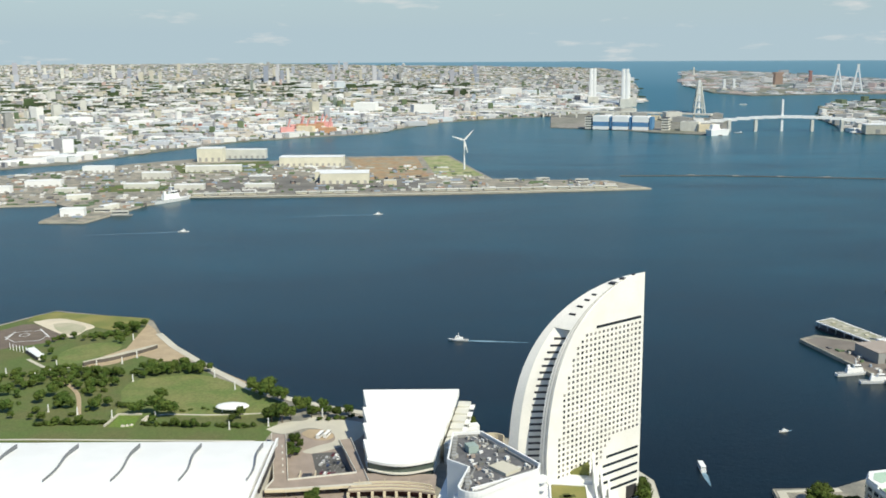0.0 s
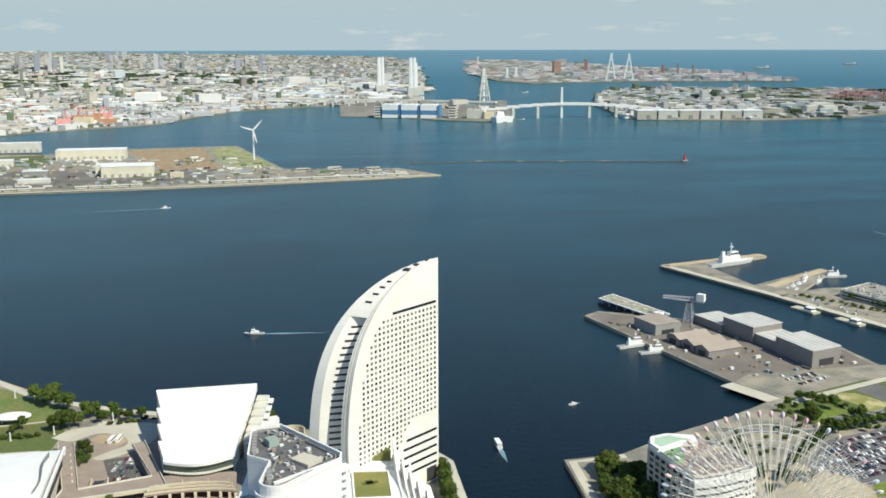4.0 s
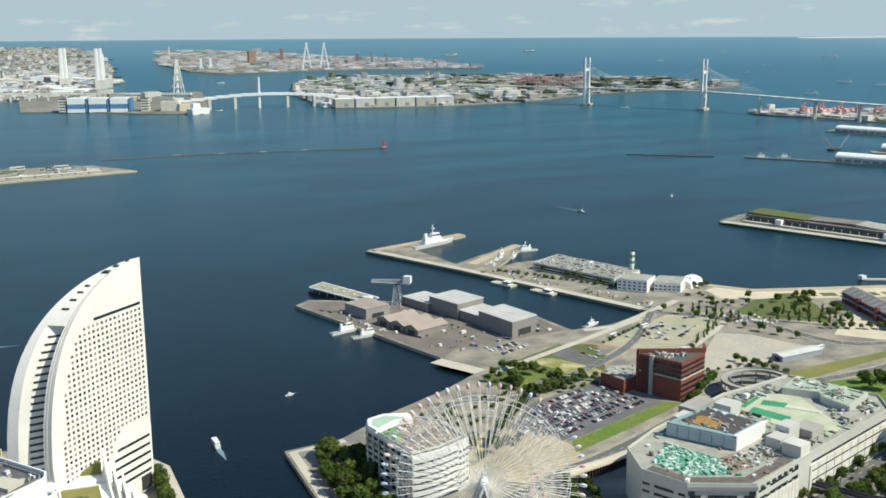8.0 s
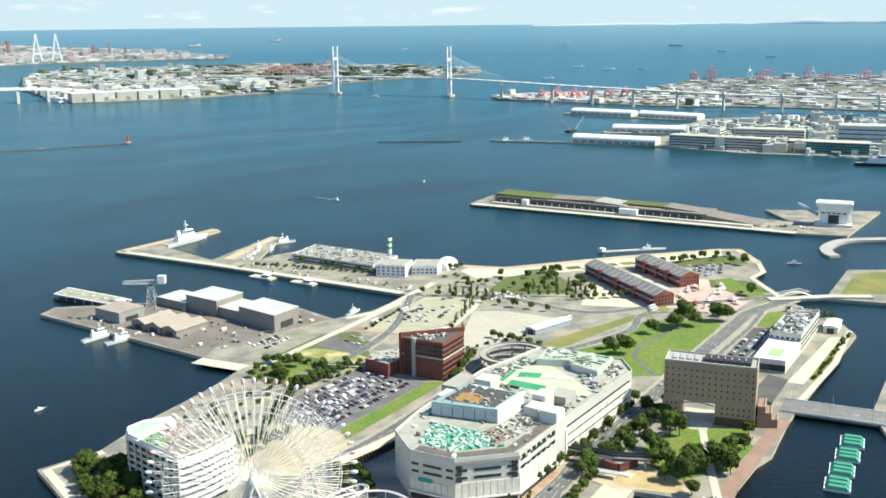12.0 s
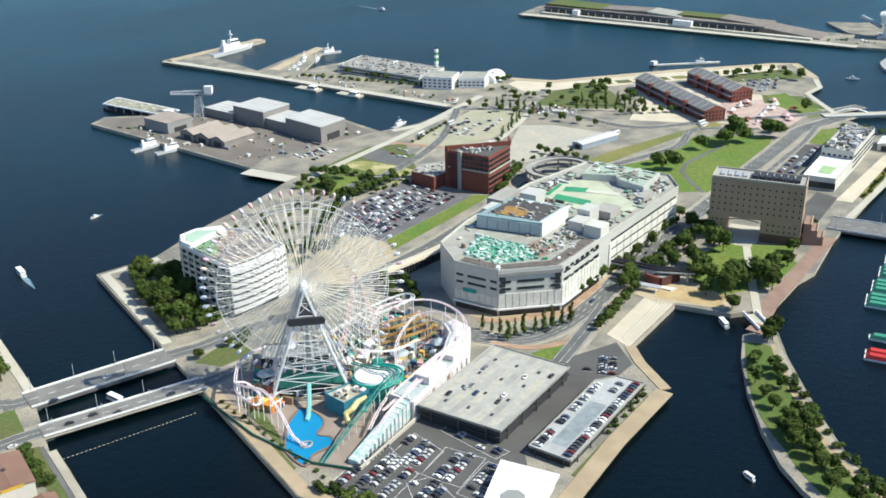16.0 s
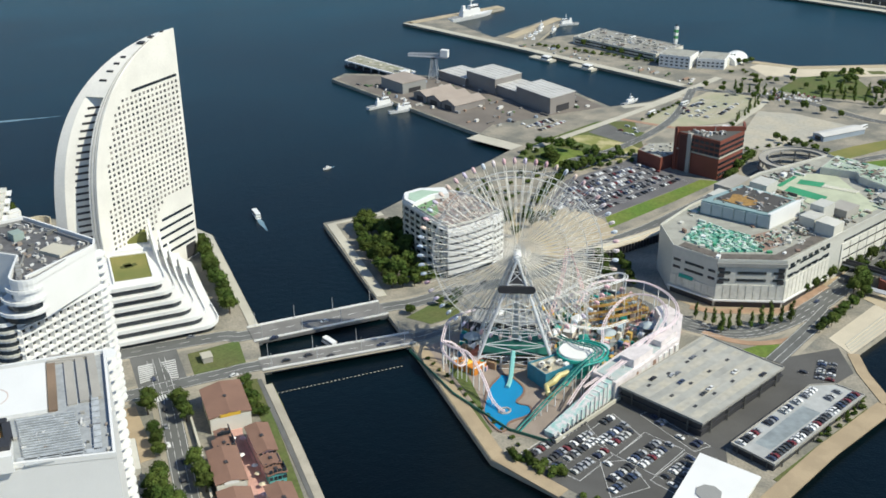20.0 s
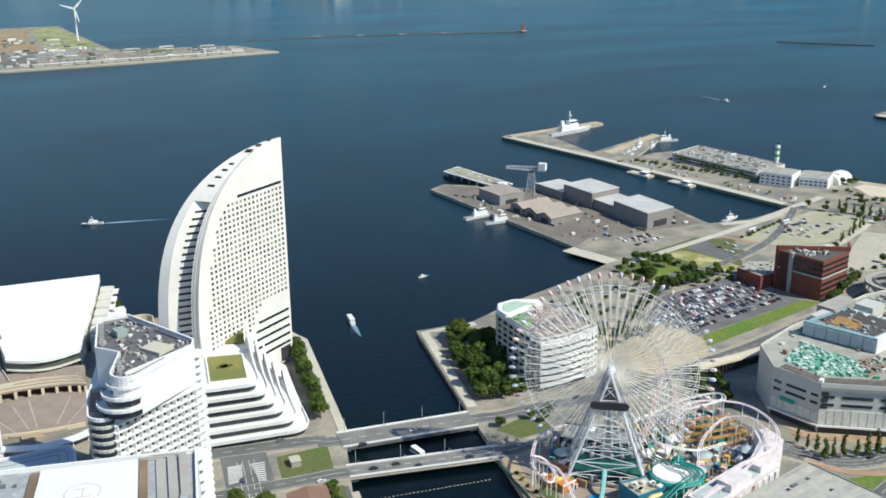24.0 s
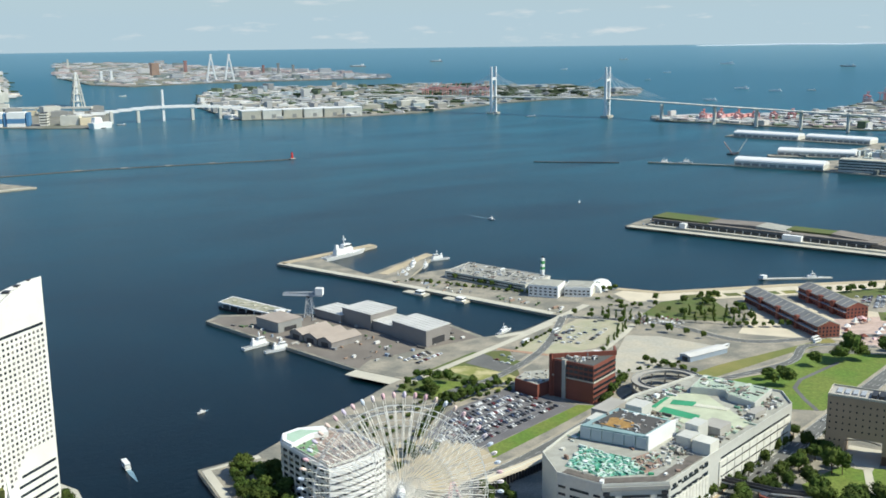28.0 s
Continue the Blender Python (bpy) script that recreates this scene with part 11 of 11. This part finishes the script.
# tall blocks in the far city
for k in range(70):
    a = pr.uniform(-24, -2)
    d = pr.uniform(9000, 15000) if k < 34 else pr.uniform(4200, 9000)
    x, y = bearing(a, d)
    h = pr.uniform(70, 170) if k < 34 else pr.uniform(24, 60)
    tb_ = thing("tower_block", "distant tower block in a hazy city", "tower", "far tower blocks")
    w = pr.uniform(22, 40)
    far_part("wall", one(box, (x, y, h / 2), (w, w * 0.8, h), pr.uniform(0, 60)), pr.choice((OFFWHITE, GREY, PALE, MESHP)), tb_)
    far_part("roof_house", one(box, (x, y, h + 3), (w * 0.5, w * 0.4, 6)), GREY, tb_)
for k in range(9):
    a = pr.uniform(-9.5, -6.0)
    x, y = bearing(a, pr.uniform(3560, 3900))
    oc = thing("orange_works", "orange and rust coloured works on the far shore", "works", "shore works")
    far_part("frame", one(box, (x, y, 16), (pr.uniform(30, 70), 26, pr.uniform(18, 34)), pr.uniform(-20, 20)), pr.choice((mat("rust_orange", (0.48, 0.27, 0.15), rough=0.7) if k == 0 else bpy.data.materials["rust_orange"], REDC, CREAM)), oc)
    far_part("gantry", one(rod, (x, y, 20), (x + 12, y, 58), 2.5, 4), REDC, oc)

# ---- cars ----
CARP = palette("car_paint", [(0.72, 0.72, 0.71), (0.03, 0.03, 0.035), (0.42, 0.43, 0.44), (0.76, 0.76, 0.75), (0.05, 0.05, 0.055), (0.20, 0.21, 0.23), (0.04, 0.05, 0.09), (0.03, 0.03, 0.035), (0.36, 0.37, 0.39), (0.16, 0.03, 0.035), (0.05, 0.07, 0.13), (0.08, 0.08, 0.08), (0.50, 0.50, 0.48)], rough=0.3)
bm = bmesh.new()
side = [(-2.15, 0.35), (-2.2, 0.85), (-1.7, 0.98), (-1.25, 1.42), (0.35, 1.45), (1.05, 0.98), (2.0, 0.82), (2.2, 0.55), (2.15, 0.35)]
lo = [bm.verts.new((x, -0.84 + (0.1 if z > 1.2 else 0), z)) for x, z in side]
hi = [bm.verts.new((x, 0.84 - (0.1 if z > 1.2 else 0), z)) for x, z in side]
bm.faces.new(lo)
bm.faces.new(hi[::-1])
for i in range(len(side)):
    j = (i + 1) % len(side)
    bm.faces.new((lo[i], hi[i], hi[j], lo[j]))
CAR_BODY = mesh_of("body", bm, CARP)
bm = bmesh.new()
gl = [(-1.6, 1.0), (-1.27, 1.38), (0.36, 1.4), (0.98, 1.0)]
lo = [bm.verts.new((x, -0.87 + (0.11 if z > 1.2 else 0), z)) for x, z in gl]
hi = [bm.verts.new((x, 0.87 - (0.11 if z > 1.2 else 0), z)) for x, z in gl]
bm.faces.new(lo)
bm.faces.new(hi[::-1])
for i in range(4):
    j = (i + 1) % 4
    bm.faces.new((lo[i], hi[i], hi[j], lo[j]))
CAR_GLASS = mesh_of("side_window", bm, GLASS)
bm = bmesh.new()
v = [bm.verts.new(p) for p in ((0.40, -0.70, 1.45), (0.40, 0.70, 1.45), (1.08, 0.74, 1.0), (1.08, -0.74, 1.0))]
bm.faces.new(v)
w = [bm.verts.new(x.co + Vector((-0.08, 0, -0.1))) for x in v]
bm.faces.new(w[::-1])
for i in range(4):
    bm.faces.new((v[i], v[(i + 1) % 4], w[(i + 1) % 4], w[i]))
CAR_SCREEN = mesh_of("windscreen", bm, GLASS)
crng = random.Random(17)
CARS = [0]


def car(x, y, turn, z=G + 0.1, where="in a car park"):
    CARS[0] += 1
    e = thing("car", "parked car with dark windows " + where, "car", "parked cars", (x, y, z), turn)
    b = part("body", CAR_BODY, None, e)
    part("side_window", CAR_GLASS, None, b)
    part("windscreen", CAR_SCREEN, None, b)


LATE = ([], [])


def late_car(x, y, turn, z):
    m = Matrix.Translation((x, y, z)) @ Matrix.Rotation(radians(turn), 4, "Z")
    for me in (CAR_BODY,):
        k = len(LATE[0])
        LATE[0].extend([(m @ v.co)[:] for v in me.vertices])
        LATE[1].extend([[k + i for i in p.vertices] for p in me.polygons])


def fill_lot(poly, turn, share, z=G + 0.1, pitch=2.7, rows=(0, 5.4, 16.0), where="in a car park", skip=None, edge=3):
    """Cars in double rows along the direction turn."""
    d = Vector((math.cos(radians(turn)), math.sin(radians(turn))))
    n = Vector((-d.y, d.x))
    c = Vector((sum(p[0] for p in poly) / len(poly), sum(p[1] for p in poly) / len(poly)))
    R = max((Vector(p) - c).length for p in poly)
    o = -R
    k = 0
    small = inset(poly, edge)
    bm = bmesh.new()
    while o < R:
        s = -R
        while s < R:
            p = c + d * s + n * o
            if inside((p.x, p.y), small):
                q = p + d * (pitch / 2)
                box(bm, (q.x, q.y, z + 0.03), (5.0, 0.12, 0.03), turn + 90)
            if inside((p.x, p.y), small) and crng.random() < share and not (skip and skip(p)):
                tn_ = turn + 90 + (180 if crng.random() < 0.5 else 0) + crng.uniform(-2, 2)
                if CARS[0] < 295:
                    car(p.x, p.y, tn_, z, where)
                else:
                    late_car(p.x, p.y, tn_, z)
            s += pitch
        o += 5.1 if k % 2 == 0 else 8.0
        k += 1
    structure("trim_bay_lines", bm, PAINT, "white painted parking bay lines")


for plan_, share_ in (([(196, 324), (236, 338), (232, 305), (209, 296)], 0.93), ([(229, 324), (251, 332), (252, 311), (233, 304)], 0.93), ([(233, 304), (255, 313), (263, 294), (240, 285)], 0.9), ([(224, 303), (236, 299), (233, 279), (214, 280)], 0.85), ([(262, 326), (267, 326), (275, 291), (266, 291)], 0.8), ([(236, 283), (262, 292), (266, 280), (240, 270)], 0.5)):
    fill_lot(plan_, 18.5, share_, edge=1.2)
    for p_, q_ in zip(plan_, plan_[1:] + plan_[:1]):
        structure("trim_lot_line", one(prism, ribbon([p_, q_], 0.22), G + 0.02, G + 0.11), PAINT, "white line round a block of parking bays")
for (a, b), side, share in (((PD2[0], PD2[4]), -1, 0.8), ((PD2[1], PD2[2]), 1, 0.9), (((334, 292), (356, 298)), -1, 0.6)):
    a, b = Vector(a), Vector(b)
    d = (b - a).normalized()
    n = Vector((-d.y, d.x)) * side
    s = 3.0
    while s < (b - a).length - 3:
        p = a + d * s + n * 3.4
        if crng.random() < share:
            car(p.x, p.y, math.degrees(math.atan2(n.y, n.x)) + 180 * crng.randrange(2), G + 4.05, "on a parking deck")
        s += 2.75
fill_lot([(279, 292), (345, 313), (343, 320), (277, 299)], 17.5, 0.85, edge=0.6)
fill_lot([(352, 322), (378, 326), (382, 312), (366, 304), (352, 308)], 40, 0.6)
for k in range(9):
    m = Vector(PD1[0]).lerp(Vector(PD1[3]), crng.uniform(0.08, 0.92)).lerp(Vector(PD1[1]).lerp(Vector(PD1[2]), crng.uniform(0.08, 0.92)), crng.uniform(0.06, 0.94))
    car(m.x, m.y, 20 + 180 * crng.randrange(2), G + 7.65, "on a parking deck")
for x, y, tn_ in ((62, 430, 88), (59, 415, 268), (57, 400, 88), (60, 385, 268), (57, 372, 88), (63, 460, 90), (130, 473, 2), (160, 478, 182), (128, 447, -5), (150, 441, 172), (140, 447, -6), (178, 440, 175), (100, 445, 0), (90, 494, 0), (240, 478, 0), (262, 481, 180), (345, 380, 300), (372, 364, 10), (420, 374, 20), (455, 386, 200), (500, 400, 20), (540, 412, 200), (610, 434, 20), (660, 455, 200)):
    car(x, y, tn_, G + (0.46 if 100 < x < 208 else 0.3), "on a road")
fill_lot([(-93, 672), (-70, 675), (-60, 632), (-82, 628)], -13, 0.6)
fill_lot([(352, 562), (399, 602), (466, 618), (482, 562), (384, 538)], 15, 0.74)
fill_lot([(696, 424), (705, 440), (790, 466), (800, 452), (775, 446), (740, 432)], 18, 0.75)
fill_lot([(560, 700), (625, 735), (640, 705), (592, 675)], 30, 0.15)
fill_lot([(430, 740), (470, 745), (480, 725), (440, 712)], 20, 0.4)
fill_lot([(490, 680), (515, 698), (528, 684), (506, 664)], 30, 0.3)
fill_lot([(545, 700), (615, 728), (655, 735), (660, 700), (600, 668)], 28, 0.12)
fill_lot([(675, 700), (700, 735), (735, 690), (715, 660)], 120, 0.45)
fill_lot([(905, 600), (940, 645), (985, 622), (940, 590)], 30, 0.6)
stuff("parked_cars", LATE[0], LATE[1], palette("car_paint_far", [(0.72, 0.72, 0.71), (0.05, 0.05, 0.055), (0.42, 0.43, 0.44), (0.76, 0.76, 0.75), (0.10, 0.10, 0.11), (0.25, 0.26, 0.28), (0.06, 0.06, 0.06), (0.70, 0.70, 0.69), (0.14, 0.03, 0.03), (0.06, 0.08, 0.14), (0.50, 0.50, 0.48)], rough=0.3, by="island"), "more parked cars in far car parks")["category"] = "cars"
# buses and white vans on the service yard
for x, y, tn_ in ((-90, 706, 75), (-85, 707, 75), (556, 712, 20), (600, 722, 200), (690, 596, 10), (770, 560, 5), (775, 566, 5)):
    bs = thing("bus", "white bus with dark windows parked outdoors", "bus", "buses", (x, y, G + 0.15), tn_)
    b = part("body", one(box, (0, 0, 1.7), (10, 2.5, 2.8)), WHITE, bs)
    part("window_band", one(box, (0, 0, 2.2), (9.4, 2.54, 0.9)), GLASS, b)
    for wx in (-3.2, 3.2):
        for wy in (-1.1, 1.1):
            part("wheel", one(rod, (wx, wy - 0.15, 0.45), (wx, wy + 0.15, 0.45), 0.45, 9), DARK, bs)
# tents and stalls on the brick plaza
tr_ = random.Random(8)
for k in range(46):
    x, y = tr_.uniform(800, 900), tr_.uniform(508, 598)
    if inside((x, y), [(803, 545), (835, 588), (852, 598), (895, 574), (876, 524), (822, 510)]):
        tt = thing("tent", "small white market tent on a plaza", "tent", "market tents", (x, y, G + 0.1), tr_.uniform(0, 90))
        s = tr_.uniform(4, 9)
        part("canopy", one(box, (0, 0, 3.4), (s, s * 0.8, 1.8), 0, 0.25), tr_.choice((WHITE, WHITE, REDTILE, OFFWHITE, PINK)), tt)
        for sx in (-1, 1):
            for sy in (-1, 1):
                part("pole", one(rod, (sx * s * 0.45, sy * s * 0.36, 0), (sx * s * 0.45, sy * s * 0.36, 2.6), 0.08, 4), STEEL, tt)
fill_lot([(900, 600), (935, 640), (965, 625), (925, 590)], 30, 0.6)
sh_ = thing("sun_shelter", "white curved shelter roof in a park", "shelter", at=(-164, 759, G))
bm = bmesh.new()
bmesh.ops.create_uvsphere(bm, u_segments=18, v_segments=8, radius=1)
bmesh.ops.scale(bm, vec=(13, 8, 2.2), verts=bm.verts[:])
bmesh.ops.translate(bm, verts=bm.verts[:], vec=(0, 0, 5))
part("canopy", bm, WHITE, sh_)
for sx in (-8, 8):
    part("support", one(rod, (sx, 0, 0), (sx, 0, 5), 0.4, 6), WHITE, sh_)
wgrid = thing("park_wall", "pale curved retaining wall in a park", "wall")
part("wall", one(prism, ribbon(smooth_line([(-322, 884), (-300, 908), (-274, 936)]), 1.2), G, G + 3.5), PALE, wgrid)


# ---- loose goods in the far yards ----
def yard(name, label, poly, n, size, high, material, seed, turn=5.0, z=G):
    r = random.Random(seed)
    verts, faces = [], []
    xs, ys = [p[0] for p in poly], [p[1] for p in poly]
    for _ in range(n * 3):
        if len(verts) >= n * 8:
            break
        x, y = r.uniform(min(xs), max(xs)), r.uniform(min(ys), max(ys))
        if not inside((x, y), poly):
            continue
        k = len(verts)
        far_box(verts, faces, x, y, z, r.uniform(*size) * r.choice((1, 1, 2.2)), r.uniform(*size) * 0.7, r.uniform(*high), radians(turn + r.choice((0, 0, 90)) + r.uniform(-5, 5)))
    return stuff(name, verts, faces, material, label)


YARD = palette("yard_goods", [(0.66, 0.65, 0.62), (0.24, 0.24, 0.24), (0.48, 0.46, 0.42), (0.15, 0.14, 0.13), (0.72, 0.72, 0.70), (0.34, 0.24, 0.18), (0.12, 0.17, 0.09), (0.10, 0.14, 0.07), (0.28, 0.33, 0.40), (0.40, 0.40, 0.38)], by="island")
yard("pier_goods", "containers, lorries, huts and shrubs in a far yard", [(-590, 1700), (-545, 1895), (-490, 2010), (-150, 2035), (120, 2060), (380, 2090), (350, 2190), (100, 2240), (10, 2500), (-300, 2520), (-660, 2600), (-780, 2560), (-1080, 2290), (-1080, 1900), (-810, 1895), (-720, 1905), (-665, 1850), (-660, 1710)], 900, (4, 13), (1.2, 4.5), YARD, 41)
yard("wharf_goods", "pale sheds, tanks and goods on a far wharf", [(1800, 1310), (1820, 1130), (1920, 945), (2000, 720), (2800, 720), (2800, 1220), (2660, 1220), (2510, 1450), (2100, 1480), (1940, 1540), (2040, 1360)], 620, (7, 26), (3, 13), palette("wharf_goods_paint", [(0.62, 0.66, 0.62), (0.46, 0.52, 0.48), (0.72, 0.73, 0.70), (0.30, 0.34, 0.33), (0.22, 0.30, 0.27), (0.40, 0.38, 0.36), (0.52, 0.58, 0.60), (0.16, 0.18, 0.17)], by="island"), 42, 20)
yard("dock_goods", "crates, vans and small huts round dock sheds", [(402, 738), (525, 754), (522, 792), (448, 892), (372, 945), (354, 946)], 95, (1.6, 4.2), (0.8, 2.6), YARD, 43, 16, G + 0.1)
yard("mole_goods", "crates, bollards and vans along a harbour mole", [(646, 772), (664, 778), (604, 985), (578, 1010), (572, 1004)], 60, (1.4, 4.0), (0.6, 2.0), YARD, 44, 17, G + 0.2)
yard("terminal_goods", "carts, benches and boxes on a passenger pier", [(1060, 1085), (1180, 720), (1220, 610), (1230, 640), (1140, 1070), (1110, 1110)], 90, (1.5, 4.5), (0.8, 2.2), YARD, 45, 20, G + 0.1)

# hills across the bay, with the haze of distance put into their pale colour
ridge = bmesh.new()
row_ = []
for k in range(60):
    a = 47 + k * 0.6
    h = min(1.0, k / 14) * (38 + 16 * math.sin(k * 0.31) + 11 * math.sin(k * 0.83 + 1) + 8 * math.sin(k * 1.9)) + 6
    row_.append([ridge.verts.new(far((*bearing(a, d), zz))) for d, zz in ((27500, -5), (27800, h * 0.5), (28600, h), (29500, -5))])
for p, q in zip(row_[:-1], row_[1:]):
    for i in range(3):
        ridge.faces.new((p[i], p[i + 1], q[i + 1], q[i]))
structure("backdrop_coast", ridge, mat("hazed_hills", (0.66, 0.74, 0.79), rough=0.95, vary=0.15, coarse=0.002), "hills across the bay in pale haze blue")
